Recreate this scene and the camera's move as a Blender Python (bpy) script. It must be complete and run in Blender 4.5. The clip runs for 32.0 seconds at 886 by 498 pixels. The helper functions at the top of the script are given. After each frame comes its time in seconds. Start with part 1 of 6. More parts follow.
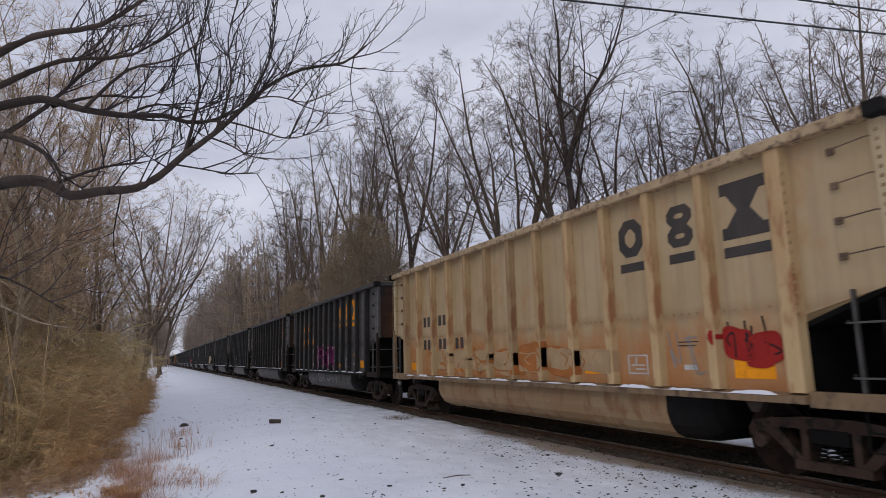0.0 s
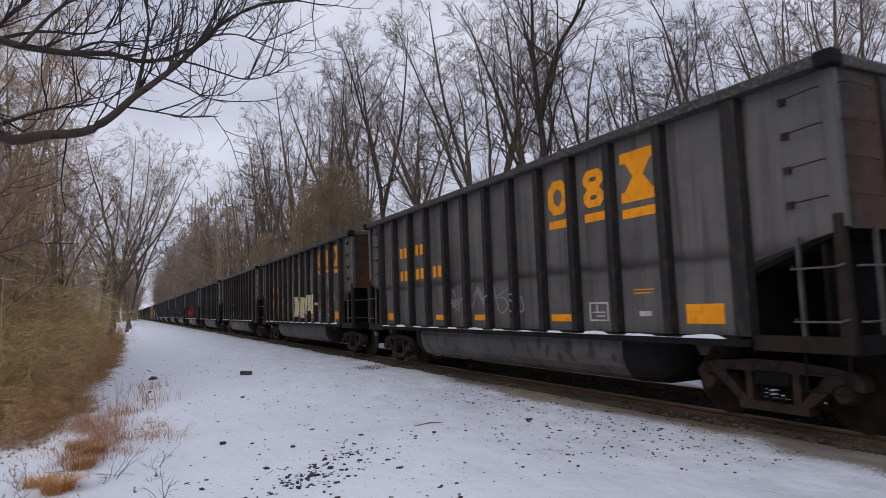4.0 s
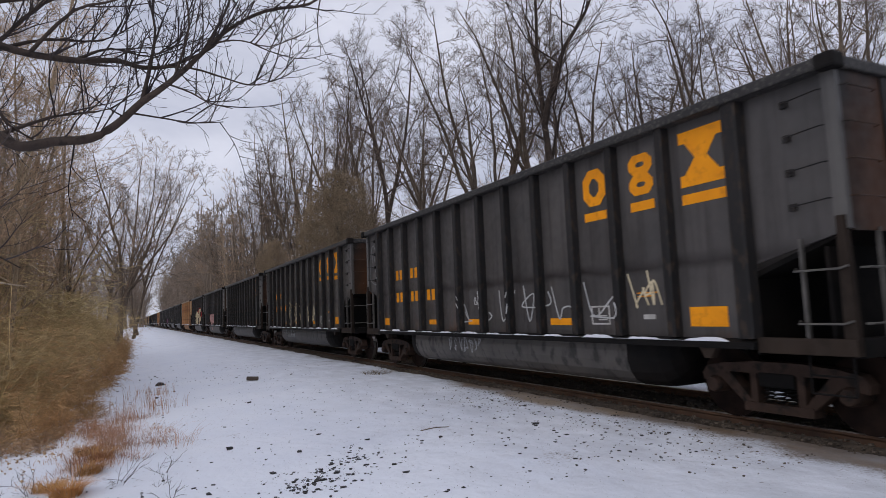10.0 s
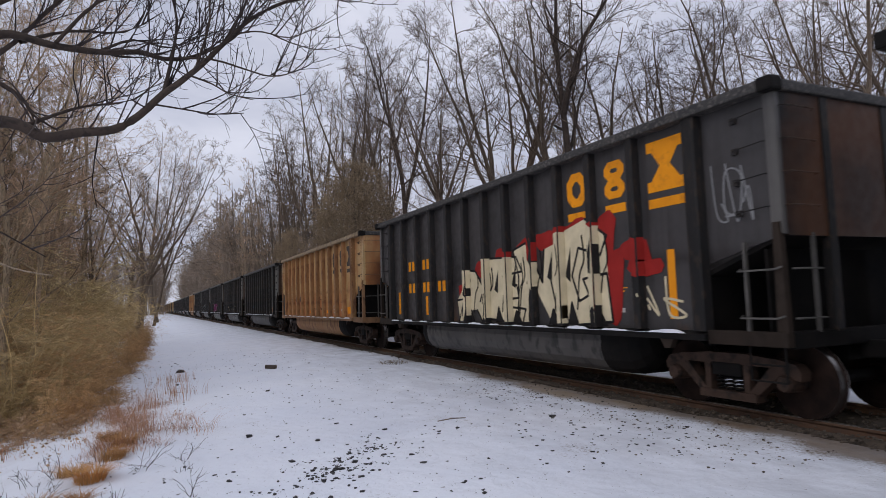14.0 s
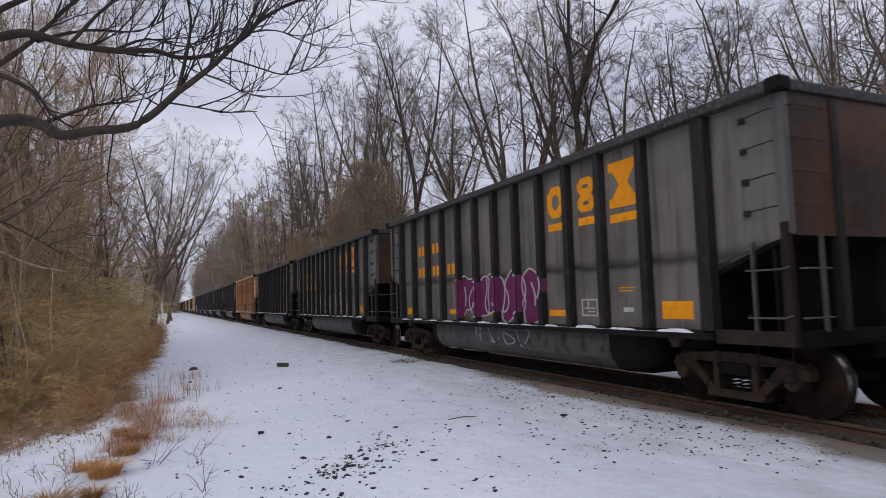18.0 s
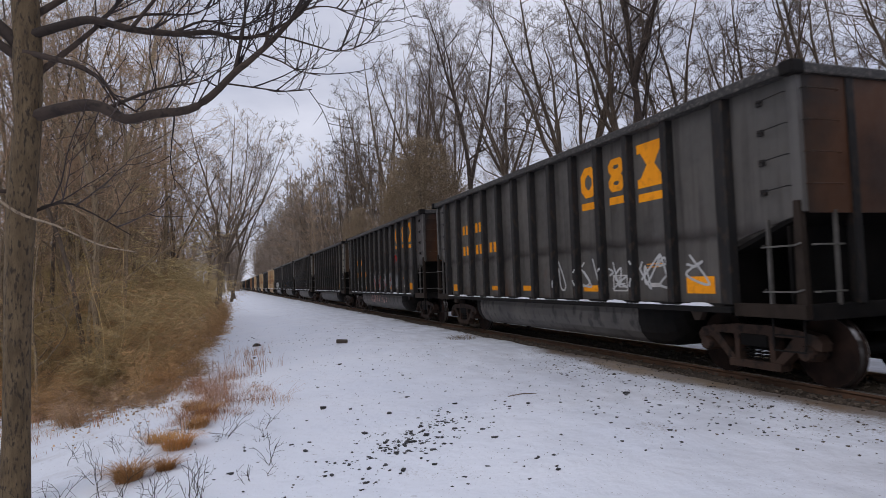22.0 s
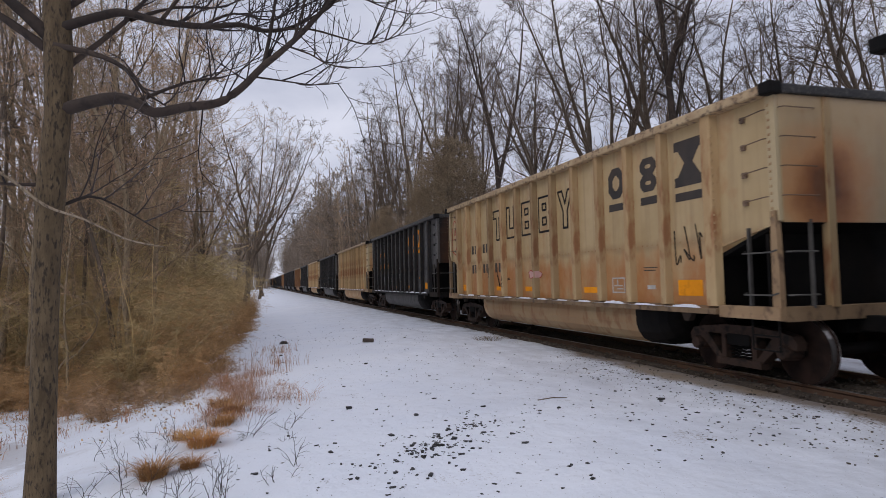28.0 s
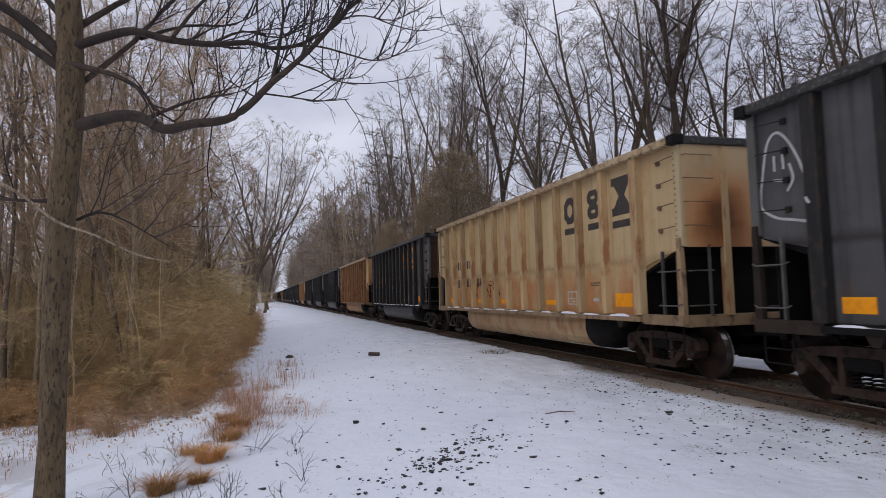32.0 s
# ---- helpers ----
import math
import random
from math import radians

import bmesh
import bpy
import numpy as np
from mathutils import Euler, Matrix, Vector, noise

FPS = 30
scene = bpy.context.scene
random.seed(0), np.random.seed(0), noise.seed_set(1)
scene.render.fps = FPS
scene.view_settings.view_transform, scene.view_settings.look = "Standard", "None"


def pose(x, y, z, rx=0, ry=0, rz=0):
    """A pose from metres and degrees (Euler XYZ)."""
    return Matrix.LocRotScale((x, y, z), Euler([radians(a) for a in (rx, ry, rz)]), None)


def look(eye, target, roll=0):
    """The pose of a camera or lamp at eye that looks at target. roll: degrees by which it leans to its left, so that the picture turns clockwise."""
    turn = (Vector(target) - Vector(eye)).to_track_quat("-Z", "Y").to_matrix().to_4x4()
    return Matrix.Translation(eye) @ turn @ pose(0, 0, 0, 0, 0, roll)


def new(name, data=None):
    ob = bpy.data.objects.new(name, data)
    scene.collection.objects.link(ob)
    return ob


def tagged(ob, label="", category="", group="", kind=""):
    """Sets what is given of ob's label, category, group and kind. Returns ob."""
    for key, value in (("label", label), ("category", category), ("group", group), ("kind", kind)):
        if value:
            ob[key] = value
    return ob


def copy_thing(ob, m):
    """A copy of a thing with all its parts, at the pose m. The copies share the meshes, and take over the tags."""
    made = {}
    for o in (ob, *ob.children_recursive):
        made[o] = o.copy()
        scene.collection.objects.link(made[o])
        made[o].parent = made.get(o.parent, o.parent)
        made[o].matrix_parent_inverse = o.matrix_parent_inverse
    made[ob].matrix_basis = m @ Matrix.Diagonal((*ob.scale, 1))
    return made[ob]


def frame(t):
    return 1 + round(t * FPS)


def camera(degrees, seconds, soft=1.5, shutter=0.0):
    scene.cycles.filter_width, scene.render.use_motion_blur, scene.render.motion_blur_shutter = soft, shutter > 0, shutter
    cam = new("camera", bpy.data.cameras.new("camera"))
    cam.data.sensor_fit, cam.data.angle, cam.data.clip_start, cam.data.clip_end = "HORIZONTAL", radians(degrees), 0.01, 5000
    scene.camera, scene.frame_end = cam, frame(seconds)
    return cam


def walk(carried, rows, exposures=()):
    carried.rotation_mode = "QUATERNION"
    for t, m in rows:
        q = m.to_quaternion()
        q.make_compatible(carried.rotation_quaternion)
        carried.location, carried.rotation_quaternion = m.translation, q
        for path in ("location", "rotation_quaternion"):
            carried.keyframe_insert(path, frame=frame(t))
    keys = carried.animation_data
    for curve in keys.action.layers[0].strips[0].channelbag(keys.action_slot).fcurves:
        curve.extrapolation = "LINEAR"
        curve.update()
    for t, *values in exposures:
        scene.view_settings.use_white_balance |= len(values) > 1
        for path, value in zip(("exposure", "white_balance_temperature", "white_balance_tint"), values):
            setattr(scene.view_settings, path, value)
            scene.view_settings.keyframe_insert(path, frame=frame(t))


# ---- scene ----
cam = camera(70.5, 32.0, 0.7, 0.08)
# seconds, eye x y z, yaw to the left of the track, pitch up, lean
PATH = [
    (0, -0.10, -0.24, 1.63, -24.61, 9.59, -1.41), (0.5, -0.08, -0.15, 1.62, -24.09, 9.19, -1.60), (1, -0.02, -0.13, 1.62, -23.71, 8.26, -1.37),
    (1.5, -0.01, -0.09, 1.62, -24.64, 7.38, -1.44), (2, -0.01, -0.06, 1.62, -25.88, 6.55, -1.75), (2.5, -0.01, -0.07, 1.63, -26.40, 6.17, -1.78),
    (3, 0.01, -0.05, 1.63, -26.63, 5.21, -1.87), (3.5, 0.01, -0.07, 1.62, -26.83, 5.04, -2.09), (5.5, 0.01, -0.09, 1.61, -27.75, 5.34, -1.72),
    (6, -0.00, -0.10, 1.60, -27.87, 5.47, -1.96), (6.5, 0.01, -0.09, 1.60, -27.95, 5.47, -2.09), (7, 0.01, -0.08, 1.61, -27.61, 5.37, -2.12),
    (7.5, 0.01, -0.08, 1.60, -27.43, 5.57, -2.29), (8, 0.00, -0.09, 1.60, -27.21, 5.74, -2.42), (8.5, -0.00, -0.09, 1.61, -27.00, 5.88, -2.28),
    (9, 0.00, -0.09, 1.59, -26.76, 5.83, -2.21), (9.5, 0.01, -0.08, 1.60, -26.67, 5.67, -2.31), (10, 0.01, -0.08, 1.60, -26.55, 5.54, -2.38),
    (10.5, 0.02, -0.08, 1.61, -26.51, 5.40, -2.36), (11, 0.01, -0.07, 1.61, -26.49, 5.22, -2.29), (11.5, 0.00, -0.07, 1.61, -26.53, 5.13, -2.20),
    (12, -0.00, -0.08, 1.62, -26.47, 4.96, -2.04), (12.5, -0.01, -0.08, 1.61, -26.23, 4.87, -2.01), (13, -0.01, -0.08, 1.61, -25.77, 4.65, -1.85),
    (13.5, -0.01, -0.08, 1.60, -25.25, 4.70, -1.91), (14, -0.01, -0.07, 1.62, -25.01, 4.70, -1.86), (14.5, -0.01, -0.07, 1.61, -24.81, 4.75, -1.83),
    (16.5, -0.01, -0.07, 1.60, -24.36, 4.73, -1.45), (17, -0.02, -0.07, 1.60, -24.29, 4.73, -1.54), (17.5, -0.02, -0.07, 1.60, -24.11, 4.72, -1.56),
    (18, -0.01, -0.07, 1.60, -23.96, 4.71, -1.59), (18.5, -0.01, -0.07, 1.60, -23.89, 4.64, -1.64), (19, -0.01, -0.07, 1.61, -23.75, 4.47, -1.70),
    (19.5, 0.00, -0.08, 1.61, -23.56, 4.20, -1.84), (20, 0.03, -0.08, 1.60, -23.16, 3.56, -1.54), (20.5, 0.05, -0.12, 1.60, -22.19, 3.12, -1.38),
    (21, 0.07, -0.11, 1.59, -21.07, 2.81, -1.64), (21.5, 0.03, -0.00, 1.59, -19.89, 2.70, -1.85), (22, -0.01, 0.04, 1.60, -18.96, 2.75, -2.08),
    (22.5, 0.01, 0.06, 1.60, -18.06, 2.85, -1.51), (23, 0.03, 0.06, 1.60, -17.20, 2.79, -1.06), (23.5, 0.00, 0.07, 1.60, -16.58, 2.78, -1.11),
    (24, -0.00, 0.09, 1.60, -16.27, 2.63, -1.09), (24.5, 0.06, 0.17, 1.58, -16.15, 2.15, -1.09), (25, 0.06, 0.21, 1.58, -16.08, 1.95, -1.21),
    (25.5, 0.02, 0.24, 1.59, -16.23, 2.12, -1.41), (27.5, 0.01, 0.24, 1.59, -16.52, 2.70, -1.42), (28, 0.01, 0.24, 1.59, -16.56, 2.84, -1.35),
    (28.5, 0.02, 0.24, 1.59, -16.58, 3.10, -1.44), (29, 0.01, 0.24, 1.59, -16.64, 3.16, -1.53), (29.5, 0.00, 0.24, 1.59, -16.74, 3.34, -1.63),
    (30, -0.00, 0.23, 1.60, -16.60, 3.49, -1.72), (30.5, -0.01, 0.21, 1.59, -16.52, 3.70, -1.85), (31, -0.02, 0.22, 1.59, -16.47, 3.79, -1.78),
    (31.5, -0.01, 0.22, 1.60, -16.25, 3.97, -1.67), (32, -0.02, 0.22, 1.60, -16.16, 4.03, -1.56),
]


def aim(x, y, z, yaw, pitch, roll):
    a, b = radians(yaw), radians(pitch)
    d = Vector((-math.sin(a) * math.cos(b), math.cos(a) * math.cos(b), math.sin(b)))
    return look((x, y, z), Vector((x, y, z)) + d, roll)


walk(cam, [(r[0], aim(*r[1:])) for r in PATH], [(0, -0.10), (2, -0.08), (5, 0.0), (32, 0.0)])

# ---- sky and light: a bright, evenly clouded winter sky ----
world = bpy.data.worlds.new("overcast_sky")
scene.world = world
world.use_nodes = True
wn, wl = world.node_tree.nodes, world.node_tree.links
wn.clear()
w_out = wn.new("ShaderNodeOutputWorld")
w_bg = wn.new("ShaderNodeBackground")
w_sky = wn.new("ShaderNodeTexSky")
w_sky.sky_type, w_sky.sun_disc = "NISHITA", False
w_sky.sun_elevation, w_sky.sun_rotation = radians(32), radians(-60)
w_skym = wn.new("ShaderNodeVectorMath")
w_skym.operation = "SCALE"
w_skym.inputs["Scale"].default_value = 0.1
w_co = wn.new("ShaderNodeTexCoord")
w_map = wn.new("ShaderNodeMapping")
w_map.inputs["Scale"].default_value = (1.6, 1.6, 4.0)
w_no = wn.new("ShaderNodeTexNoise")
w_no.inputs["Scale"].default_value, w_no.inputs["Detail"].default_value, w_no.inputs["Roughness"].default_value = 1.7, 6.0, 0.55
w_ra = wn.new("ShaderNodeValToRGB")
w_ra.color_ramp.elements[0].position, w_ra.color_ramp.elements[0].color = 0.34, (0.50, 0.525, 0.65, 1)
w_ra.color_ramp.elements[1].position, w_ra.color_ramp.elements[1].color = 0.68, (0.79, 0.80, 0.92, 1)
w_mix = wn.new("ShaderNodeMix")
w_mix.data_type = "RGBA"
w_mix.inputs["Factor"].default_value = 0.93
wl.new(w_co.outputs["Generated"], w_map.inputs["Vector"])
wl.new(w_map.outputs["Vector"], w_no.inputs["Vector"])
wl.new(w_no.outputs["Fac"], w_ra.inputs["Fac"])
wl.new(w_sky.outputs["Color"], w_skym.inputs[0])
wl.new(w_skym.outputs["Vector"], w_mix.inputs["A"])
wl.new(w_ra.outputs["Color"], w_mix.inputs["B"])
wl.new(w_mix.outputs["Result"], w_bg.inputs["Color"])
wl.new(w_bg.outputs["Background"], w_out.inputs["Surface"])
w_bg.inputs["Strength"].default_value = 1.0
sun = new("sun", bpy.data.lights.new("sun", "SUN"))
sun.data.energy, sun.data.angle, sun.data.color = 0.6, radians(35), (1.0, 0.95, 0.88)
sun.matrix_world = look((0, 0, 60), (34, 20, 20))


# ---- materials ----
def shader(name):
    m = bpy.data.materials.new(name)
    m.use_nodes = True
    return m, m.node_tree.nodes, m.node_tree.links, m.node_tree.nodes["Principled BSDF"]


def noise_node(n, l, scale, detail=4.0, stretch=(1, 1, 1), rough=0.55, coord="Object"):
    co = n.new("ShaderNodeTexCoord")
    mp = n.new("ShaderNodeMapping")
    mp.inputs["Scale"].default_value = stretch
    no = n.new("ShaderNodeTexNoise")
    no.inputs["Scale"].default_value, no.inputs["Detail"].default_value, no.inputs["Roughness"].default_value = scale, detail, rough
    l.new(co.outputs[coord], mp.inputs["Vector"])
    l.new(mp.outputs["Vector"], no.inputs["Vector"])
    return no.outputs["Fac"]


def ramp(n, l, fac, a, b, ca=(0, 0, 0, 1), cb=(1, 1, 1, 1)):
    r = n.new("ShaderNodeValToRGB")
    r.color_ramp.elements[0].position, r.color_ramp.elements[0].color = a, ca
    r.color_ramp.elements[1].position, r.color_ramp.elements[1].color = b, cb
    l.new(fac, r.inputs["Fac"])
    return r.outputs["Color"]


def mixed(n, l, fac, a, b, blend="MIX"):
    m = n.new("ShaderNodeMix")
    m.data_type, m.blend_type = "RGBA", blend
    for value, socket in ((fac, m.inputs["Factor"]), (a, m.inputs["A"]), (b, m.inputs["B"])):
        if isinstance(value, (int, float)):
            socket.default_value = value
        elif isinstance(value, tuple):
            socket.default_value = (*value, 1)[:4]
        else:
            l.new(value, socket)
    return m.outputs["Result"]


def maths(n, l, op, a, b):
    m = n.new("ShaderNodeMath")
    m.operation = op
    m.use_clamp = True
    for k, value in enumerate((a, b)):
        if isinstance(value, (int, float)):
            m.inputs[k].default_value = value
        else:
            l.new(value, m.inputs[k])
    return m.outputs[0]


def bumped(n, l, b, height, strength, distance=0.02):
    bp = n.new("ShaderNodeBump")
    bp.inputs["Strength"].default_value, bp.inputs["Distance"].default_value = strength, distance
    l.new(height, bp.inputs["Height"])
    l.new(bp.outputs["Normal"], b.inputs["Normal"])


def surface(name, c1, c2, scale=3.0, fine=40.0, rough=0.8, metal=0.0, bump=0.3, stretch=(1, 1, 1), c3=None, vary=0.25, island=0.0, spec=0.5):
    """Two colours in large patches, a third in fine grain, a little difference from piece to piece."""
    m, n, l, b = shader(name)
    big = ramp(n, l, noise_node(n, l, scale, 5, stretch), 0.35, 0.65)
    col = mixed(n, l, big, c1, c2)
    small = noise_node(n, l, fine, 3, stretch)
    if c3:
        col = mixed(n, l, ramp(n, l, small, 0.52, 0.66), col, c3)
    if island:
        geo = n.new("ShaderNodeNewGeometry")
        col = mixed(n, l, 1.0, col, ramp(n, l, geo.outputs["Random Per Island"], 0.0, 1.0, (1 - island,) * 3 + (1,), (1 + island, 1 + island * 0.93, 1 + island * 0.82, 1)), "MULTIPLY")
    info = n.new("ShaderNodeObjectInfo")
    shade = ramp(n, l, info.outputs["Random"], 0.0, 1.0, (1 - vary, 1 - vary, 1 - vary, 1), (1 + vary, 1 + vary, 1 + vary, 1))
    col = mixed(n, l, 1.0, col, shade, "MULTIPLY")
    l.new(col, b.inputs["Base Color"])
    b.inputs["Roughness"].default_value, b.inputs["Metallic"].default_value, b.inputs["Specular IOR Level"].default_value = rough, metal, spec
    if bump:
        bumped(n, l, b, small, bump)
    return m


def car_paint(name, upper, dust, grime, rust, rust_from, rust_to, band, stain=None, creep=(2.6, 0.9, 0.2), streaks=0.65, sheen=0.6):
    """Weathered paint: dusty sheets, vertical streaks, rust creeping up, and old paint showing where the coat has peeled (by the object's alpha)."""
    m, n, l, b = shader(name)
    info = n.new("ShaderNodeObjectInfo")
    col = mixed(n, l, ramp(n, l, noise_node(n, l, 0.7, 5), 0.35, 0.68), upper, dust)
    col = mixed(n, l, 1.0, col, info.outputs["Color"], "MULTIPLY")
    streak = ramp(n, l, noise_node(n, l, 1.0, 6, (1, 7, 0.35)), 0.5, 0.72)
    col = mixed(n, l, maths(n, l, "MULTIPLY", streak, streaks), col, grime)
    co = n.new("ShaderNodeTexCoord")
    sep = n.new("ShaderNodeSeparateXYZ")
    l.new(co.outputs["Object"], sep.inputs[0])
    wob = noise_node(n, l, 1.3, 6)
    # wavy grime line half way up the sheets, where the two plates meet
    zed = maths(n, l, "ADD", maths(n, l, "MULTIPLY", sep.outputs["Z"], 0.2), maths(n, l, "MULTIPLY", wob, 0.05))
    line = n.new("ShaderNodeValToRGB")
    e = line.color_ramp.elements
    e[0].position, e[0].color = 0.425, (0, 0, 0, 1)
    e[1].position, e[1].color = 0.475, (0, 0, 0, 1)
    mid = e.new(0.445)
    mid.color = (1, 1, 1, 1)
    l.new(zed, line.inputs["Fac"])
    col = mixed(n, l, maths(n, l, "MULTIPLY", line.outputs["Color"], band), col, grime)
    low = n.new("ShaderNodeMapRange")
    low.inputs["From Min"].default_value, low.inputs["From Max"].default_value = creep[0], creep[1]
    l.new(sep.outputs["Z"], low.inputs["Value"])
    patch = maths(n, l, "ADD", noise_node(n, l, 1.6, 8, (1, 1, 0.6), 0.65), maths(n, l, "MULTIPLY", low.outputs[0], creep[2]))
    col = mixed(n, l, ramp(n, l, patch, rust_from, rust_to), col, rust)
    # peeled places show the older cream coat
    peel = noise_node(n, l, 0.9, 7, (1, 3.2, 0.6), 0.6)
    amount = maths(n, l, "SUBTRACT", 1.0, info.outputs["Alpha"])
    peeled = ramp(n, l, maths(n, l, "ADD", peel, maths(n, l, "MULTIPLY", amount, 0.16)), 0.655, 0.665)
    col = mixed(n, l, maths(n, l, "MULTIPLY", peeled, maths(n, l, "GREATER_THAN", amount, 0.05)), col, (0.31, 0.255, 0.195))
    if stain:
        # a burnt-brown bloom on the end wall
        (sx, sz, size), tone = stain
        far = n.new("ShaderNodeVectorMath")
        far.operation = "DISTANCE"
        flat = n.new("ShaderNodeCombineXYZ")
        l.new(sep.outputs["X"], flat.inputs["X"])
        l.new(sep.outputs["Z"], flat.inputs["Z"])
        l.new(flat.outputs[0], far.inputs[0])
        far.inputs[1].default_value = (sx, 0, sz)
        edge = maths(n, l, "ADD", maths(n, l, "DIVIDE", far.outputs["Value"], size * 2.4), maths(n, l, "MULTIPLY", wob, 0.35))
        col = mixed(n, l, ramp(n, l, edge, 0.28, 0.62, (1, 1, 1, 1), (0, 0, 0, 1)), col, tone)
        col = mixed(n, l, ramp(n, l, edge, 0.26, 0.46, (0.75, 0.75, 0.75, 1), (0, 0, 0, 1)), col, grime)
    l.new(col, b.inputs["Base Color"])
    l.new(ramp(n, l, noise_node(n, l, 6, 4), 0.3, 0.7, (0.36, 0.36, 0.36, 1), (0.62, 0.62, 0.62, 1)), b.inputs["Roughness"])
    b.inputs["Specular IOR Level"].default_value = sheen
    bumped(n, l, b, noise_node(n, l, 2.2, 6), 0.35, 0.03)
    return m


BLACK = car_paint("black_car_paint", (0.068, 0.064, 0.060), (0.118, 0.108, 0.098), (0.013, 0.009, 0.0085), (0.085, 0.045, 0.026), 0.68, 0.88, 0.85)
# each end wall coat is a darker copy of its side paint, plus the stain
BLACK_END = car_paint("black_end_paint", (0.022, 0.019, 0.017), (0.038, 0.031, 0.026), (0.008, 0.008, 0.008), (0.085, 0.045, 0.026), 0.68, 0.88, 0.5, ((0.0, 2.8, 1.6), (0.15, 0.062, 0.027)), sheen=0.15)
CREAM = car_paint("cream_car_paint", (0.47, 0.365, 0.205), (0.55, 0.44, 0.27), (0.19, 0.105, 0.05), (0.39, 0.170, 0.058), 0.55, 0.83, 0.40, None, (2.25, 1.7, 0.34), 0.34)
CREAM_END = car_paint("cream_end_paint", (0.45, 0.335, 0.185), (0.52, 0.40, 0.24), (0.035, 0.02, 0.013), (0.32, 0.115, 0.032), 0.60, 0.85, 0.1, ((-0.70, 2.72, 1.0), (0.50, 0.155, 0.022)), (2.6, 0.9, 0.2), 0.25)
RUSTY = car_paint("rusty_car_paint", (0.49, 0.32, 0.145), (0.56, 0.405, 0.21), (0.13, 0.055, 0.020), (0.40, 0.150, 0.042), 0.48, 0.70, 0.55, None, (2.35, 1.6, 0.24), 0.6)
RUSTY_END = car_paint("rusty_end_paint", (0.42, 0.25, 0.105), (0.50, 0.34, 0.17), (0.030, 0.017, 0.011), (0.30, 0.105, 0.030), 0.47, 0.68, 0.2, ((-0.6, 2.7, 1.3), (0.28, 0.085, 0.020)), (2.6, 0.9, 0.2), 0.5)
RUSTY_TUB = surface("rusty_tub_paint", (0.40, 0.23, 0.10), (0.34, 0.165, 0.062), 0.9, 4, 0.75, 0, 0.1, (1, 1, 0.5), (0.20, 0.085, 0.035))
RUSTY_LOW = surface("rusty_underframe", (0.17, 0.085, 0.038), (0.24, 0.13, 0.06), 2.0, 7, 0.8, 0, 0.2, (1, 1, 0.6), (0.09, 0.045, 0.025))
RUSTY_RIB = surface("rusty_rib", (0.235, 0.105, 0.038), (0.32, 0.17, 0.068), 1.5, 6, 0.8, 0, 0.2, (1, 1, 0.35), (0.15, 0.062, 0.026))
# rib black is deepened to carry the shadow sides of the ribs
BLACK_RIB = surface("black_rib_shade_paint", (0.009, 0.0085, 0.0085), (0.018, 0.016, 0.0155), 2, 14, 0.6, 0, 0.2, (1, 1, 0.4), (0.035, 0.025, 0.018), spec=0.25)
CREAM_RIB = surface("cream_rib_rust", (0.33, 0.205, 0.095), (0.43, 0.305, 0.155), 1.5, 5, 0.75, 0, 0.15, (1, 1, 0.35), (0.25, 0.115, 0.048))
CREAM_LOW = surface("dirty_cream_underframe", (0.20, 0.125, 0.065), (0.28, 0.185, 0.10), 2.0, 7, 0.8, 0, 0.2, (1, 1, 0.6), (0.10, 0.06, 0.035))
GRAB = surface("rusty_grab_iron", (0.10, 0.062, 0.04), (0.15, 0.095, 0.06), 4, 12, 0.75, 0, 0.2)
BLACK_TUB = surface("tub_paint", (0.048, 0.044, 0.041), (0.085, 0.077, 0.069), 1.2, 6, 0.6, 0, 0.15, (1, 1, 0.5), (0.02, 0.018, 0.017))
CREAM_TUB = surface("cream_tub_paint", (0.45, 0.32, 0.17), (0.38, 0.22, 0.105), 1.0, 4, 0.7, 0, 0.1, (1, 1, 0.5), (0.32, 0.165, 0.072))
CHORD = surface("dark_top_chord", (0.016, 0.015, 0.015), (0.032, 0.029, 0.027), 3, 20, 0.65, 0, 0.2, c3=(0.09, 0.08, 0.07))
CREAM_CHORD = surface("cream_top_chord", (0.42, 0.31, 0.18), (0.30, 0.20, 0.11), 3, 12, 0.7, 0, 0.2, c3=(0.12, 0.08, 0.05))
# near-black steels: coal and soot, with the under-car shade painted in
UNDER_SHADE = surface("coal_and_shade_steel", (0.005, 0.005, 0.005), (0.011, 0.009, 0.008), 2, 12, 0.85, 0, 0.2, spec=0.1)
SOOT_SHADE = surface("soot_and_shade_steel", (0.005, 0.005, 0.005), (0.011, 0.009, 0.008), 3, 20, 0.75, 0, 0.2, spec=0.15)
TRUCK = surface("rusty_cast_steel", (0.036, 0.022, 0.016), (0.056, 0.034, 0.025), 4, 7, 0.75, 0.0, 0.4, c3=(0.015, 0.012, 0.01), spec=0.2)
WHEEL = surface("dark_wheel_steel", (0.012, 0.008, 0.007), (0.030, 0.018, 0.014), 4, 9, 0.7, 0.0, 0.15, spec=0.08)
TREAD = surface("worn_tread_steel", (0.30, 0.29, 0.28), (0.22, 0.20, 0.19), 6, 40, 0.28, 0.9, 0.05)
ROD = surface("grey_hand_rail", (0.052, 0.048, 0.043), (0.095, 0.087, 0.078), 6, 30, 0.55, 0.0, 0.1)
ORANGE = surface("orange_marking_paint", (0.88, 0.33, 0.012), (0.78, 0.28, 0.012), 2, 9, 0.6, 0, 0.05, c3=(0.70, 0.25, 0.015), vary=0.06, spec=0.15)
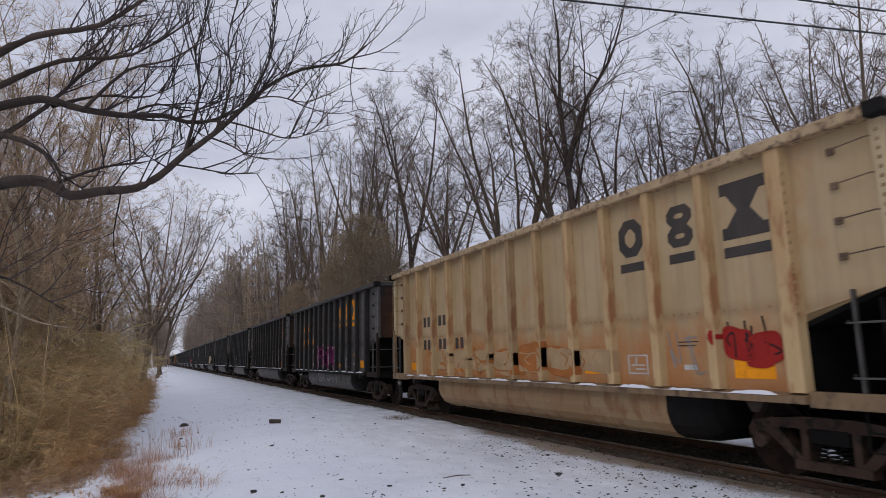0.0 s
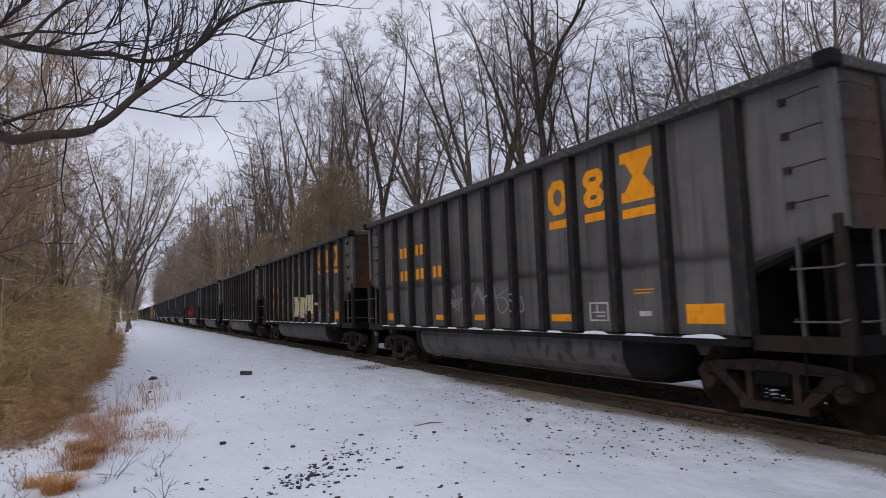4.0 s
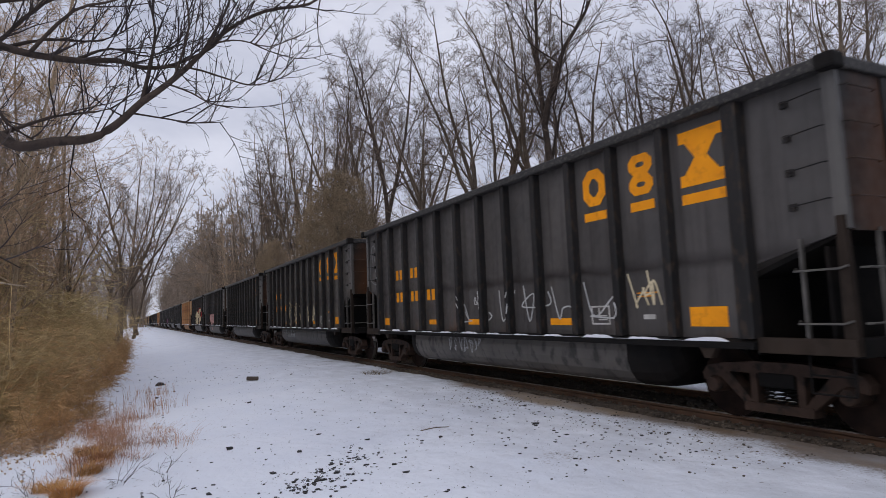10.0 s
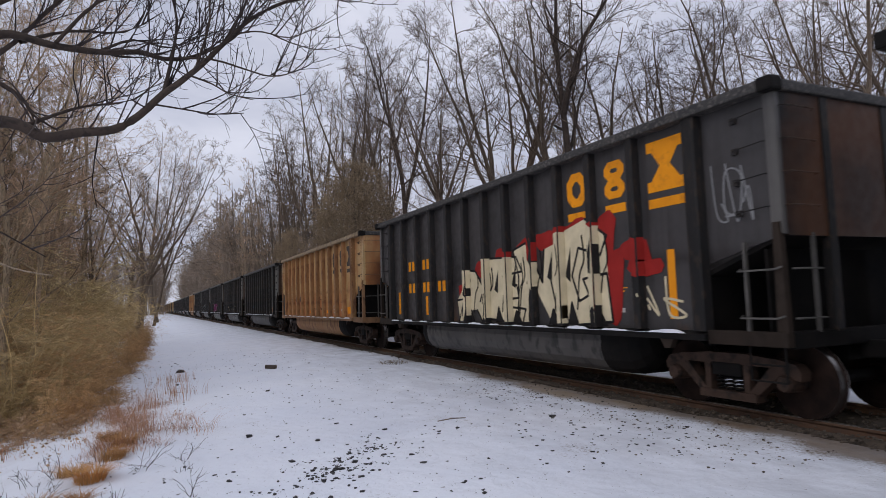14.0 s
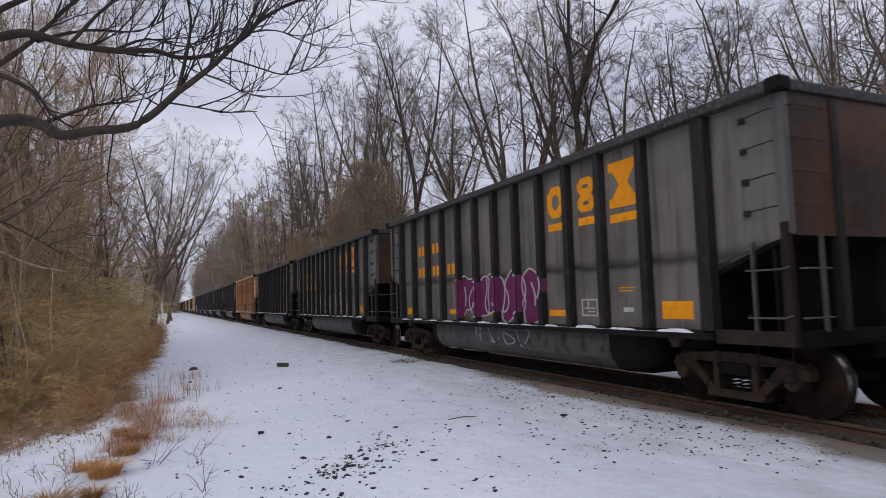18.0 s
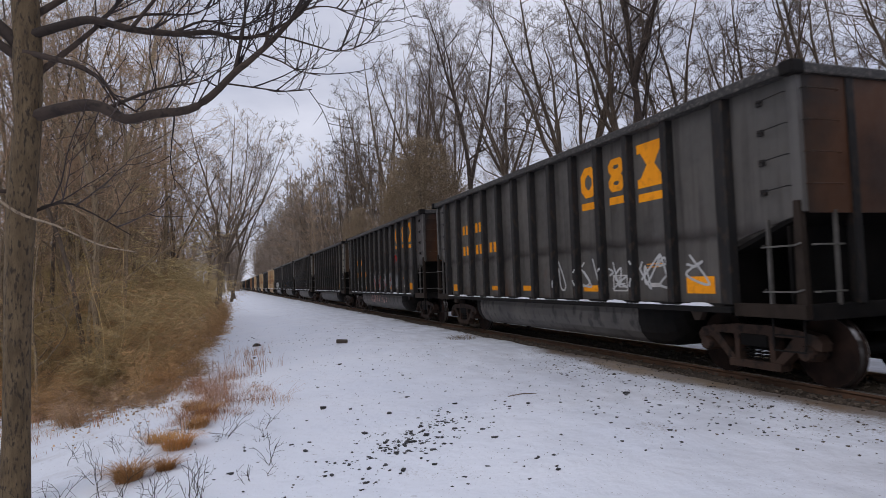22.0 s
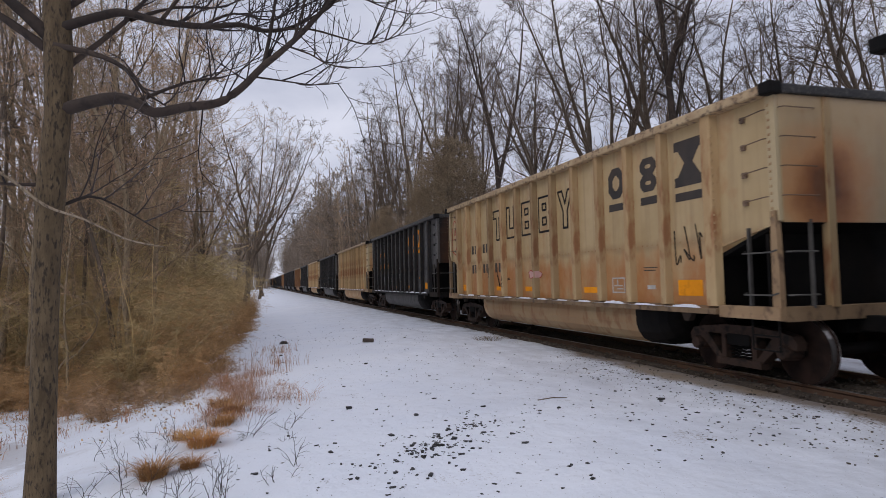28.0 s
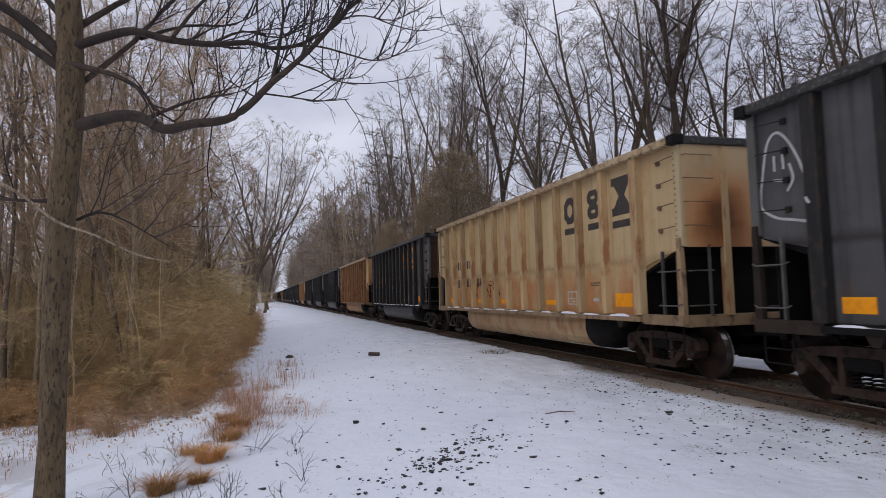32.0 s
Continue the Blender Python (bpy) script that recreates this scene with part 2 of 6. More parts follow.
INK = surface("black_marking_paint", (0.030, 0.026, 0.024), (0.055, 0.042, 0.034), 2, 9, 0.7, 0, 0.05, vary=0.05)
WHITE_MARK = surface("white_stencil_paint", (0.52, 0.50, 0.47), (0.40, 0.38, 0.35), 4, 30, 0.7, 0, 0.05, vary=0.05)
SNOW = None
RAIL_SIDE = surface("rusty_rail_steel", (0.13, 0.066, 0.034), (0.085, 0.046, 0.028), 4, 30, 0.75, 0.0, 0.3)
RAIL_TOP = surface("polished_rail_head", (0.38, 0.36, 0.34), (0.30, 0.28, 0.26), 5, 30, 0.3, 0.9, 0.05)
TIE = surface("creosote_timber", (0.045, 0.033, 0.026), (0.075, 0.058, 0.045), 3, 30, 0.9, 0, 0.5, (0.2, 3, 3))
POST = surface("worn_post_paint", (0.018, 0.013, 0.010), (0.034, 0.024, 0.018), 2, 8, 0.8, 0, 0.2, (1, 1, 0.5), (0.03, 0.022, 0.017), spec=0.15)
STONE = surface("brown_ballast_stone", (0.075, 0.058, 0.045), (0.13, 0.105, 0.082), 3, 24, 0.95, 0, 0.3, c3=(0.04, 0.032, 0.026), island=0.4)
BED = surface("dark_brown_ballast", (0.046, 0.034, 0.025), (0.085, 0.063, 0.044), 1.5, 22, 0.95, 0, 1.0, c3=(0.03, 0.023, 0.018), vary=0.0)
COAL = surface("coal_lump", (0.016, 0.015, 0.016), (0.035, 0.033, 0.033), 5, 30, 0.55, 0, 0.4)
BARK = surface("grey_brown_bark", (0.105, 0.077, 0.055), (0.17, 0.128, 0.092), 1.4, 16, 0.95, 0, 0.6, (3, 3, 0.6), (0.055, 0.043, 0.036))
TAN_BARK = surface("pale_tan_bark", (0.20, 0.150, 0.100), (0.30, 0.235, 0.165), 1.4, 14, 0.95, 0, 0.5, (3, 3, 0.6), (0.11, 0.08, 0.055))
OLIVE_BARK = surface("olive_brown_bark", (0.205, 0.15, 0.092), (0.31, 0.235, 0.15), 1.4, 14, 0.95, 0, 0.5, (3, 3, 0.6), (0.085, 0.062, 0.04))
BARK_DARK = surface("dark_furrowed_bark", (0.080, 0.053, 0.027), (0.150, 0.105, 0.057), 4.0, 13, 0.95, 0, 1.0, (3, 3, 1.0), (0.036, 0.025, 0.016))
TWIG = surface("bare_twigs", (0.170, 0.130, 0.098), (0.255, 0.20, 0.152), 0.5, 8, 0.95, 0, 0, island=0.35)
FIRM_TWIG = surface("grey_bare_twigs", (0.072, 0.050, 0.038), (0.13, 0.096, 0.073), 0.5, 8, 0.95, 0, 0, island=0.35)
TAN_TWIG = surface("tan_bare_twigs", (0.30, 0.195, 0.12), (0.40, 0.275, 0.175), 0.5, 6, 0.95, 0, 0, island=0.45)
TWIG_DARK = surface("dark_bare_twigs", (0.032, 0.025, 0.026), (0.060, 0.046, 0.043), 0.8, 8, 0.95, 0, 0, island=0.3)
BRUSH = surface("brown_brush_stems", (0.41, 0.295, 0.135), (0.52, 0.385, 0.185), 0.35, 5, 0.95, 0, 0, c3=(0.36, 0.27, 0.16), island=0.45)
OLIVE_TWIG = surface("olive_brush_twigs", (0.43, 0.335, 0.15), (0.54, 0.425, 0.20), 0.35, 5, 0.95, 0, 0, c3=(0.38, 0.31, 0.19), island=0.45)
BRUSH_RED = surface("reddish_brush_stems", (0.40, 0.235, 0.105), (0.48, 0.31, 0.15), 0.5, 5, 0.95, 0, 0, c3=(0.36, 0.24, 0.14), island=0.42)
DRY_GRASS = surface("dry_orange_grass", (0.43, 0.20, 0.06), (0.52, 0.29, 0.11), 1.5, 10, 0.9, 0, 0, island=0.3)
RED_GRASS = surface("dry_reddish_weeds", (0.43, 0.215, 0.125), (0.55, 0.34, 0.22), 1.2, 10, 0.9, 0, 0, island=0.4)
LEAF = surface("withered_brown_leaves", (0.27, 0.20, 0.125), (0.34, 0.26, 0.17), 0.5, 6, 0.9, 0, 0, island=0.4)
FALLEN = surface("fallen_tan_leaves", (0.34, 0.22, 0.12), (0.48, 0.36, 0.23), 1.5, 8, 0.9, 0, 0, island=0.5)
LIMB_BARK = surface("dark_limb_bark", (0.040, 0.028, 0.022), (0.072, 0.051, 0.039), 3, 12, 0.95, 0, 0.7, c3=(0.030, 0.022, 0.018))
# twigs of the far woods, paled to paint in the distance haze
HAZY_TWIG = surface("far_hazed_twigs", (0.20, 0.155, 0.118), (0.28, 0.225, 0.178), 0.2, 3, 0.95, 0, 0, island=0.35)
WIRE = surface("black_cable", (0.02, 0.02, 0.021), (0.03, 0.03, 0.03), 3, 10, 0.6, 0, 0)


def snow_material():
    """Thin crusted snow: soft hollows, fine grain, sparse dark specks, and brown soil showing along the ballast."""
    m, n, l, b = shader("crusted_snow")
    col = mixed(n, l, ramp(n, l, noise_node(n, l, 0.6, 6), 0.3, 0.7), (0.755, 0.795, 0.88), (0.82, 0.85, 0.915))
    speck = ramp(n, l, noise_node(n, l, 9.0, 3, (1, 1, 1), 0.7), 0.66, 0.72)
    field = ramp(n, l, noise_node(n, l, 0.45, 3), 0.40, 0.60)
    col = mixed(n, l, maths(n, l, "MULTIPLY", maths(n, l, "MULTIPLY", speck, field), 0.75), col, (0.16, 0.13, 0.11))
    tiny = ramp(n, l, noise_node(n, l, 34.0, 2, (1, 1, 1), 0.6), 0.69, 0.73)
    col = mixed(n, l, maths(n, l, "MULTIPLY", tiny, 0.6), col, (0.20, 0.17, 0.14))
    co = n.new("ShaderNodeTexCoord")
    sep = n.new("ShaderNodeSeparateXYZ")
    l.new(co.outputs["Object"], sep.inputs[0])
    near = n.new("ShaderNodeMapRange")
    near.inputs["From Min"].default_value, near.inputs["From Max"].default_value = 6.15, 6.95
    bend = n.new("ShaderNodeMapRange")
    bend.inputs["From Min"].default_value, bend.inputs["From Max"].default_value, bend.inputs["To Max"].default_value = 10.5, 4.5, 0.15
    l.new(sep.outputs["Y"], bend.inputs["Value"])
    edge = n.new("ShaderNodeMath")
    l.new(sep.outputs["X"], edge.inputs[0])
    l.new(bend.outputs[0], edge.inputs[1])
    l.new(edge.outputs[0], near.inputs["Value"])
    rows = n.new("ShaderNodeMapRange")
    rows.inputs["From Min"].default_value, rows.inputs["From Max"].default_value, rows.inputs["To Min"].default_value = 14.5, 10.5, 0.3
    l.new(sep.outputs["Y"], rows.inputs["Value"])
    soil = maths(n, l, "ADD", noise_node(n, l, 0.55, 7, (1.5, 1, 1), 0.62), maths(n, l, "MULTIPLY", maths(n, l, "MULTIPLY", near.outputs[0], rows.outputs[0]), 0.52))
    far = n.new("ShaderNodeMapRange")
    far.inputs["From Min"].default_value, far.inputs["From Max"].default_value = 9.2, 9.6
    l.new(sep.outputs["X"], far.inputs["Value"])
    grit = noise_node(n, l, 26, 3, (1, 1, 1), 0.7)
    soil = maths(n, l, "ADD", soil, maths(n, l, "MULTIPLY", maths(n, l, "SUBTRACT", grit, 0.45), 0.7))
    shown = maths(n, l, "SUBTRACT", ramp(n, l, soil, 0.70, 0.90), far.outputs[0])
    dirt = mixed(n, l, noise_node(n, l, 14, 4), (0.11, 0.070, 0.040), (0.24, 0.165, 0.098))
    col = mixed(n, l, maths(n, l, "MULTIPLY", shown, ramp(n, l, sep.outputs["X"], 0.0, 0.01)), col, dirt)
    # a bare patch beside the ballast
    spot = n.new("ShaderNodeVectorMath")
    spot.operation = "MULTIPLY_ADD"
    spot.inputs[1].default_value, spot.inputs[2].default_value = (2.4, 0.6, 0.0), (-16.2, -5.5, 0.0)
    l.new(co.outputs["Object"], spot.inputs[0])
    reach = n.new("ShaderNodeVectorMath")
    reach.operation = "LENGTH"
    l.new(spot.outputs[0], reach.inputs[0])
    ragged = n.new("ShaderNodeMath")
    ragged.operation = "MULTIPLY_ADD"
    ragged.inputs[1].default_value = 1.5
    l.new(noise_node(n, l, 2.4, 7, (1, 1, 1), 0.65), ragged.inputs[0])
    l.new(reach.outputs["Value"], ragged.inputs[2])
    tan = mixed(n, l, noise_node(n, l, 9, 5), (0.17, 0.115, 0.065), (0.38, 0.28, 0.175))
    thin = n.new("ShaderNodeMapRange")
    thin.inputs["From Min"].default_value, thin.inputs["From Max"].default_value = 2.0, 1.5
    l.new(ragged.outputs[0], thin.inputs["Value"])
    col = mixed(n, l, maths(n, l, "MULTIPLY", thin.outputs[0], 0.85), col, tan)
    # the train's shade, painted as a mottled greying of the snow towards the line
    shaded = n.new("ShaderNodeMapRange")
    shaded.inputs["From Min"].default_value, shaded.inputs["From Max"].default_value = 2.0, 7.0
    l.new(sep.outputs["X"], shaded.inputs["Value"])
    train_shade = maths(n, l, "MULTIPLY", shaded.outputs[0], ramp(n, l, noise_node(n, l, 1.4, 6, (1.6, 0.8, 1), 0.65), 0.28, 0.72))
    col = mixed(n, l, maths(n, l, "MULTIPLY", train_shade, 0.66), col, (0.29, 0.295, 0.32))
    # leaf litter under the trees shows through
    wood = n.new("ShaderNodeMapRange")
    wood.inputs["From Min"].default_value, wood.inputs["From Max"].default_value = -1.0, -6.0
    l.new(sep.outputs["X"], wood.inputs["Value"])
    litter = maths(n, l, "MULTIPLY", ramp(n, l, noise_node(n, l, 1.1, 7, (1, 1, 1), 0.65), 0.5, 0.6), wood.outputs[0])
    col = mixed(n, l, maths(n, l, "MULTIPLY", litter, 0.8), col, (0.20, 0.14, 0.085))
    l.new(col, b.inputs["Base Color"])
    b.inputs["Roughness"].default_value = 0.7
    b.inputs["Subsurface Weight"].default_value = 0.0
    tex = maths(n, l, "ADD", maths(n, l, "MULTIPLY", noise_node(n, l, 3.5, 6), 0.9), maths(n, l, "MULTIPLY", noise_node(n, l, 60, 3), 0.05))
    bumped(n, l, b, tex, 0.55, 0.09)
    return m


SNOW = snow_material()
PURE_SNOW = surface("snow_crust", (0.76, 0.78, 0.84), (0.82, 0.83, 0.87), 3, 30, 0.75, 0, 0.3, vary=0.02)


# ---- mesh helpers ----
def mesh_of(name, verts, faces, mat, smooth=False):
    me = bpy.data.meshes.new(name)
    me.from_pydata(verts, [], faces)
    me.materials.append(mat)
    if smooth:
        me.polygons.foreach_set("use_smooth", [True] * len(me.polygons))
    me.update()
    return me


def child(name, me, parent, label="", m=None):
    ob = new(name, me)
    ob.parent = parent
    if m is not None:
        ob.matrix_basis = m
    return tagged(ob, label) if label else ob


def part(name, bm, mat, parent, label=""):
    me = bpy.data.meshes.new(name)
    bmesh.ops.recalc_face_normals(bm, faces=bm.faces[:])
    bm.to_mesh(me)
    bm.free()
    me.materials.append(mat)
    return child(name, me, parent, label)


def add_box(bm, x0, x1, y0, y1, z0, z1, bevel=0.0):
    vs = [bm.verts.new((x, y, z)) for x in (x0, x1) for y in (y0, y1) for z in (z0, z1)]
    fs = [bm.faces.new([vs[i] for i in q]) for q in ((0, 1, 3, 2), (4, 6, 7, 5), (0, 4, 5, 1), (2, 3, 7, 6), (0, 2, 6, 4), (1, 5, 7, 3))]
    if bevel:
        bmesh.ops.bevel(bm, geom=list({e for f in fs for e in f.edges}), offset=bevel, segments=2, affect="EDGES", profile=0.6)


def add_prism(bm, outline, axis, a, b):
    """A polygon in the other two axes, drawn out along axis from a to b."""
    def at(p, v):
        return (v, *p) if axis == "x" else (p[0], v, p[1]) if axis == "y" else (*p, v)
    lo = [bm.verts.new(at(p, a)) for p in outline]
    hi = [bm.verts.new(at(p, b)) for p in outline]
    n = len(outline)
    bm.faces.new(lo)
    bm.faces.new(hi[::-1])
    for i in range(n):
        bm.faces.new((lo[i], hi[i], hi[(i + 1) % n], lo[(i + 1) % n]))


def add_rod(bm, pts, r, sides=6):
    v, f = [], []
    tube(v, f, [Vector(p) for p in pts], [r] * len(pts), sides)
    vs = [bm.verts.new(p) for p in v]
    for q in f:
        bm.faces.new([vs[i] for i in q])


def tube(verts, faces, pts, radii, sides):
    """A tapered tube along pts, added to the lists."""
    base = len(verts)
    n = len(pts)
    for i in range(n):
        d = pts[min(i + 1, n - 1)] - pts[max(i - 1, 0)]
        if d.length < 1e-9:
            d = Vector((0, 0, 1))
        d.normalize()
        ref = Vector((1, 0, 0)) if abs(d.x) < 0.8 else Vector((0, 1, 0))
        u = d.cross(ref).normalized()
        w = d.cross(u)
        for k in range(sides):
            a = 2 * math.pi * k / sides
            verts.append(tuple(pts[i] + (u * math.cos(a) + w * math.sin(a)) * radii[i]))
    for i in range(n - 1):
        for k in range(sides):
            a, b = base + i * sides + k, base + i * sides + (k + 1) % sides
            faces.append((a, b, b + sides, a + sides))
    faces.append(tuple(base + (n - 1) * sides + k for k in range(sides)))


def lathe(bm, profile, x0, steps, centre=(0.0, 0.0)):
    """Turns a profile of (x, radius) about the x axis."""
    rings = []
    for x, r in profile:
        rings.append([bm.verts.new((x0 + x, centre[0] + r * math.cos(2 * math.pi * k / steps), centre[1] + r * math.sin(2 * math.pi * k / steps))) for k in range(steps)])
    for a, b in zip(rings, rings[1:]):
        for k in range(steps):
            bm.faces.new((a[k], b[k], b[(k + 1) % steps], a[(k + 1) % steps]))
    bm.faces.new(rings[0][::-1])
    bm.faces.new(rings[-1])


# ---- ground, track ----
TRACK_X = 8.23


def ground_z(x, y):
    z = -0.10
    if x < 4.5:
        z -= 0.16 * (min(4.5 - x, 5.5) / 5.5) ** 1.3
    if x < -0.6:
        k = min(1.0, (-0.6 - x) / 3.0)
        z -= 0.42 * k * k * (3 - 2 * k)
    if abs(x) < 40 and -20 < y < 120:
        z += 0.05 * noise.noise((x * 0.55, y * 0.4, 0.3)) + 0.022 * noise.noise((x * 2.1, y * 2.1, 4.0))
    if abs(x - TRACK_X) < 1.1:
        z = -0.18
    if x > 12:
        z += 0.02 * min(x - 12, 60)
    return z


def build_ground():
    xs = np.concatenate([[-1500, -500, -200, -90, -50, -32], np.arange(-24, -6, 1.0), np.arange(-6, 7.4, 0.22), np.arange(7.5, 12, 0.3), np.arange(12, 30, 2.0), [34, 50, 90, 200, 500, 1500]])
    ys = np.concatenate([[-1500, -400, -120, -40, -20], np.arange(-12, 3, 1.0), np.arange(3, 24, 0.22), np.arange(24, 60, 0.8), np.arange(60, 130, 4.0), [150, 200, 300, 500, 900, 2500]])
    verts = [(float(x), float(y), ground_z(float(x), float(y))) for y in ys for x in xs]
    w = len(xs)
    faces = [(j * w + i, j * w + i + 1, (j + 1) * w + i + 1, (j + 1) * w + i) for j in range(len(ys) - 1) for i in range(w - 1)]
    ob = new("ground", mesh_of("ground", verts, faces, SNOW, True))
    tagged(ob, "thin snow over trackside ground with soil showing", "ground", kind="structure")


build_ground()


def stone_shapes(count, seed):
    """Small angular lumps, as lists of corners on a box that is pushed about."""
    rng = random.Random(seed)
    out = []
    for _ in range(count):
        out.append([(sx * rng.uniform(0.3, 1.15), sy * rng.uniform(0.3, 1.15), sz * rng.uniform(0.3, 1.0)) for sx in (-1, 1) for sy in (-1, 1) for sz in (-1, 1)])
    return out


LUMPS = stone_shapes(12, 5)
LUMP_FACES = ((0, 1, 3, 2), (4, 6, 7, 5), (0, 4, 5, 1), (2, 3, 7, 6), (0, 2, 6, 4), (1, 5, 7, 3))


def scatter(name, places, mat, seed, label, category, long=1.0):
    """Many loose lumps in one mesh: places are (x, y, z, size)."""
    rng = random.Random(seed)
    verts, faces = [], []
    for x, y, z, s in places:
        shape, a = rng.choice(LUMPS), rng.uniform(0, 6.28)
        c, d = math.cos(a) * s, math.sin(a) * s
        flat = rng.uniform(0.45, 0.9) * s
        k = rng.uniform(1.0, long)
        base = len(verts)
        verts += [(x + p * c * k - q * d, y + p * d * k + q * c, z + r * flat) for p, q, r in shape]
        faces += [tuple(base + i for i in f) for f in LUMP_FACES]
    ob = new(name, mesh_of(name, verts, faces, mat))
    return tagged(ob, label, category, kind="stuff")


def build_track():
    track = tagged(new("railway_track"), "single railway track with rusty rails in dark ballast", "railway track", kind="structure")
    y0, y1 = -60, 900
    for side in (-1, 1):
        x = TRACK_X + side * 0.7525
        bm = bmesh.new()
        add_prism(bm, [(x - .075, -.155), (x + .075, -.155), (x + .075, -.14), (x + .02, -.125), (x + .01, -.06), (x + .034, -.035), (x + .034, -.006), (x - .034, -.006), (x - .034, -.035), (x - .01, -.06), (x - .02, -.125), (x - .075, -.14)], "y", y0, y1)
        rail = part("rail", bm, RAIL_SIDE, track, "rusty steel rail")
        bm = bmesh.new()
        add_box(bm, x - 0.03, x + 0.03, y0, y1, -0.006, 0.0)
        part("rail_head", bm, RAIL_TOP, rail, "polished running surface")
    # the dark bed between and beside the rails, with a ragged edge against the snow
    xs = [-1.7, -1.55, -1.45, -1.35, -1.27, -1.2, -1.13, -1.06, -0.98, -0.9, -0.6, 0.0, 0.6, 0.9, 1.0, 1.08, 1.16, 1.25, 1.4]
    ys = [-60, -20] + [-6 + 0.3 * k for k in range(150)] + [40, 44, 50, 60, 75, 95, 120, 160, 220, 320, 500, 900]
    verts = []
    for y in ys:
        for x in xs:
            edge = 1.10 + 0.16 * noise.noise((0.0, y * 0.7, x > 0)) + 0.14 * noise.noise((3.0, y * 2.7, x > 0))
            z = -0.075 if abs(x) < edge else -0.075 - 0.35 * (abs(x) - edge) - 0.03
            z += 0.012 * noise.noise((x * 4, y * 4, 1.5)) - (0.05 if abs(abs(x) - 0.7525) < 0.2 else 0)
            verts.append((TRACK_X + x, y, z))
    w = len(xs)
    faces = [(j * w + i, j * w + i + 1, (j + 1) * w + i + 1, (j + 1) * w + i) for j in range(len(ys) - 1) for i in range(w - 1)]
    child("ballast_bed", mesh_of("ballast_bed", verts, faces, BED, True), track, "dark brown ballast bed")
    rng = random.Random(8)
    places = []
    for _ in range(5200):
        y = -3 + 45 * rng.random() ** 1.5
        x = TRACK_X + rng.uniform(-1.25, 1.05)
        if abs(abs(x - TRACK_X) - 0.7525) > 0.1:
            places.append((x, y, -0.075 + rng.uniform(-.012, .008), rng.uniform(0.012, 0.032)))
    for _ in range(1000):
        places.append((rng.gauss(7.1, 0.1), rng.uniform(1, 40), -0.09, rng.uniform(0.01, 0.028)))
    for _ in range(700):
        y = 4.2 + 8.5 * rng.random()
        x = rng.gauss(6.15 - 0.05 * (9 - y), 0.5)
        places.append((x, y, ground_z(x, y) + 0.002, 0.004 + 0.013 * rng.random() ** 2))
    scatter("ballast_stones", places, STONE, 3, "loose brown ballast stones beside the rails", "gravel")


build_track()


# ---- the coal cars ----
TOP = 4.15
# two builds of car: length of the body, coupled length, and where the ribs stand
SHORT = {"long": 14.28, "pitch": 15.86, "ribs": (1.28, 2.46, 3.50, 4.45, 5.38, 6.32, 7.25, 8.20, 9.15, 10.15, 11.15, 12.20, 13.25)}
LENGTHY = {"long": 14.95, "pitch": 16.51, "ribs": (1.29, 2.46, 3.51, 4.56, 5.60, 6.65, 7.70, 8.75, 9.80, 10.83, 11.85, 12.88, 13.85)}
SHAPE = dict(SHORT)


def shape_for(build):
    SHAPE.update(build)


def bay(i):
    return SHAPE["ribs"][i], SHAPE["ribs"][i + 1]


def mirrored(v, far):
    return SHAPE["long"] - v if far else v


def build_shell(car, paint, end_paint, label):
    """Side sheets, the cut-off end panels of each side, and the end walls."""
    for s in (-1, 1):
        x = sorted((s * 1.46, s * 1.43))
        bm = bmesh.new()
        add_box(bm, *x, 1.2, SHAPE["long"] - 1.2, 1.08, TOP - 0.12)
        part("side_sheet", bm, paint, car, label)
        for far in (False, True):
            bm = bmesh.new()
            add_prism(bm, [(mirrored(y, far), z) for y, z in ((0.0, 2.28), (1.2, 1.98), (1.2, TOP - 0.12), (0.0, TOP - 0.12))], "x", *x)
            part("end_panel", bm, paint, car, label)
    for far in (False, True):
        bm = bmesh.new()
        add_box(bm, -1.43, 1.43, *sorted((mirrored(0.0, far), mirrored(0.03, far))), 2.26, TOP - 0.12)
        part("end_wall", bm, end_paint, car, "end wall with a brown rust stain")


def build_underside(car, full):
    """Slope sheets at both ends, the plates that carry them, blackened for the shade there, the floor and the centre
    sill.
    """
    for far in (False, True):
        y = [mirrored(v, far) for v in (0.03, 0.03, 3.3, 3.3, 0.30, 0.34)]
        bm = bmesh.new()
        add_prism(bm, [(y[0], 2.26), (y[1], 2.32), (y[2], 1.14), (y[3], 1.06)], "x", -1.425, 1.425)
        part("slope_sheet", bm, UNDER_SHADE, car, "slope sheet blackened with soot and shade")
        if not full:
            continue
        # near-black sheets behind the opening paint in its shade
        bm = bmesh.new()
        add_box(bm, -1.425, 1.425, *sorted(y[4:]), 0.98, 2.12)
        part("bulkhead", bm, UNDER_SHADE, car)
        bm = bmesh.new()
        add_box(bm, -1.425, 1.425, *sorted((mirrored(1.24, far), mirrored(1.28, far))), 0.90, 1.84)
        part("bulkhead", bm, UNDER_SHADE, car)
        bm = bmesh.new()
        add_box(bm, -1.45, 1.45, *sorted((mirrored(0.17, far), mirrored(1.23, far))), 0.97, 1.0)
        part("platform", bm, UNDER_SHADE, car)
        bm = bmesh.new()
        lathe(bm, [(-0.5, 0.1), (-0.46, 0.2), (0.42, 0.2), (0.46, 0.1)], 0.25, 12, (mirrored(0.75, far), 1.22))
        part("air_reservoir", bm, UNDER_SHADE, car)
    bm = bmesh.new()
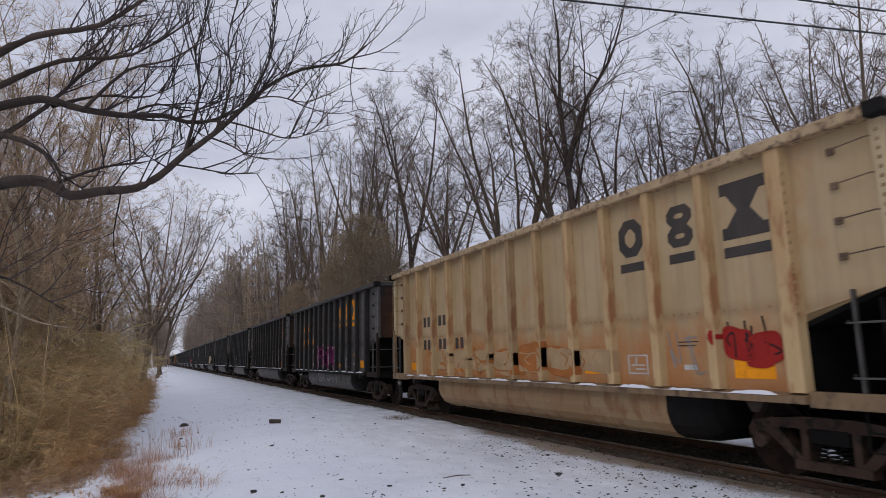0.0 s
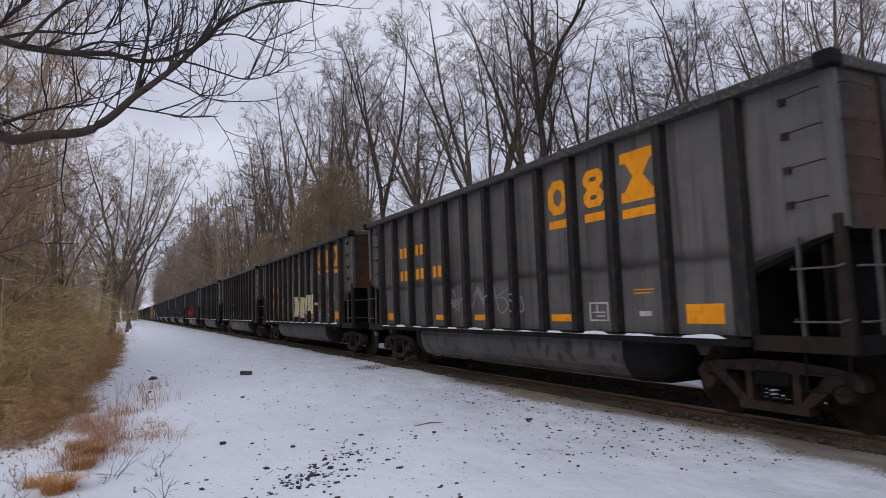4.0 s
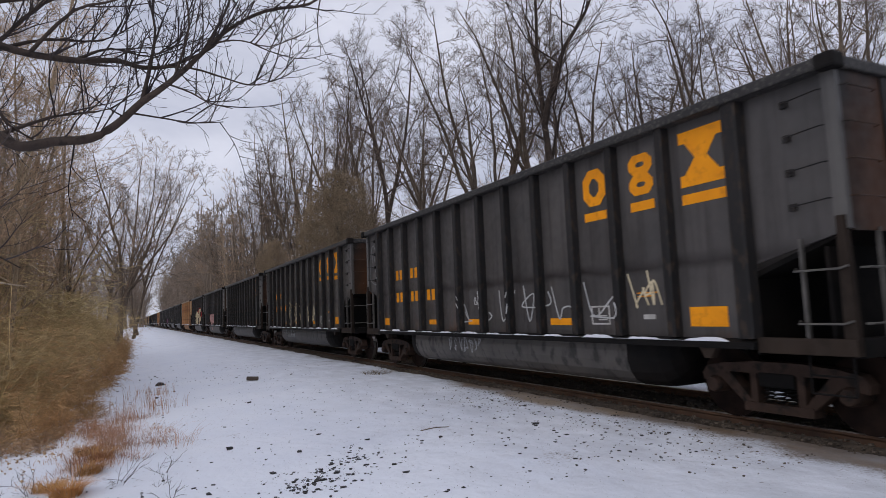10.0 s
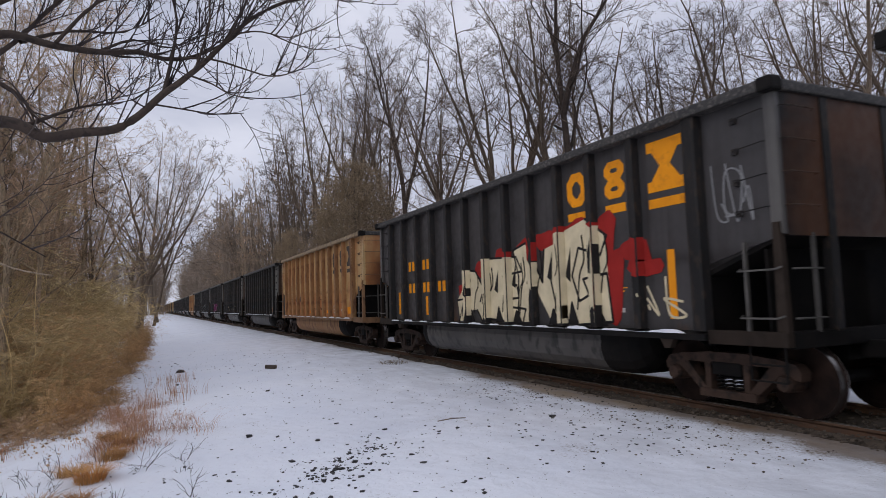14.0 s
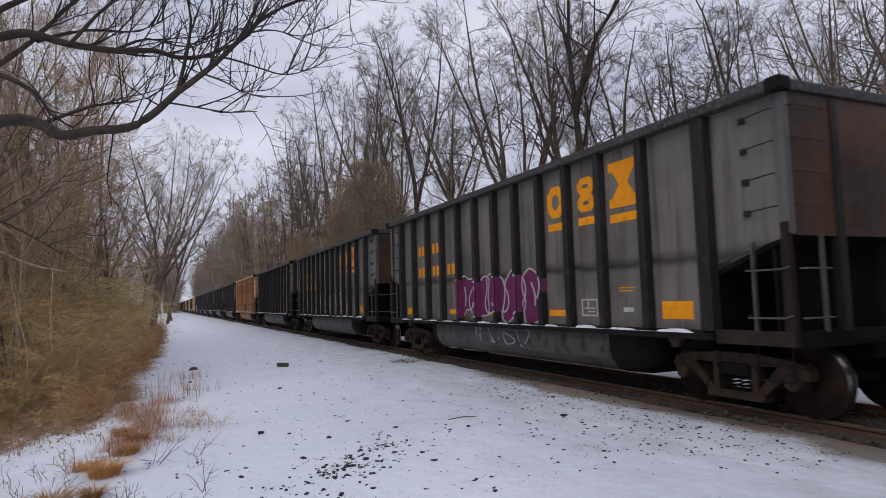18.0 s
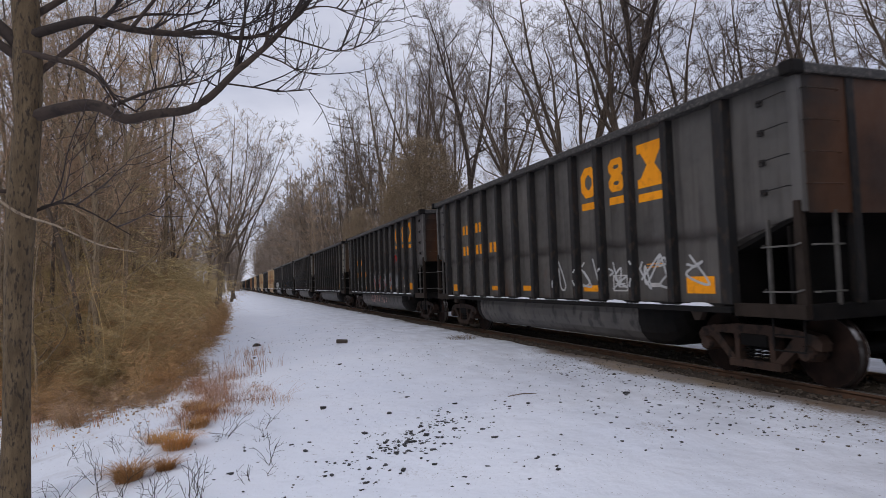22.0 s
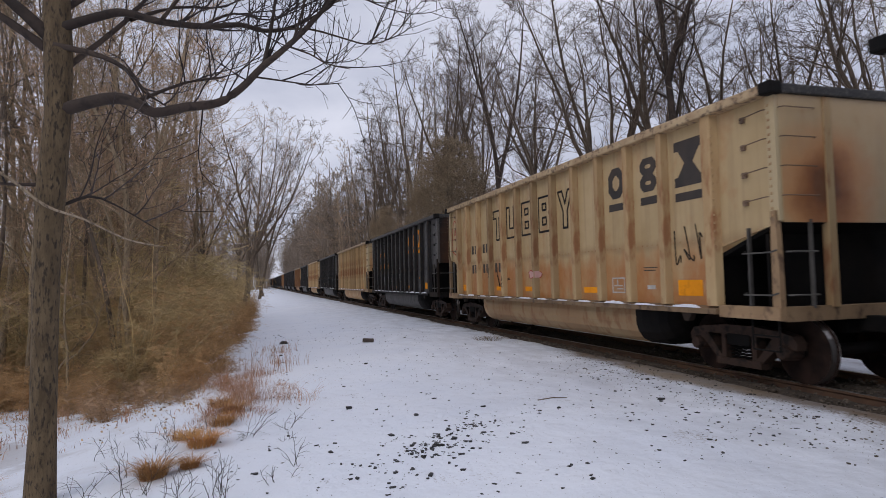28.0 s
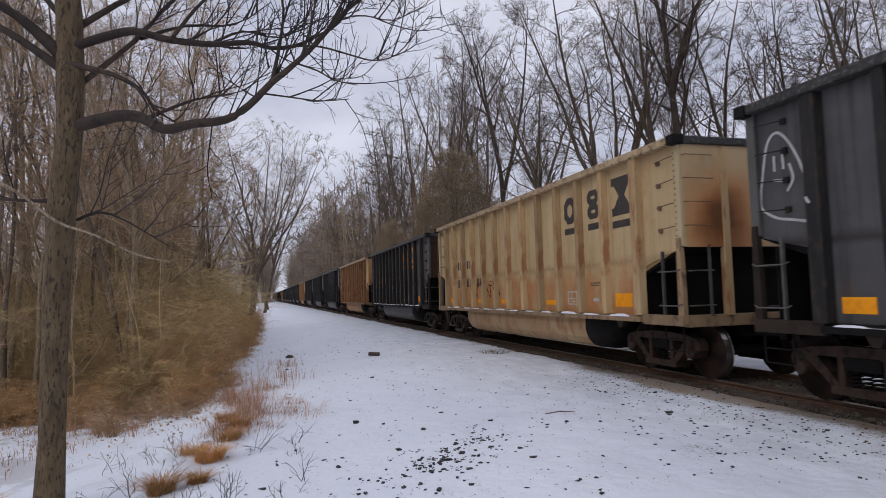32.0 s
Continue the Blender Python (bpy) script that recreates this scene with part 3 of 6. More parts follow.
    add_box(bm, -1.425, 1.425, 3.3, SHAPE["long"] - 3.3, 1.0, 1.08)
    part("floor", bm, UNDER_SHADE, car)
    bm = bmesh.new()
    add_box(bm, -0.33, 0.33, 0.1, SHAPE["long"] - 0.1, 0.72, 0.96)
    part("centre_sill", bm, SOOT_SHADE, car)


def ring(cx, cz, w, h, t, cut):
    """An octagonal ring as quads, in the plane of the side."""
    def octa(w, h, c):
        return [(cx - w, cz - h + c), (cx - w, cz + h - c), (cx - w + c, cz + h), (cx + w - c, cz + h), (cx + w, cz + h - c), (cx + w, cz - h + c), (cx + w - c, cz - h), (cx - w + c, cz - h)]
    o, i = octa(w, h, cut), octa(w - t, h - t, cut * 0.6)
    return [(o[k], o[(k + 1) % 8], i[(k + 1) % 8], i[k]) for k in range(8)]


def rect(y0, y1, z0, z1):
    return [((y0, z0), (y1, z0), (y1, z1), (y0, z1))]


def decal(name, quads, mat, parent, label="", x=-1.465):
    """Thin painted shapes 4 mm proud of the side sheet."""
    verts, faces = [], []
    for index, q in enumerate(quads):
        base = len(verts)
        k = len(q)
        verts += [(x - 0.00012 * (index % 24), y, z) for y, z in q] + [(x + 0.004, y, z) for y, z in q]
        faces.append(tuple(range(base, base + k)))
        faces.append(tuple(range(base + 2 * k - 1, base + k - 1, -1)))
        for i in range(k):
            j = (i + 1) % k
            faces.append((base + i, base + k + i, base + k + j, base + j))
    return child(name, mesh_of(name, verts, faces, mat), parent, label)


def blocks(y, z, w, h, gap, count):
    """A row of glyph-sized bars that runs towards the near end."""
    out = []
    for k in range(count):
        a = y - k * (w + gap)
        out += rect(a - w, a, z, z + h)
    return out


def markings(car, ink, strip_label, shift=0, striped=False):
    for n, w, z0, z1 in ((1, 0.36, 3.04, 3.80), (2, 0.24, 3.10, 3.70), (3, 0.27, 3.10, 3.70)):
        i = n - shift
        if shift and ink is ORANGE:
            z0, z1 = z0 + 0.08, z1 + 0.08
        c = sum(bay(i)) / 2 - 0.03
        h, m = (z1 - z0) / 2, (z0 + z1) / 2
        if n == 1:
            q = [((c - w, z1), (c - w, z1 - .16), (c - w + .10, z1 - .16), (c - .10, m), (c + .10, m), (c + w - .10, z1 - .16), (c + w, z1 - .16), (c + w, z1)),
                 ((c - .10, m), (c - w + .08, z0 + .16), (c - w, z0 + .16), (c - w, z0), (c + w, z0), (c + w, z0 + .16), (c + w - .08, z0 + .16), (c + .10, m))]
        elif n == 2:
            q = ring(c, m + h * 0.5, w, h * 0.52, 0.12, 0.10) + ring(c, m - h * 0.5, w, h * 0.52, 0.12, 0.10)
        else:
            q = ring(c, m, w, h, 0.15, 0.15)
        decal("logo_shape", q, ink, car, "large painted emblem shape")
        decal("underline_bar", rect(c - w, c + w, z0 - 0.24, z0 - 0.10), ink, car, "painted bar under the emblem")
    for i, z, k in ((10, 2.90, 2), (9, 2.90, 2), (10, 2.28, 2), (9, 2.28, 2), (8, 2.28, 2)):
        decal("number_mark", blocks(sum(bay(i)) / 2 + 0.30, z - (0.42 if shift and ink is ORANGE else 0.0 if ink is ORANGE else 0.5), 0.17, 0.27, 0.11, k), ink, car, "painted number bars")
    if striped:
        for i, z1 in ((0, 2.25), (4, 1.6), (9, 1.75), (11, 1.9)):
            decal("reflector_stripe", rect(bay(i)[0] + 0.48, bay(i)[0] + 0.62, 1.25, z1), ORANGE, car, "upright orange reflective stripe")
    else:
        for i, w in ((3, 0.62), (6, 0.5), (8, 0.45)):
            c = sum(bay(i)) / 2
            decal("reflector_strip", rect(c - w / 2, c + w / 2, 1.25, 1.37), ORANGE, car, strip_label)
        c = sum(bay(0)) / 2 + 0.05
        decal("orange_panel", rect(c - 0.30, c + 0.30, 1.24, 1.50), ORANGE, car, "square orange reflective panel")
        decal("reflector_strip", rect(bay(11)[0] + 0.3, bay(11)[0] + 0.75, 1.22, 1.42), ORANGE, car, strip_label)
    c = sum(bay(2)) / 2
    frame_q = rect(c - .22, c + .22, 1.26, 1.285) + rect(c - .22, c + .22, 1.535, 1.56) + rect(c - .22, c - .195, 1.285, 1.535) + rect(c + .195, c + .22, 1.285, 1.535)
    frame_q += rect(c - .15, c + .05, 1.33, 1.35) + rect(c - .15, c + .15, 1.39, 1.41) + rect(c + .02, c + .05, 1.41, 1.52)
    decal("stencil_box", frame_q, WHITE_MARK, car, "white stencilled inspection box")
    c = sum(bay(1)) / 2
    decal("builder_plate", rect(c - .13, c + .10, 1.34, 1.41), WHITE_MARK, car, "small pale plate")
    decal("stencil_lines", rect(c - .2, c + .2, 1.72, 1.735) + rect(c - .15, c + .2, 1.67, 1.685), ink, car, "thin stencilled lines")


def wheel_mesh():
    bm = bmesh.new()
    lathe(bm, [(0.0, 0.42), (0.0, 0.462), (0.09, 0.466), (0.105, 0.492), (0.13, 0.485), (0.135, 0.42), (0.11, 0.39), (0.095, 0.16), (0.15, 0.13), (0.15, 0.085)], 0, 28)
    bmesh.ops.recalc_face_normals(bm, faces=bm.faces[:])
    me = bpy.data.meshes.new("wheel")
    bm.to_mesh(me)
    bm.free()
    me.materials.append(WHEEL)
    me.materials.append(TREAD)
    for f in me.polygons:
        r = math.hypot(f.center.y, f.center.z)
        if r > 0.43 and abs(f.normal.x) < 0.6:
            f.material_index = 1
    me.polygons.foreach_set("use_smooth", [False] * len(me.polygons))
    return me


WHEEL_ME = wheel_mesh()


def side_frame_bm():
    """A cast truck side frame round two windows, with journal boxes and a spring nest; centred on y = 0."""
    bm = bmesh.new()
    x0, x1 = -0.09, 0.09
    for s in (-1, 1):
        add_prism(bm, [(s * 0.30, 0.24), (s * 0.44, 0.24), (s * 0.86, 0.60), (s * 0.86, 0.72), (s * 0.74, 0.72)], "x", x0, x1)
        add_prism(bm, [(s * 0.27, 0.28), (s * 0.36, 0.28), (s * 0.36, 0.66), (s * 0.27, 0.66)], "x", x0, x1)
        lathe(bm, [(-0.17, 0.05), (-0.165, 0.09), (-0.12, 0.11), (0.1, 0.12), (0.14, 0.1)], 0, 14, (s * 0.89, 0.463))
        add_prism(bm, [(s * 0.70, 0.58), (s * 1.08, 0.50), (s * 1.10, 0.60), (s * 1.02, 0.70), (s * 0.72, 0.76)], "x", x0, x1)
    add_prism(bm, [(-0.80, 0.64), (0.80, 0.64), (0.72, 0.75), (0.3, 0.79), (-0.3, 0.79), (-0.72, 0.75)], "x", x0, x1)
    add_prism(bm, [(-0.46, 0.17), (0.46, 0.17), (0.46, 0.28), (-0.46, 0.28)], "x", x0 - 0.02, x1)
    return bm


def springs_bm():
    bm = bmesh.new()
    for y in (-0.15, 0.0, 0.15):
        pts = [(-0.02 + 0.06 * math.cos(a * 0.9), y + 0.06 * math.sin(a * 0.9), 0.28 + 0.20 * a / 28) for a in range(29)]
        add_rod(bm, pts, 0.014, 4)
    add_box(bm, -0.11, 0.11, -0.24, 0.24, 0.48, 0.66, 0.02)
    return bm


def build_car(kind, full=True, shift=0, striped=False):
    """One bathtub coal car: near end at y = 0, rail head at z = 0, the near side at x = -1.6."""
    cream, rusty = kind in ("cream", "rusty"), kind == "rusty"
    paint, rib_m, tub_m, chord_m = (CREAM, CREAM_RIB, CREAM_TUB, CREAM_CHORD) if cream else (BLACK, BLACK_RIB, BLACK_TUB, CHORD)
    if rusty:
        paint, rib_m, tub_m = RUSTY, RUSTY_RIB, RUSTY_TUB
    low_m = RUSTY_LOW if rusty else CREAM_LOW if cream else POST
    car = new("coal_car")
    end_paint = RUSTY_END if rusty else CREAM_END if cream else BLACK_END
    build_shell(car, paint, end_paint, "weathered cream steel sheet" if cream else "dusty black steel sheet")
    build_underside(car, full)
    # top chord, one beam a side
    for s in (-1, 1):
        bm = bmesh.new()
        add_box(bm, *sorted((s * 1.42, s * 1.64)), 0.13, SHAPE["long"] - 0.13, TOP - 0.14, TOP, 0.025)
        part("top_chord", bm, chord_m, car)
        bm = bmesh.new()
        y0, y1 = ((-0.05, 0.10) if s < 0 else (SHAPE["long"] - 0.10, SHAPE["long"] + 0.05))
        add_box(bm, -1.52, 1.52, y0, y1, TOP - 0.14, TOP, 0.025)
        part("end_chord", bm, CHORD, car)
    for cx in (-1, 1):
        for cy in (0.02, SHAPE["long"] - 0.02) if full else ():
            bm = bmesh.new()
            add_box(bm, *sorted((cx * 1.44, cx * 1.66)), cy - 0.11, cy + 0.11, TOP - 0.16, TOP + 0.015, 0.03)
            part("corner_casting", bm, SOOT_SHADE, car, "dark corner casting")
    # ribs
    def rib_bm(w, s):
        bm = bmesh.new()
        add_prism(bm, [(s * 1.46, -w), (s * 1.585, -w * 0.8), (s * 1.6, -w * 0.6), (s * 1.6, w * 0.6), (s * 1.585, w * 0.8), (s * 1.46, w)], "z", 1.1, TOP - 0.14)
        return bm
    shared = {}
    if full:
        for s in (-1, 1):
            for i, y in enumerate(SHAPE["ribs"]):
                w = 0.135 if i in (0, len(SHAPE["ribs"]) - 1) else 0.09
                if (w, s) not in shared:
                    first = part("rib", rib_bm(w, s), rib_m, car)
                    first.matrix_basis = pose(0, y, 0)
                    shared[w, s] = first.data
                else:
                    child("rib", shared[w, s], car, m=pose(0, y, 0))
    else:
        bm = bmesh.new()
        for s in (-1, 1):
            for y in SHAPE["ribs"]:
                add_box(bm, *sorted((s * 1.46, s * 1.6)), y - 0.09, y + 0.09, 1.1, TOP - 0.14)
        tagged(part("ribs", bm, rib_m, car, "row of upright ribs"), kind="stuff")
    for s in (-1, 1):
        bm = bmesh.new()
        add_prism(bm, [(s * 1.42, 0.98), (s * 1.64, 0.98), (s * 1.64, 1.06), (s * 1.46, 1.1), (s * 1.42, 1.1)], "y", 1.15, SHAPE["long"] - 1.15)
        part("side_sill", bm, low_m if cream else SOOT_SHADE, car)
    # corner posts and end sills
    for cx in (-1, 1):
        for cy in (0.07, SHAPE["long"] - 0.07):
            bm = bmesh.new()
            add_prism(bm, [(cy - 0.075, 0.98), (cy + 0.065, 0.98), (cy + 0.065, 1.2), (cy + 0.05, 2.0), (cy + 0.04, 2.42), (cy - 0.045, 2.42), (cy - 0.06, 2.0), (cy - 0.075, 1.2)], "x", *sorted((cx * 1.475, cx * 1.56)))
            add_prism(bm, [(cx * 1.47, cy - 0.075), (cx * 1.52, cy - 0.075), (cx * 1.52, cy + 0.075), (cx * 1.47, cy + 0.075)], "z", 2.28, TOP - 0.14)
            post = part("corner_post", bm, low_m, car)
            post.data.materials.append(paint)
            for f in post.data.polygons:
                f.material_index = int(f.center.z > 2.41)
            if not full:
                continue
            bm = bmesh.new()
            e = 0.0 if cy < 1 else SHAPE["long"] - 1.15
            add_box(bm, *sorted((cx * 1.46, cx * 1.58)), e, e + 1.15, 0.94, 1.12, 0.012)
            part("platform_sill", bm, low_m, car)
    for cy in (0.0, SHAPE["long"] - 0.16):
        bm = bmesh.new()
        add_box(bm, -1.46, 1.46, cy, cy + 0.16, 0.92, 1.12, 0.012)
        part("end_sill", bm, SOOT_SHADE if not cream else low_m, car)
        # end wall stiffener posts
        for x in (-0.62, 0.62) if full else ():
            bm = bmesh.new()
            yy = cy - 0.02 if cy < 1 else cy + 0.06
            add_box(bm, x - 0.07, x + 0.07, yy, yy + 0.12, 1.1, TOP - 0.14, 0.012)
            part("end_post", bm, rib_m, car)
    # the tub that hangs between the trucks: a straight belly and two ends rounded in plan
    y0, y1 = 3.5, SHAPE["long"] - 3.5
    bm = bmesh.new()
    add_prism(bm, [(-1.44, 1.02), (-1.46, 0.86), (-1.45, 0.70), (-1.40, 0.55), (-1.31, 0.43), (-1.18, 0.35), (-1.0, 0.33), (1.0, 0.33), (1.18, 0.35), (1.31, 0.43), (1.40, 0.55), (1.45, 0.70), (1.46, 0.86), (1.44, 1.02)], "y", y0, y1)
    part("tub", bm, tub_m, car, "belly tub below the sill")
    if full:
        for y in (1.85, SHAPE["long"] - 1.85):
            bm = bmesh.new()
            add_prism(bm, [(y - 0.13, 0.985), (y + 0.13, 0.985), (y + 0.05, 0.85), (y - 0.05, 0.85)], "x", -1.62, -1.52)
            part("jacking_pad", bm, POST, car, "bracket hanging below the sill")
    for far in (False, True):
        bm = bmesh.new()
        rings = []
        for k in range(8):
            a = math.pi / 2 * k / 7
            grow = math.cos(a) ** 0.45 if k < 7 else 0.0
            yy = mirrored(3.5 - 0.84 * math.sin(a), far)
            half = 0.36 + 1.1 * grow
            up = 0.6 * max(0.0, (k - 3) / 4) ** 1.6
            rings.append([bm.verts.new(p) for p in ((-half, yy, 1.02), (-half, yy, 0.72 + up * 0.7), (-half + 0.06, yy, 0.55 + up * 0.85), (-half + 0.16, yy, 0.42 + up * 0.95), (-half + 0.32, yy, 0.34 + up), (half - 0.32, yy, 0.34 + up), (half - 0.16, yy, 0.42 + up * 0.95), (half - 0.06, yy, 0.55 + up * 0.85), (half, yy, 0.72 + up * 0.7), (half, yy, 1.02))])
        for p, q in zip(rings, rings[1:]):
            for k in range(9):
                bm.faces.new((p[k], p[k + 1], q[k + 1], q[k]))
        bm.faces.new(rings[-1])
        # near-black carries the truck's shade and soot; a cream far end keeps its paint
        part("tub_end", bm, SOOT_SHADE if not (cream and far) else tub_m, car, "rounded tub end")
    # trucks
    for ty in (1.27, SHAPE["long"] - 1.27):
        truck = new("truck")
        truck.parent = car
        truck.matrix_basis = pose(0, ty, 0)
        for s in (-1, 1):
            key = "frame"
            if key not in shared:
                cast = part("side_frame", side_frame_bm(), TRUCK, truck, "rusty cast side frame")
                cast.matrix_basis = pose(s * 1.06, 0, 0, 0, 0, 0 if s < 0 else 180)
                nest = part("spring_nest", springs_bm(), SOOT_SHADE, truck)
                nest.matrix_basis = pose(s * 1.05, 0, 0)
                shared[key], shared["spring"] = cast.data, nest.data
            else:
                child("side_frame", shared["frame"], truck, "rusty cast side frame", pose(s * 1.06, 0, 0, 0, 0, 0 if s < 0 else 180))
                child("spring_nest", shared["spring"], truck, m=pose(s * 1.05, 0, 0))
        bm = bmesh.new()
        add_box(bm, -1.0, 1.0, -0.2, 0.2, 0.42, 0.70, 0.02)
        part("bolster", bm, SOOT_SHADE, truck)
        for a in (-0.89, 0.89):
            ws = new("wheelset")
            ws.parent = car
            ws.matrix_basis = pose(0, ty + a, 0.463)
            bm = bmesh.new()
            lathe(bm, [(-1.12, 0.06), (-1.0, 0.085), (-0.7, 0.085), (0.7, 0.085), (1.0, 0.085), (1.12, 0.06)], 0, 10)
            if "axle" not in shared:
                shared["axle"] = part("axle", bm, SOOT_SHADE, ws).data
            else:
                bm.free()
                child("axle", shared["axle"], ws)
            child("wheel", WHEEL_ME, ws, "dark wheel with a shiny tread", pose(-0.83, 0, 0))
            child("wheel", WHEEL_ME, ws, "dark wheel with a shiny tread", pose(0.83, 0, 0, 0, 0, 180))
    # couplers
    for cy, s in ((0.0, -1), (SHAPE["long"], 1)):
        bm = bmesh.new()
        add_box(bm, -0.1, 0.1, *sorted((cy - s * 0.2, cy + s * 0.62)), 0.74, 0.96, 0.02)
        add_prism(bm, [(-0.2, cy + s * 0.58), (0.12, cy + s * 0.58), (0.16, cy + s * 0.80), (-0.02, cy + s * 0.78), (-0.2, cy + s * 0.84)], "z", 0.70, 1.0)
        part("coupler", bm, SOOT_SHADE, car, "sooty knuckle coupler")
        if not full:
            continue
        bm = bmesh.new()
        add_rod(bm, [(0.35, cy + s * 0.05, 0.8), (0.36, cy + s * 0.3, 0.5), (0.25, cy + s * 0.55, 0.42), (0.1, cy + s * 0.78, 0.5)], 0.025, 6)
        part("air_hose", bm, SOOT_SHADE, car)
    if full:
        for cy, s in ((0.0, 1), (SHAPE["long"], -1)):
            y = lambda v: cy + s * v
            # side and end ladders at the near corner, with rungs and a stirrup below
            bm = bmesh.new()
            add_box(bm, -1.56, -1.51, *sorted((y(0.515), y(0.55))), 1.1, 2.22)
            for z in (1.28, 1.86):
                add_rod(bm, [(-1.53, y(0.62), z + 0.03), (-1.60, y(0.60), z), (-1.60, y(0.10), z), (-1.56, y(0.02), z + 0.03)], 0.013, 5)
            part("side_ladder", bm, ROD, car, "grey two-rung ladder")
            bm = bmesh.new()
            add_box(bm, -1.01, -0.98, *sorted((y(-0.02), y(0.03))), 1.1, 2.3)
            for z in (1.28, 1.86):
                add_rod(bm, [(-1.46, y(-0.04), z), (-1.44, y(-0.1), z), (-1.0, y(-0.1), z), (-0.96, y(-0.02), z)], 0.013, 5)
            part("end_ladder", bm, ROD, car, "grey end ladder")
            for z in (2.62, 3.02, 3.42, 3.82):
                bm = bmesh.new()
                add_rod(bm, [(-1.46, y(0.62), z - 0.03), (-1.555, y(0.60), z - 0.03), (-1.555, y(0.18), z), (-1.52, y(0.15), z)], 0.009, 5)
                add_box(bm, -1.50, -1.46, *sorted((y(0.58), y(0.66))), z - 0.07, z + 0.01)
                part("grab_iron", bm, GRAB if cream else BLACK_RIB, car)
                if s > 0:
                    bm = bmesh.new()
                    add_rod(bm, [(-1.46, y(-0.01), z), (-1.42, y(-0.07), z), (-0.9, y(-0.07), z), (-0.86, y(-0.01), z)], 0.009, 5)
                    part("grab_iron", bm, GRAB if cream else end_paint, car)
            bm = bmesh.new()
            for z in (0.52, 0.72):
                add_rod(bm, [(-1.5, y(0.1), z), (-1.5, y(0.58), z)], 0.012, 5)
            for v in (0.1, 0.58):
                add_rod(bm, [(-1.5, y(v), 0.52), (-1.5, y(v), 1.0)], 0.014, 5)
            part("stirrup", bm, SOOT_SHADE, car, "hanging stirrup step")
        # rivet rows on the cream cars
        if cream:
            verts, faces = [], []
            def rivet(y, z, x=-1.46, r=0.016):
                b = len(verts)
                verts.extend([(x, y - r, z - r), (x, y + r, z - r), (x, y + r, z + r), (x, y - r, z + r), (x - 0.012, y, z)])
                faces.extend([(b, b + 1, b + 4), (b + 1, b + 2, b + 4), (b + 2, b + 3, b + 4), (b + 3, b, b + 4)])
            for i in range(len(SHAPE["ribs"]) - 1):
                for k in range(6):
                    rivet(SHAPE["ribs"][i] + 0.16 + k * (SHAPE["ribs"][i + 1] - SHAPE["ribs"][i] - 0.32) / 5, 2.12)
            for k in range(16):
                rivet(0.05, 2.35 + k * 0.1, -1.576, 0.02)
                rivet(1.16, 2.0 + k * 0.12, -1.58, 0.018)
                rivet(SHAPE["long"] - 0.05, 2.35 + k * 0.1, -1.576, 0.02)
            child("rivets", mesh_of("rivets", verts, faces, CREAM_RIB), car, "rows of rusty rivets")
        # snow lying on the sill between the ribs
        rng = random.Random(17)
        bm = bmesh.new()
        line = []
        for i in range(len(SHAPE["ribs"]) - 1):
            a, b = SHAPE["ribs"][i] + 0.10, SHAPE["ribs"][i + 1] - 0.10
            a += rng.uniform(0, 0.25)
            b -= rng.uniform(0, 0.2)
            deep = rng.uniform(0.02, 0.055)
            line.append((a, 1.0675))
            line += [(a + (b - a) * k / 7, 1.07 + deep * rng.uniform(0.5, 1.0)) for k in range(1, 7)]
            line.append((b, 1.0675))
        add_prism(bm, [(line[0][0], 1.066)] + line + [(line[-1][0], 1.066)], "x", -1.645, -1.601)
        part("sill_snow", bm, PURE_SNOW, car, "thin snow lying on the sill")
        bm = bmesh.new()
        line = [(2.6, TOP + 0.001)]
        for a, b in ((2.9, 4.3), (5.2, 5.9), (9.2, 9.9)):
            line += [(a, TOP + 0.001)] + [(a + (b - a) * k / 6, TOP + rng.uniform(0.008, 0.03)) for k in range(1, 6)] + [(b, TOP + 0.001)]
        add_prism(bm, [(line[0][0], TOP - 0.002)] + line + [(10.2, TOP - 0.002)], "x", -1.555, -1.465)
        part("chord_snow", bm, PURE_SNOW, car, "patches of snow on the top chord")
        markings(car, INK if cream else ORANGE, "small orange reflector strip", shift, striped)
    return car


# ---- sprayed writing on the cars, as plain strokes ----
SPRAY = {}


def spray(name, colour):
    if name not in SPRAY:
        SPRAY[name] = surface("spray_" + name, colour, tuple(c * 0.8 for c in colour), 3, 18, 0.75, 0, 0, vary=0.05, spec=0.15)
    return SPRAY[name]


COLOURS = {"white": (0.50, 0.50, 0.49), "grey": (0.26, 0.26, 0.26), "red": (0.34, 0.024, 0.020), "pink": (0.60, 0.37, 0.34), "cream": (0.70, 0.60, 0.40),
           "purple": (0.16, 0.03, 0.10), "black": (0.02, 0.018, 0.018), "rust": (0.40, 0.15, 0.045), "buff": (0.44, 0.30, 0.165), "green": (0.05, 0.16, 0.11), "blue": (0.06, 0.10, 0.20), "orange": (0.60, 0.20, 0.02), "silver": (0.36, 0.37, 0.38)}


FACE, PANEL = 0.052, 0.100


def layer_at(y):
    """The sheet ("panel"), a rib's flat face ("face"), or None on its sloping flank."""
    for i, r in enumerate(SHAPE["ribs"]):
        wide = 1.5 if i in (0, len(SHAPE["ribs"]) - 1) else 1.0
        if abs(y - r) < FACE * wide:
            return "face"
        if abs(y - r) < PANEL * wide:
            return None
    return "panel"


def ribbon(points, width):
    """Quads along a stroke, as (layer, quad), left out on the flanks of the ribs."""
    quads = []
    for (ya, za), (yb, zb) in zip(points, points[1:]):
        d = math.hypot(yb - ya, zb - za)
        where = layer_at(ya)
        if d < 1e-6 or where is None or layer_at(yb) != where:
            continue
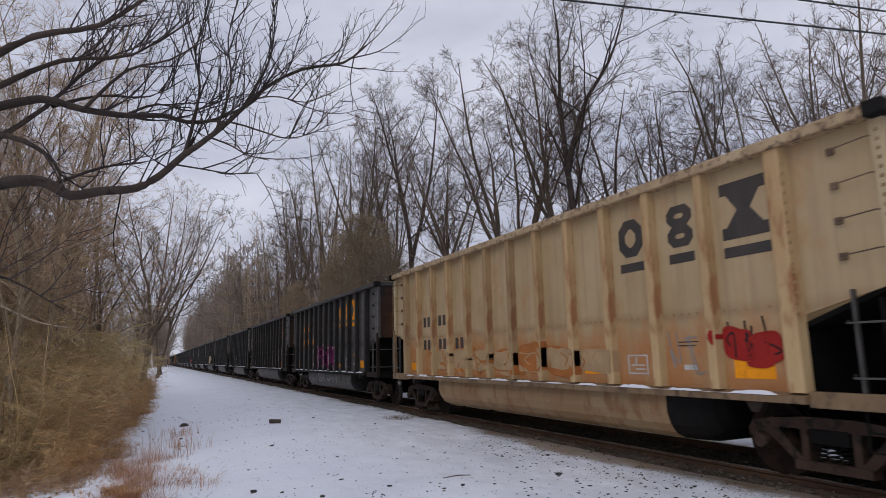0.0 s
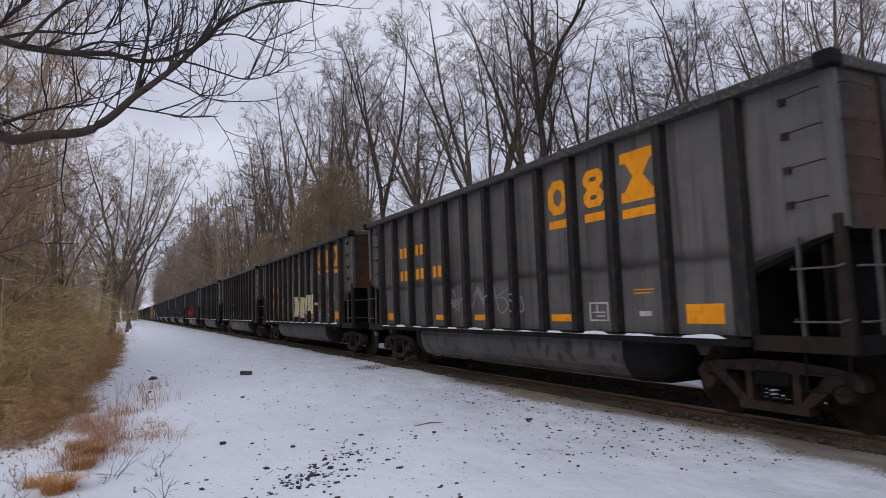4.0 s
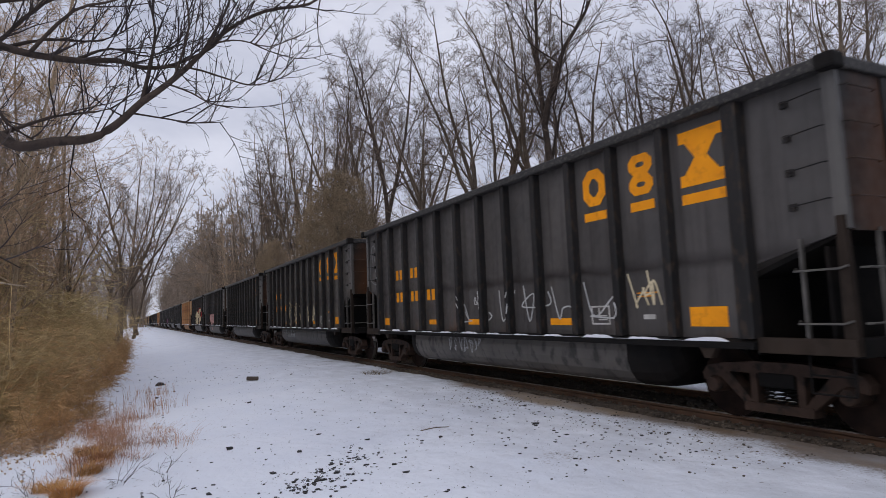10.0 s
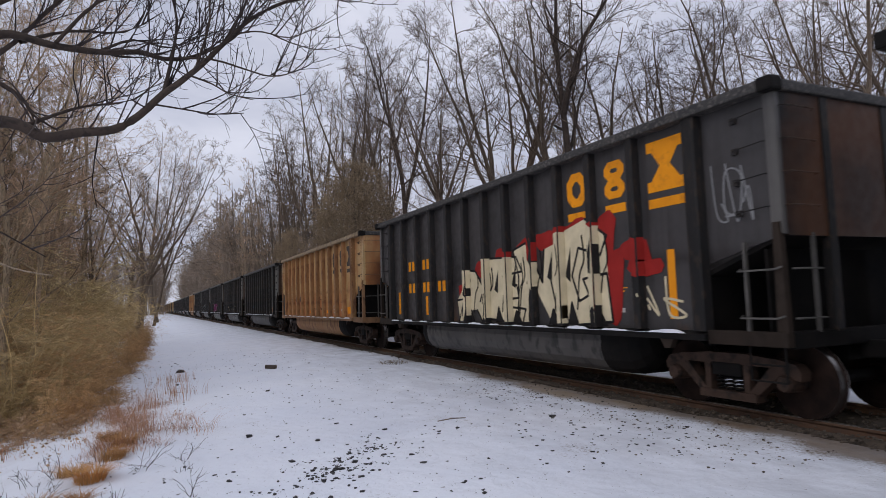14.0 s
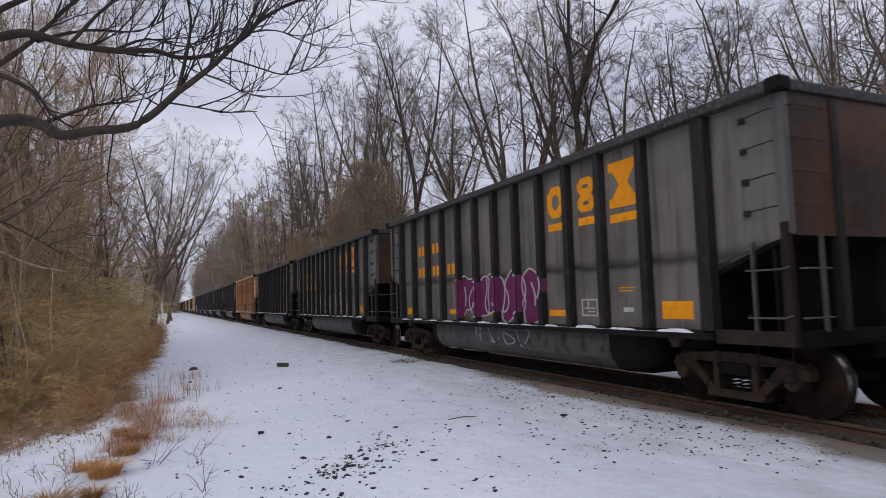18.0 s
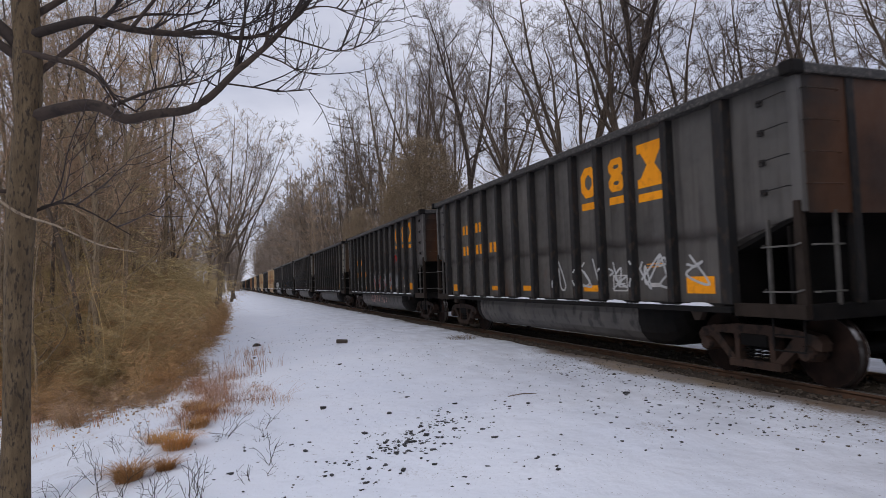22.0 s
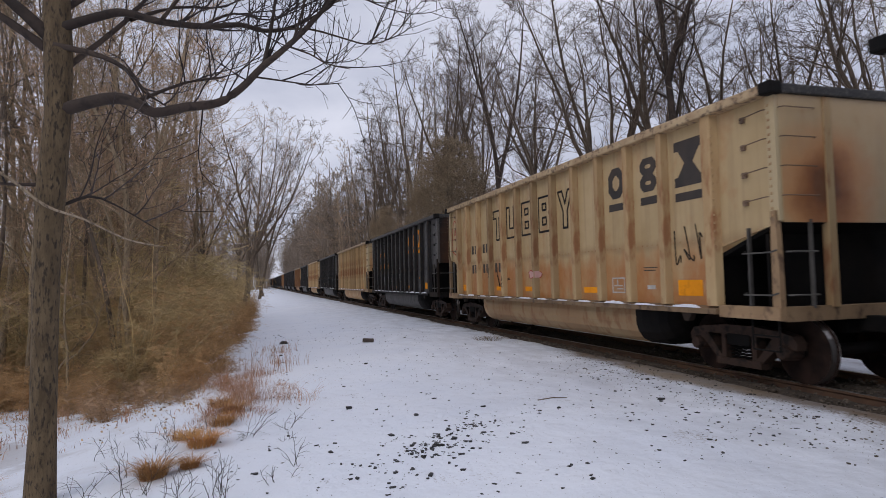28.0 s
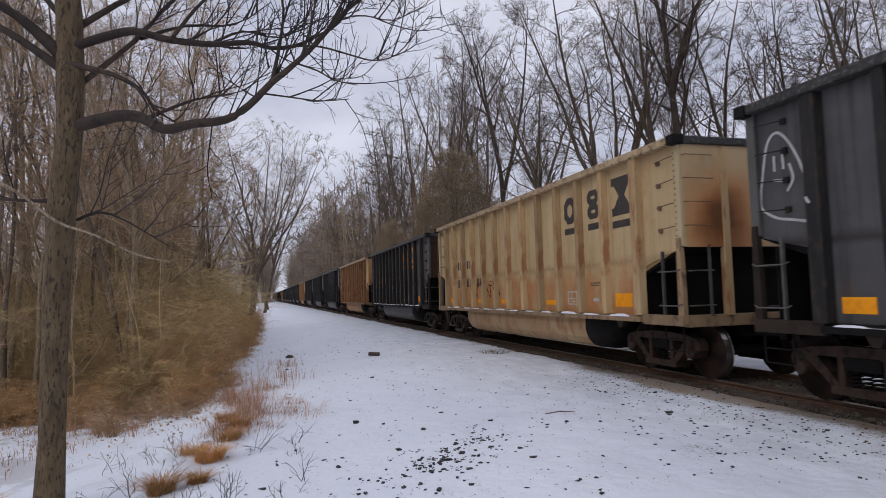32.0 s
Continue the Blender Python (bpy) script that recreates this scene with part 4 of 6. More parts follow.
        ny, nz = -(zb - za) / d * width / 2, (yb - ya) / d * width / 2
        ey, ez = (yb - ya) / d * width * 0.25, (zb - za) / d * width * 0.25
        quads.append((where, ((ya + ny - ey, za + nz - ez), (ya - ny - ey, za - nz - ez), (yb - ny + ey, zb - nz + ez), (yb + ny + ey, zb + nz + ez))))
    return quads


def sprayed(name, layered, mat, car, label, lift=0.0):
    """Paint on the sheets, and on the rib faces where it runs over them."""
    for where, x in (("panel", -1.468), ("face", -1.606)):
        quads = [q for w, q in layered if w == where]
        if quads:
            decal(name, quads, mat, car, label, x - lift)


def smooth_line(points, steps=7):
    out = []
    n = len(points)
    for i in range(n - 1):
        p0, p1, p2, p3 = points[max(i - 1, 0)], points[i], points[i + 1], points[min(i + 2, n - 1)]
        for k in range(steps):
            t = k / steps
            out.append(tuple(0.5 * (2 * p1[c] + (p2[c] - p0[c]) * t + (2 * p0[c] - 5 * p1[c] + 4 * p2[c] - p3[c]) * t * t + (3 * p1[c] - p0[c] - 3 * p2[c] + p3[c]) * t ** 3) for c in (0, 1)))
    out.append(points[-1])
    return out


def scrawl(rng, y0, y1, z0, z1, loops, width):
    """A run of looping strokes from y1 down to y0."""
    quads = []
    w = (y1 - y0) / loops
    for k in range(loops):
        c = y1 - (k + 0.5) * w
        pts = [(c + rng.uniform(-0.6, 0.6) * w, z0 + rng.random() * (z1 - z0)) for _ in range(rng.randint(4, 7))]
        pts[0] = (c + 0.4 * w, z1 - rng.uniform(0, 0.2) * (z1 - z0))
        pts[1] = (c + rng.uniform(-0.2, 0.3) * w, z0 + rng.uniform(0, 0.15) * (z1 - z0))
        quads += ribbon(smooth_line(pts), width)
    return quads


def balloon(rng, cy, cz, w, h):
    """A fat wavy blob outline, counter-clockwise."""
    n = 18
    ph = [rng.uniform(0, 6.28) for _ in range(3)]
    pts = []
    for k in range(n):
        a = 2 * math.pi * k / n
        r = 1 + 0.16 * math.sin(2 * a + ph[0]) + 0.12 * math.sin(3 * a + ph[1]) + 0.08 * math.sin(5 * a + ph[2])
        sq = 1 / max(abs(math.cos(a)), abs(math.sin(a))) ** 0.55
        pts.append((cy + w * r * sq * math.cos(a), cz + h * r * sq * math.sin(a)))
    return pts


def band_fill(outline):
    """The blob cut into upright strips, each on a sheet or on a rib's face."""
    ys = [p[0] for p in outline]
    a0, a1 = min(ys), max(ys)

    def span(y):
        zs = []
        for (ya, za), (yb, zb) in zip(outline, outline[1:] + outline[:1]):
            if (ya - y) * (yb - y) < 0:
                zs.append(za + (zb - za) * (y - ya) / (yb - ya))
        return (min(zs), max(zs)) if len(zs) > 1 else None
    quads = []
    cuts = sorted({a0, a1, *(a0 + (a1 - a0) * k / 14 for k in range(1, 14)), *(r + d for r in SHAPE["ribs"] for d in (-PANEL, -FACE, FACE, PANEL) if a0 < r + d < a1)})
    for ya, yb in zip(cuts, cuts[1:]):
        where, sa, sb = layer_at((ya + yb) / 2), span(ya + 1e-4), span(yb - 1e-4)
        if where and sa and sb:
            quads.append((where, ((ya, sa[0]), (yb, sb[0]), (yb, sb[1]), (ya, sa[1]))))
    return quads


def flank_fill(outline):
    """The same blob where it runs over the sloping flanks of the ribs."""
    verts, faces = [], []
    ys = [p[0] for p in outline]
    for i, r in enumerate(SHAPE["ribs"]):
        w = 0.135 if i in (0, len(SHAPE["ribs"]) - 1) else 0.09
        if not min(ys) < r < max(ys):
            continue
        zs = [za + (zb - za) * (r - ya) / (yb - ya) for (ya, za), (yb, zb) in zip(outline, outline[1:] + outline[:1]) if (ya - r) * (yb - r) < 0]
        if len(zs) < 2:
            continue
        for s in (-1, 1):
            b = len(verts)
            verts += [(-1.462, r + s * (w + 0.004), min(zs)), (-1.588, r + s * (w * 0.8 + 0.004), min(zs)), (-1.588, r + s * (w * 0.8 + 0.004), max(zs)), (-1.462, r + s * (w + 0.004), max(zs))]
            faces.append((b, b + 1, b + 2, b + 3))
    return verts, faces


def paint_blobs(car, blobs, colour, edge, width, lift=0.0, seed=0):
    """Filled shapes with an outline, wrapped over the ribs."""
    fill, line, fv, ff = [], [], [], []
    for blob in blobs:
        fill += band_fill(blob)
        line += ribbon(blob + blob[:1], width)
        v, f = flank_fill(blob)
        ff += [tuple(i + len(fv) for i in q) for q in f]
        fv += v
    mat = spray(colour, COLOURS[colour])
    sprayed("graffiti", fill, mat, car, f"{colour} sprayed tag", lift)
    if fv:
        child("graffiti", mesh_of("graffiti", [(x - lift, y, z) for x, y, z in fv], ff, mat), car, f"{colour} sprayed tag")
    if edge:
        sprayed("graffiti_outline", line, spray(edge, COLOURS[edge]), car, f"{edge} sprayed outline", lift + 0.004)


def wild_letters(car):
    """Large overlapping angular shapes in cream with dark wedges, on a red cloud."""
    rng = random.Random(14)
    clouds = [balloon(rng, c, z, w, h) for c, z, w, h in ((8.4, 1.75, .3, .22), (7.5, 2.28, .32, .2), (6.6, 2.42, .36, .22), (5.7, 2.52, .4, .24), (4.9, 2.66, .35, .22), (4.1, 2.72, .45, .25), (3.4, 2.4, .42, .5), (3.15, 1.75, .34, .5), (2.55, 2.3, .3, .2), (2.35, 2.02, .34, .14))]
    paint_blobs(car, clouds, "red", None, 0.04)
    shapes = (
        ((.62, .0), (.42, .42), (.66, .40), (.30, .78), (.42, .98), (.02, .92), (-.22, .60), (-.10, .36), (-.40, .0), (-.16, .0), (.0, .22), (.22, .20), (.30, .0)),
        ((.56, .05), (.60, .55), (.44, .62), (.64, 1.0), (-.30, .96), (-.44, .74), (.06, .70), (.04, .58), (-.30, .55), (-.34, .36), (.06, .34), (.04, .24), (-.50, .20), (-.42, .0)),
        ((.54, .0), (.50, .60), (.62, .95), (.30, 1.02), (-.06, .50), (-.12, .90), (-.48, .98), (-.44, .38), (-.56, .02), (-.24, .0), (.12, .46), (.20, .0)),
        ((.50, .10), (.62, .50), (.40, .96), (-.10, 1.06), (-.46, .86), (-.34, .68), (.04, .78), (.18, .50), (.06, .24), (-.12, .30), (-.02, .46), (-.44, .50), (-.50, .04), (.10, -.04)),
    )
    letters, shades, strokes = [], [], []
    for k, shape in enumerate(shapes):
        c, w, low, high = 7.8 - 1.3 * k, 1.52, 1.12, 1.24 + 0.16 * k
        letters.append([(c + u * w, low + max(v, 0.0) * high) for u, v in shape])
        for u, tall, wide in ((.30, .26, .22), (-.16, .20, .26)):
            shades.append([(c + u * w, low), (c + (u - wide * .4) * w, low + tall * high), (c + (u - wide) * w, low)])
        for u, v in ((.28, .5), (-.2, .56)):
            shades.append([(c + u * w + .05, low + v * high), (c + u * w - .14, low + (v + .3) * high), (c + u * w - .1, low + (v - .06) * high)])
        for u, v in ((.5, .1), (.1, .16), (-.3, .12)):
            y, z = c + u * w, low + v * high
            strokes += ribbon(smooth_line([(y, z), (y - .1, z + .34 * high), (y - .24, z + .5 * high), (y - .2, z + .74 * high)], 5), rng.uniform(0.02, 0.035))
    for outline in letters:
        paint_blobs(car, [outline], "cream", "black", 0.045, 0.004)
    for outline in shades:
        paint_blobs(car, [outline], "black", None, 0.03, 0.008)
    sprayed("graffiti_outline", strokes, spray("black", COLOURS["black"]), car, "black sprayed outline", 0.014)


def graffiti(car, seed, style, colour, y0, y1, z0, z1, count, edge=None, width=0.05):
    rng = random.Random(seed)
    label = f"{colour} sprayed tag"
    if style == "scrawl":
        sprayed("graffiti", scrawl(rng, y0, y1, z0, z1, count, width * 0.72), spray(colour, COLOURS[colour]), car, label)
        return
    fill, line, flank = [], [], ([], [])
    w = (y1 - y0) / count
    for k in range(count):
        blob = balloon(rng, y1 - (k + 0.5) * w, (z0 + z1) / 2 + rng.uniform(-0.08, 0.08), w * {"fill": 0.56, "mass": 0.82}.get(style, 0.44), (z1 - z0) * 0.42)
        if style in ("fill", "mass"):
            fill += band_fill(blob)
            v, f = flank_fill(blob)
            flank[1].extend(tuple(i + len(flank[0]) for i in q) for q in f)
            flank[0].extend(v)
        line += ribbon(smooth_line(blob + blob[:1], 3), width * 0.75)
        if style == "outline":
            c = y1 - (k + 0.5) * w
            pts = [(c + rng.uniform(-.42, .42) * w, z0 + (z1 - z0) * rng.uniform(0.1, 0.9)) for _ in range(7)]
            line += ribbon(smooth_line(pts), width * 0.5)
        c, h = y1 - (k + 0.5) * w, (z1 - z0) * 0.2
        line += ribbon(smooth_line([(c + rng.uniform(-.1, .1), (z0 + z1) / 2 + h), (c + rng.uniform(-.2, .2) * w, (z0 + z1) / 2), (c + rng.uniform(-.1, .1), (z0 + z1) / 2 - h)], 3), width * 0.8)
    if fill:
        sprayed("graffiti", fill, spray(colour, COLOURS[colour]), car, label)
        if flank[0]:
            child("graffiti", mesh_of("graffiti", flank[0], flank[1], spray(colour, COLOURS[colour])), car, label)
    sprayed("graffiti_outline", line, spray(edge or colour, COLOURS[edge or colour]), car, f"{edge or colour} sprayed outline", 0.006)


def sketch_face(car, colour):
    """A loose hood-shaped line drawing on the far end panel."""
    q = []
    k = SHAPE["long"] - 14.62
    for pts in ([(13.55, 2.62), (13.62, 2.75), (13.85, 3.35), (14.1, 3.66), (14.3, 3.55), (14.42, 3.1), (14.48, 2.75), (14.42, 2.62), (14.2, 2.5), (13.95, 2.45), (13.6, 2.38)],
                [(14.2, 3.35), (14.2, 3.15)], [(14.05, 3.35), (14.05, 3.16)], [(14.22, 3.02), (14.05, 3.0)], [(13.95, 3.2), (13.9, 3.0), (14.0, 2.85)]):
        q += ribbon([(y + k, z) for y, z in smooth_line(pts, 5)], 0.035)
    sprayed("line_drawing", q, spray(colour, COLOURS[colour]), car, f"{colour} sprayed line drawing")


def block_letters(car, words, colour):
    """Hollow hand-drawn capitals, one to a bay: strokes on a unit square."""
    shapes = {"T": [[(0, 1), (1, 1), (1, .75), (.65, .75), (.65, 0), (.35, 0), (.35, .75), (0, .75), (0, 1)]],
              "U": [[(0, 1), (.3, 1), (.3, .3), (.7, .3), (.7, 1), (1, 1), (1, 0), (0, 0), (0, 1)]],
              "B": [[(0, 0), (0, 1), (.8, 1), (1, .8), (.8, .52), (1, .25), (.8, 0), (0, 0)], [(.3, .62), (.3, .8), (.6, .8), (.6, .62), (.3, .62)], [(.3, .2), (.3, .4), (.6, .4), (.6, .2), (.3, .2)]],
              "Y": [[(0, 1), (.3, 1), (.5, .65), (.7, 1), (1, 1), (.65, .45), (.65, 0), (.35, 0), (.35, .45), (0, 1)]]}
    for letter, i in words:
        a, b = bay(i)
        y1, w = b - 0.17, b - a - 0.36
        q = []
        for line in shapes[letter]:
            q += ribbon([(y1 - u * w, 2.72 + v * 0.85) for u, v in line], 0.05)
        sprayed("drawn_letter", q, spray(colour, COLOURS[colour]), car, f"{colour} hand-drawn hollow capital {letter}")


TEMPLATE = {}
for key, build, options in (("black", SHORT, ("black",)), ("black_striped", SHORT, ("black", True, 1, True)), ("black_long", LENGTHY, ("black", True, 1)), ("cream", LENGTHY, ("cream", True, 1)), ("rusty", LENGTHY, ("rusty", True, 1)), ("rusty_lite", LENGTHY, ("rusty", False)),
                            ("black_lite", SHORT, ("black", False)), ("black_long_lite", LENGTHY, ("black", False)), ("cream_lite", LENGTHY, ("cream", False))):
    shape_for(build)
    TEMPLATE[key] = build_car(*options)
LONG_BLACK = (2, 5, 8, 10, 11, 12, 20, 23, 31, 37, 41, 44, 48, 53)
STRIPED = (3, 14)
CARS = {}
CREAM_CARS = {-2: 0, 0: 0, 15: 1, 21: 1, 28: 0, 30: 0, 32: 0, 34: 1, 38: 1, 45: 1, 51: 1}
# tint of the side sheets (r, g, b), and how far the coat has peeled
TINTS = {0: (.82, .76, .70, 1), 1: (.8, .8, .85, 1), 2: (.5, .47, .45, .72), 3: (.62, .68, .66, 1), 5: (.9, .85, .8, .68), 6: (1.02, .89, .78, 1), 7: (1.35, 1.3, 1.2, 1), 8: (.80, .74, .69, 1), 9: (1.4, 1.36, 1.34, 1),
         10: (.64, .62, .63, 1), 11: (.70, .67, .63, 1), 12: (.66, .63, .62, 1), 13: (1.3, 1.22, 1.12, 1), 14: (.42, .41, .44, 1), 15: (1.0, .92, .8, 1), 16: (1.0, 1.0, .92, 1), 17: (1.45, 1.32, 1.2, 1), 18: (1.5, 1.45, 1.36, 1),
         19: (1.45, 1.43, 1.4, 1), 20: (.70, .66, .62, .78), 21: (1.05, 1.0, .95, 1), 22: (.85, .84, .82, 1), 23: (.66, .64, .66, 1), 24: (1.85, 1.75, 1.42, 1), 25: (1.85, 1.75, 1.42, 1), 26: (.75, .75, .78, 1), 27: (1.25, 1.2, 1.08, 1),
         28: (.92, .85, .76, 1), 29: (.7, .74, .82, 1), 30: (1.02, .98, .90, 1), 31: (.7, .72, .78, 1), 32: (.98, .9, .8, 1), 33: (.7, .7, .72, 1), 34: (.95, .85, .7, 1)}


def car_label(c):
    if c in CREAM_CARS:
        return "rust-streaked cream steel coal car with black markings" if not CREAM_CARS[c] else "rusty orange-brown steel coal car with black markings"
    if c in (2, 5, 20):
        return "black coal car with peeling paint and orange markings"
    return "dusty black steel coal car with orange markings"


def is_long(c):
    return c in CREAM_CARS or c in LONG_BLACK


NEAR_END = {-2: -2 * SHORT["pitch"] - 0.65, -1: -SHORT["pitch"], 0: 0.0}
for c in range(1, 60):
    NEAR_END[c] = NEAR_END[c - 1] + (LENGTHY if is_long(c - 1) else SHORT)["pitch"]
NEAR_END[14] -= 0.25
NEAR_END[3] -= 0.10


def build_train():
    for c in range(-2, 57):
        kind = (("cream", "rusty")[CREAM_CARS[c]] if c in CREAM_CARS else "black") + ("_long" if c in LONG_BLACK else "") + ("_lite" if c > 33 else "_striped" if c in STRIPED else "")
        car = copy_thing(TEMPLATE[kind], pose(TRACK_X, NEAR_END[c], 0))
        tagged(car, car_label(c), "freight car", "cars of the coal train")
        rng = random.Random(c + 100)
        for ob in car.children:
            if ob.name.split(".")[0] in ("side_sheet", "end_panel", "end_wall"):
                ob.color = TINTS.get(c, (rng.uniform(.8, 1.1),) * 3 + (1,))
        CARS[c] = car
    for t in TEMPLATE.values():
        for ob in (*t.children_recursive, t):
            bpy.data.objects.remove(ob)


build_train()


def paint_train():
    tags = (
        (0, 2, "fill", "red", 1.5, 2.4, 1.4, 1.85, 2, "red", .04), (0, 3, "scrawl", "black", 1.5, 2.3, 1.45, 2.05, 3, None, .035), (0, 1, "scrawl", "grey", 2.6, 3.4, 1.3, 1.95, 2, None, .02), (0, 4, "fill", "rust", 5.5, 8.6, 1.2, 1.8, 3, "rust", .03), (0, 5, "fill", "buff", 4.6, 11.8, 1.25, 1.75, 7, "buff", .03), (0, 6, "scrawl", "rust", 8.8, 12.4, 1.2, 1.8, 4, None, .06),
        (1, 5, "fill", "purple", 5.45, 9.1, 1.15, 2.2, 4, "white", .045), (1, 6, "scrawl", "white", 11.2, 12.1, 1.8, 2.4, 1, None, .03),
        (2, 7, "scrawl", "white", 2.55, 3.4, 1.4, 2.2, 4, None, .035), (2, 8, "scrawl", "cream", 6.75, 8.65, 1.3, 1.95, 5, None, .03), (2, 9, "scrawl", "silver", 10.2, 12.2, 1.3, 1.7, 3, None, .04),
        (3, 10, "scrawl", "white", 6.5, 8.2, 1.55, 2.2, 4, None, .04), (3, 11, "scrawl", "grey", 8.4, 9.2, 1.6, 2.0, 2, None, .03),
        (4, 12, "scrawl", "grey", 6, 9, 1.4, 2.0, 5, None, .04),
        (5, 13, "fill", "cream", 4.6, 8.2, 1.3, 2.2, 4, "black", .05),
        (6, 14, "outline", "silver", 5.6, 9.2, 1.1, 2.3, 4, None, .05), (6, 15, "scrawl", "silver", 4.6, 5.4, 1.3, 1.7, 2, None, .04), (6, 16, "scrawl", "white", 13.5, 14.3, 2.5, 3.4, 1, None, .035),
        (7, 17, "scrawl", "grey", 6.5, 9, 1.4, 2.0, 3, None, .04),
        (8, 18, "fill", "red", 4.7, 7.6, 1.12, 2.5, 2, "white", .05), (8, 118, "fill", "red", 8.9, 10.7, 1.12, 2.1, 1, "white", .05), (8, 19, "scrawl", "white", 2.55, 3.4, 1.6, 2.15, 3, None, .03), (8, 20, "scrawl", "white", 9.3, 10.1, 1.4, 1.8, 2, None, .03),
        (9, 21, "outline", "silver", 3.55, 12.1, 1.35, 2.1, 9, None, .04),
        (10, 22, "scrawl", "white", 3.6, 9, 1.3, 2.0, 6, None, .035), (10, 23, "scrawl", "cream", 2.6, 3.4, 1.5, 2.1, 2, None, .04),
        (11, 24, "outline", "cream", 7.5, 10.1, 1.2, 2.2, 3, None, .05), (11, 25, "scrawl", "cream", 4.7, 6.3, 1.3, 2.0, 3, None, .05),
        (13, 26, "fill", "pink", 6.4, 9.2, 1.15, 2.15, 4, "red", .05), (13, 27, "fill", "pink", 5.6, 6.3, 1.35, 1.95, 1, "red", .05), (13, 28, "scrawl", "silver", 1.5, 3.5, 1.4, 2.1, 4, None, .035),
        (14, 31, "scrawl", "cream", 1.6, 2.4, 1.3, 1.9, 2, None, .05), (14, 32, "scrawl", "grey", 0.35, 1.05, 2.5, 3.3, 3, None, .03),
        (15, 32, "scrawl", "black", 6, 8, 1.4, 1.9, 2, None, .03), (16, 33, "scrawl", "green", 6.5, 8.2, 1.3, 1.7, 2, None, .05), (16, 34, "scrawl", "blue", 8.4, 11, 1.4, 1.7, 3, None, .05),
        (17, 35, "scrawl", "cream", 2.6, 9.2, 1.35, 2.0, 8, None, .045), (17, 135, "fill", "red", 2.82, 3.12, 1.72, 2.2, 1, "red", .03), (17, 136, "scrawl", "white", 4.55, 5.3, 1.7, 2.2, 3, None, .035), (17, 36, "scrawl", "pink", 10.2, 12, 1.4, 1.9, 3, None, .04),
        (18, 38, "fill", "purple", 5.4, 9.3, 1.12, 2.25, 5, "white", .05),
        (19, 39, "outline", "silver", 5.6, 9.2, 1.15, 2.2, 5, None, .04), (19, 40, "scrawl", "white", 4.6, 5.4, 1.3, 2.3, 3, None, .04), (19, 41, "scrawl", "grey", 10.4, 12, 1.4, 2, 2, None, .03),
        (20, 42, "scrawl", "grey", 6, 10, 1.3, 1.9, 4, None, .03), (21, 43, "scrawl", "green", 10.3, 11.1, 1.8, 2.3, 2, None, .05), (21, 44, "fill", "black", 6.45, 6.65, 1.15, 2.15, 1, "black", .03), (21, 144, "fill", "black", 9.32, 9.42, 1.2, 4.0, 1, "black", .03), (21, 145, "fill", "black", 5.35, 5.45, 1.3, 2.0, 1, "black", .03),
        (22, 45, "scrawl", "white", 1.5, 6.3, 1.3, 1.9, 7, None, .05),
        (23, 46, "outline", "silver", 4.7, 9.2, 1.2, 2.0, 6, None, .045), (23, 146, "scrawl", "red", 4.8, 9.2, 1.3, 1.9, 7, None, .04), (23, 47, "scrawl", "red", 3.6, 4.4, 2.4, 2.75, 2, None, .08), (23, 48, "scrawl", "silver", 3.65, 4.4, 1.3, 1.9, 3, None, .035), (23, 49, "scrawl", "white", 9.5, 12, 1.25, 1.7, 4, None, .03),
        (24, 50, "scrawl", "grey", 5, 9, 1.4, 1.9, 3, None, .03), (25, 51, "scrawl", "silver", 1.4, 5.3, 1.3, 2.0, 5, None, .04), (25, 52, "scrawl", "cream", 7.5, 8.2, 1.3, 1.8, 1, None, .04),
        (26, 53, "outline", "blue", 4.6, 8.2, 1.3, 2.2, 4, None, .05), (26, 54, "scrawl", "orange", 8.4, 10, 1.3, 2.1, 3, None, .05),
        (27, 55, "fill", "white", 4.7, 9.2, 1.1, 2.1, 6, "black", .04), (28, 56, "scrawl", "black", 1.5, 2.3, 1.75, 2.4, 3, None, .03), (28, 57, "scrawl", "black", 9.4, 11.1, 1.3, 1.9, 3, None, .03), (28, 58, "fill", "pink", 7.55, 8.15, 1.55, 1.8, 1, "red", .02),
        (29, 59, "scrawl", "silver", 8.5, 12, 1.3, 1.9, 4, None, .04), (29, 60, "scrawl", "white", 6.5, 7.2, 1.7, 2.2, 2, None, .035),
        (30, 61, "outline", "black", 7.5, 10.1, 1.3, 2.1, 4, None, .035), (30, 62, "fill", "black", 6.1, 6.3, 1.12, 2.4, 1, "black", .03), (30, 162, "fill", "black", 10.2, 10.45, 1.12, 2.5, 1, "black", .03), (30, 163, "fill", "black", 8.0, 8.06, 2.3, 3.1, 1, "black", .02),
        (31, 63, "outline", "silver", 4.7, 6.4, 1.2, 2.2, 2, None, .05), (31, 64, "scrawl", "cream", 7.5, 10.1, 1.3, 1.9, 4, None, .04), (31, 65, "scrawl", "silver", 1.4, 3.5, 1.3, 2.3, 4, None, .035), (31, 66, "scrawl", "silver", 9.4, 10.1, 2.5, 3.3, 2, None, .04),
        (32, 67, "scrawl", "black", 8, 11, 1.4, 2.0, 3, None, .03), (33, 68, "scrawl", "grey", 5, 8, 1.4, 2, 3, None, .04),
    )
    for c, seed, *rest in tags:
        shape_for(LENGTHY if is_long(c) else SHORT)
        graffiti(CARS[c], seed, *rest)
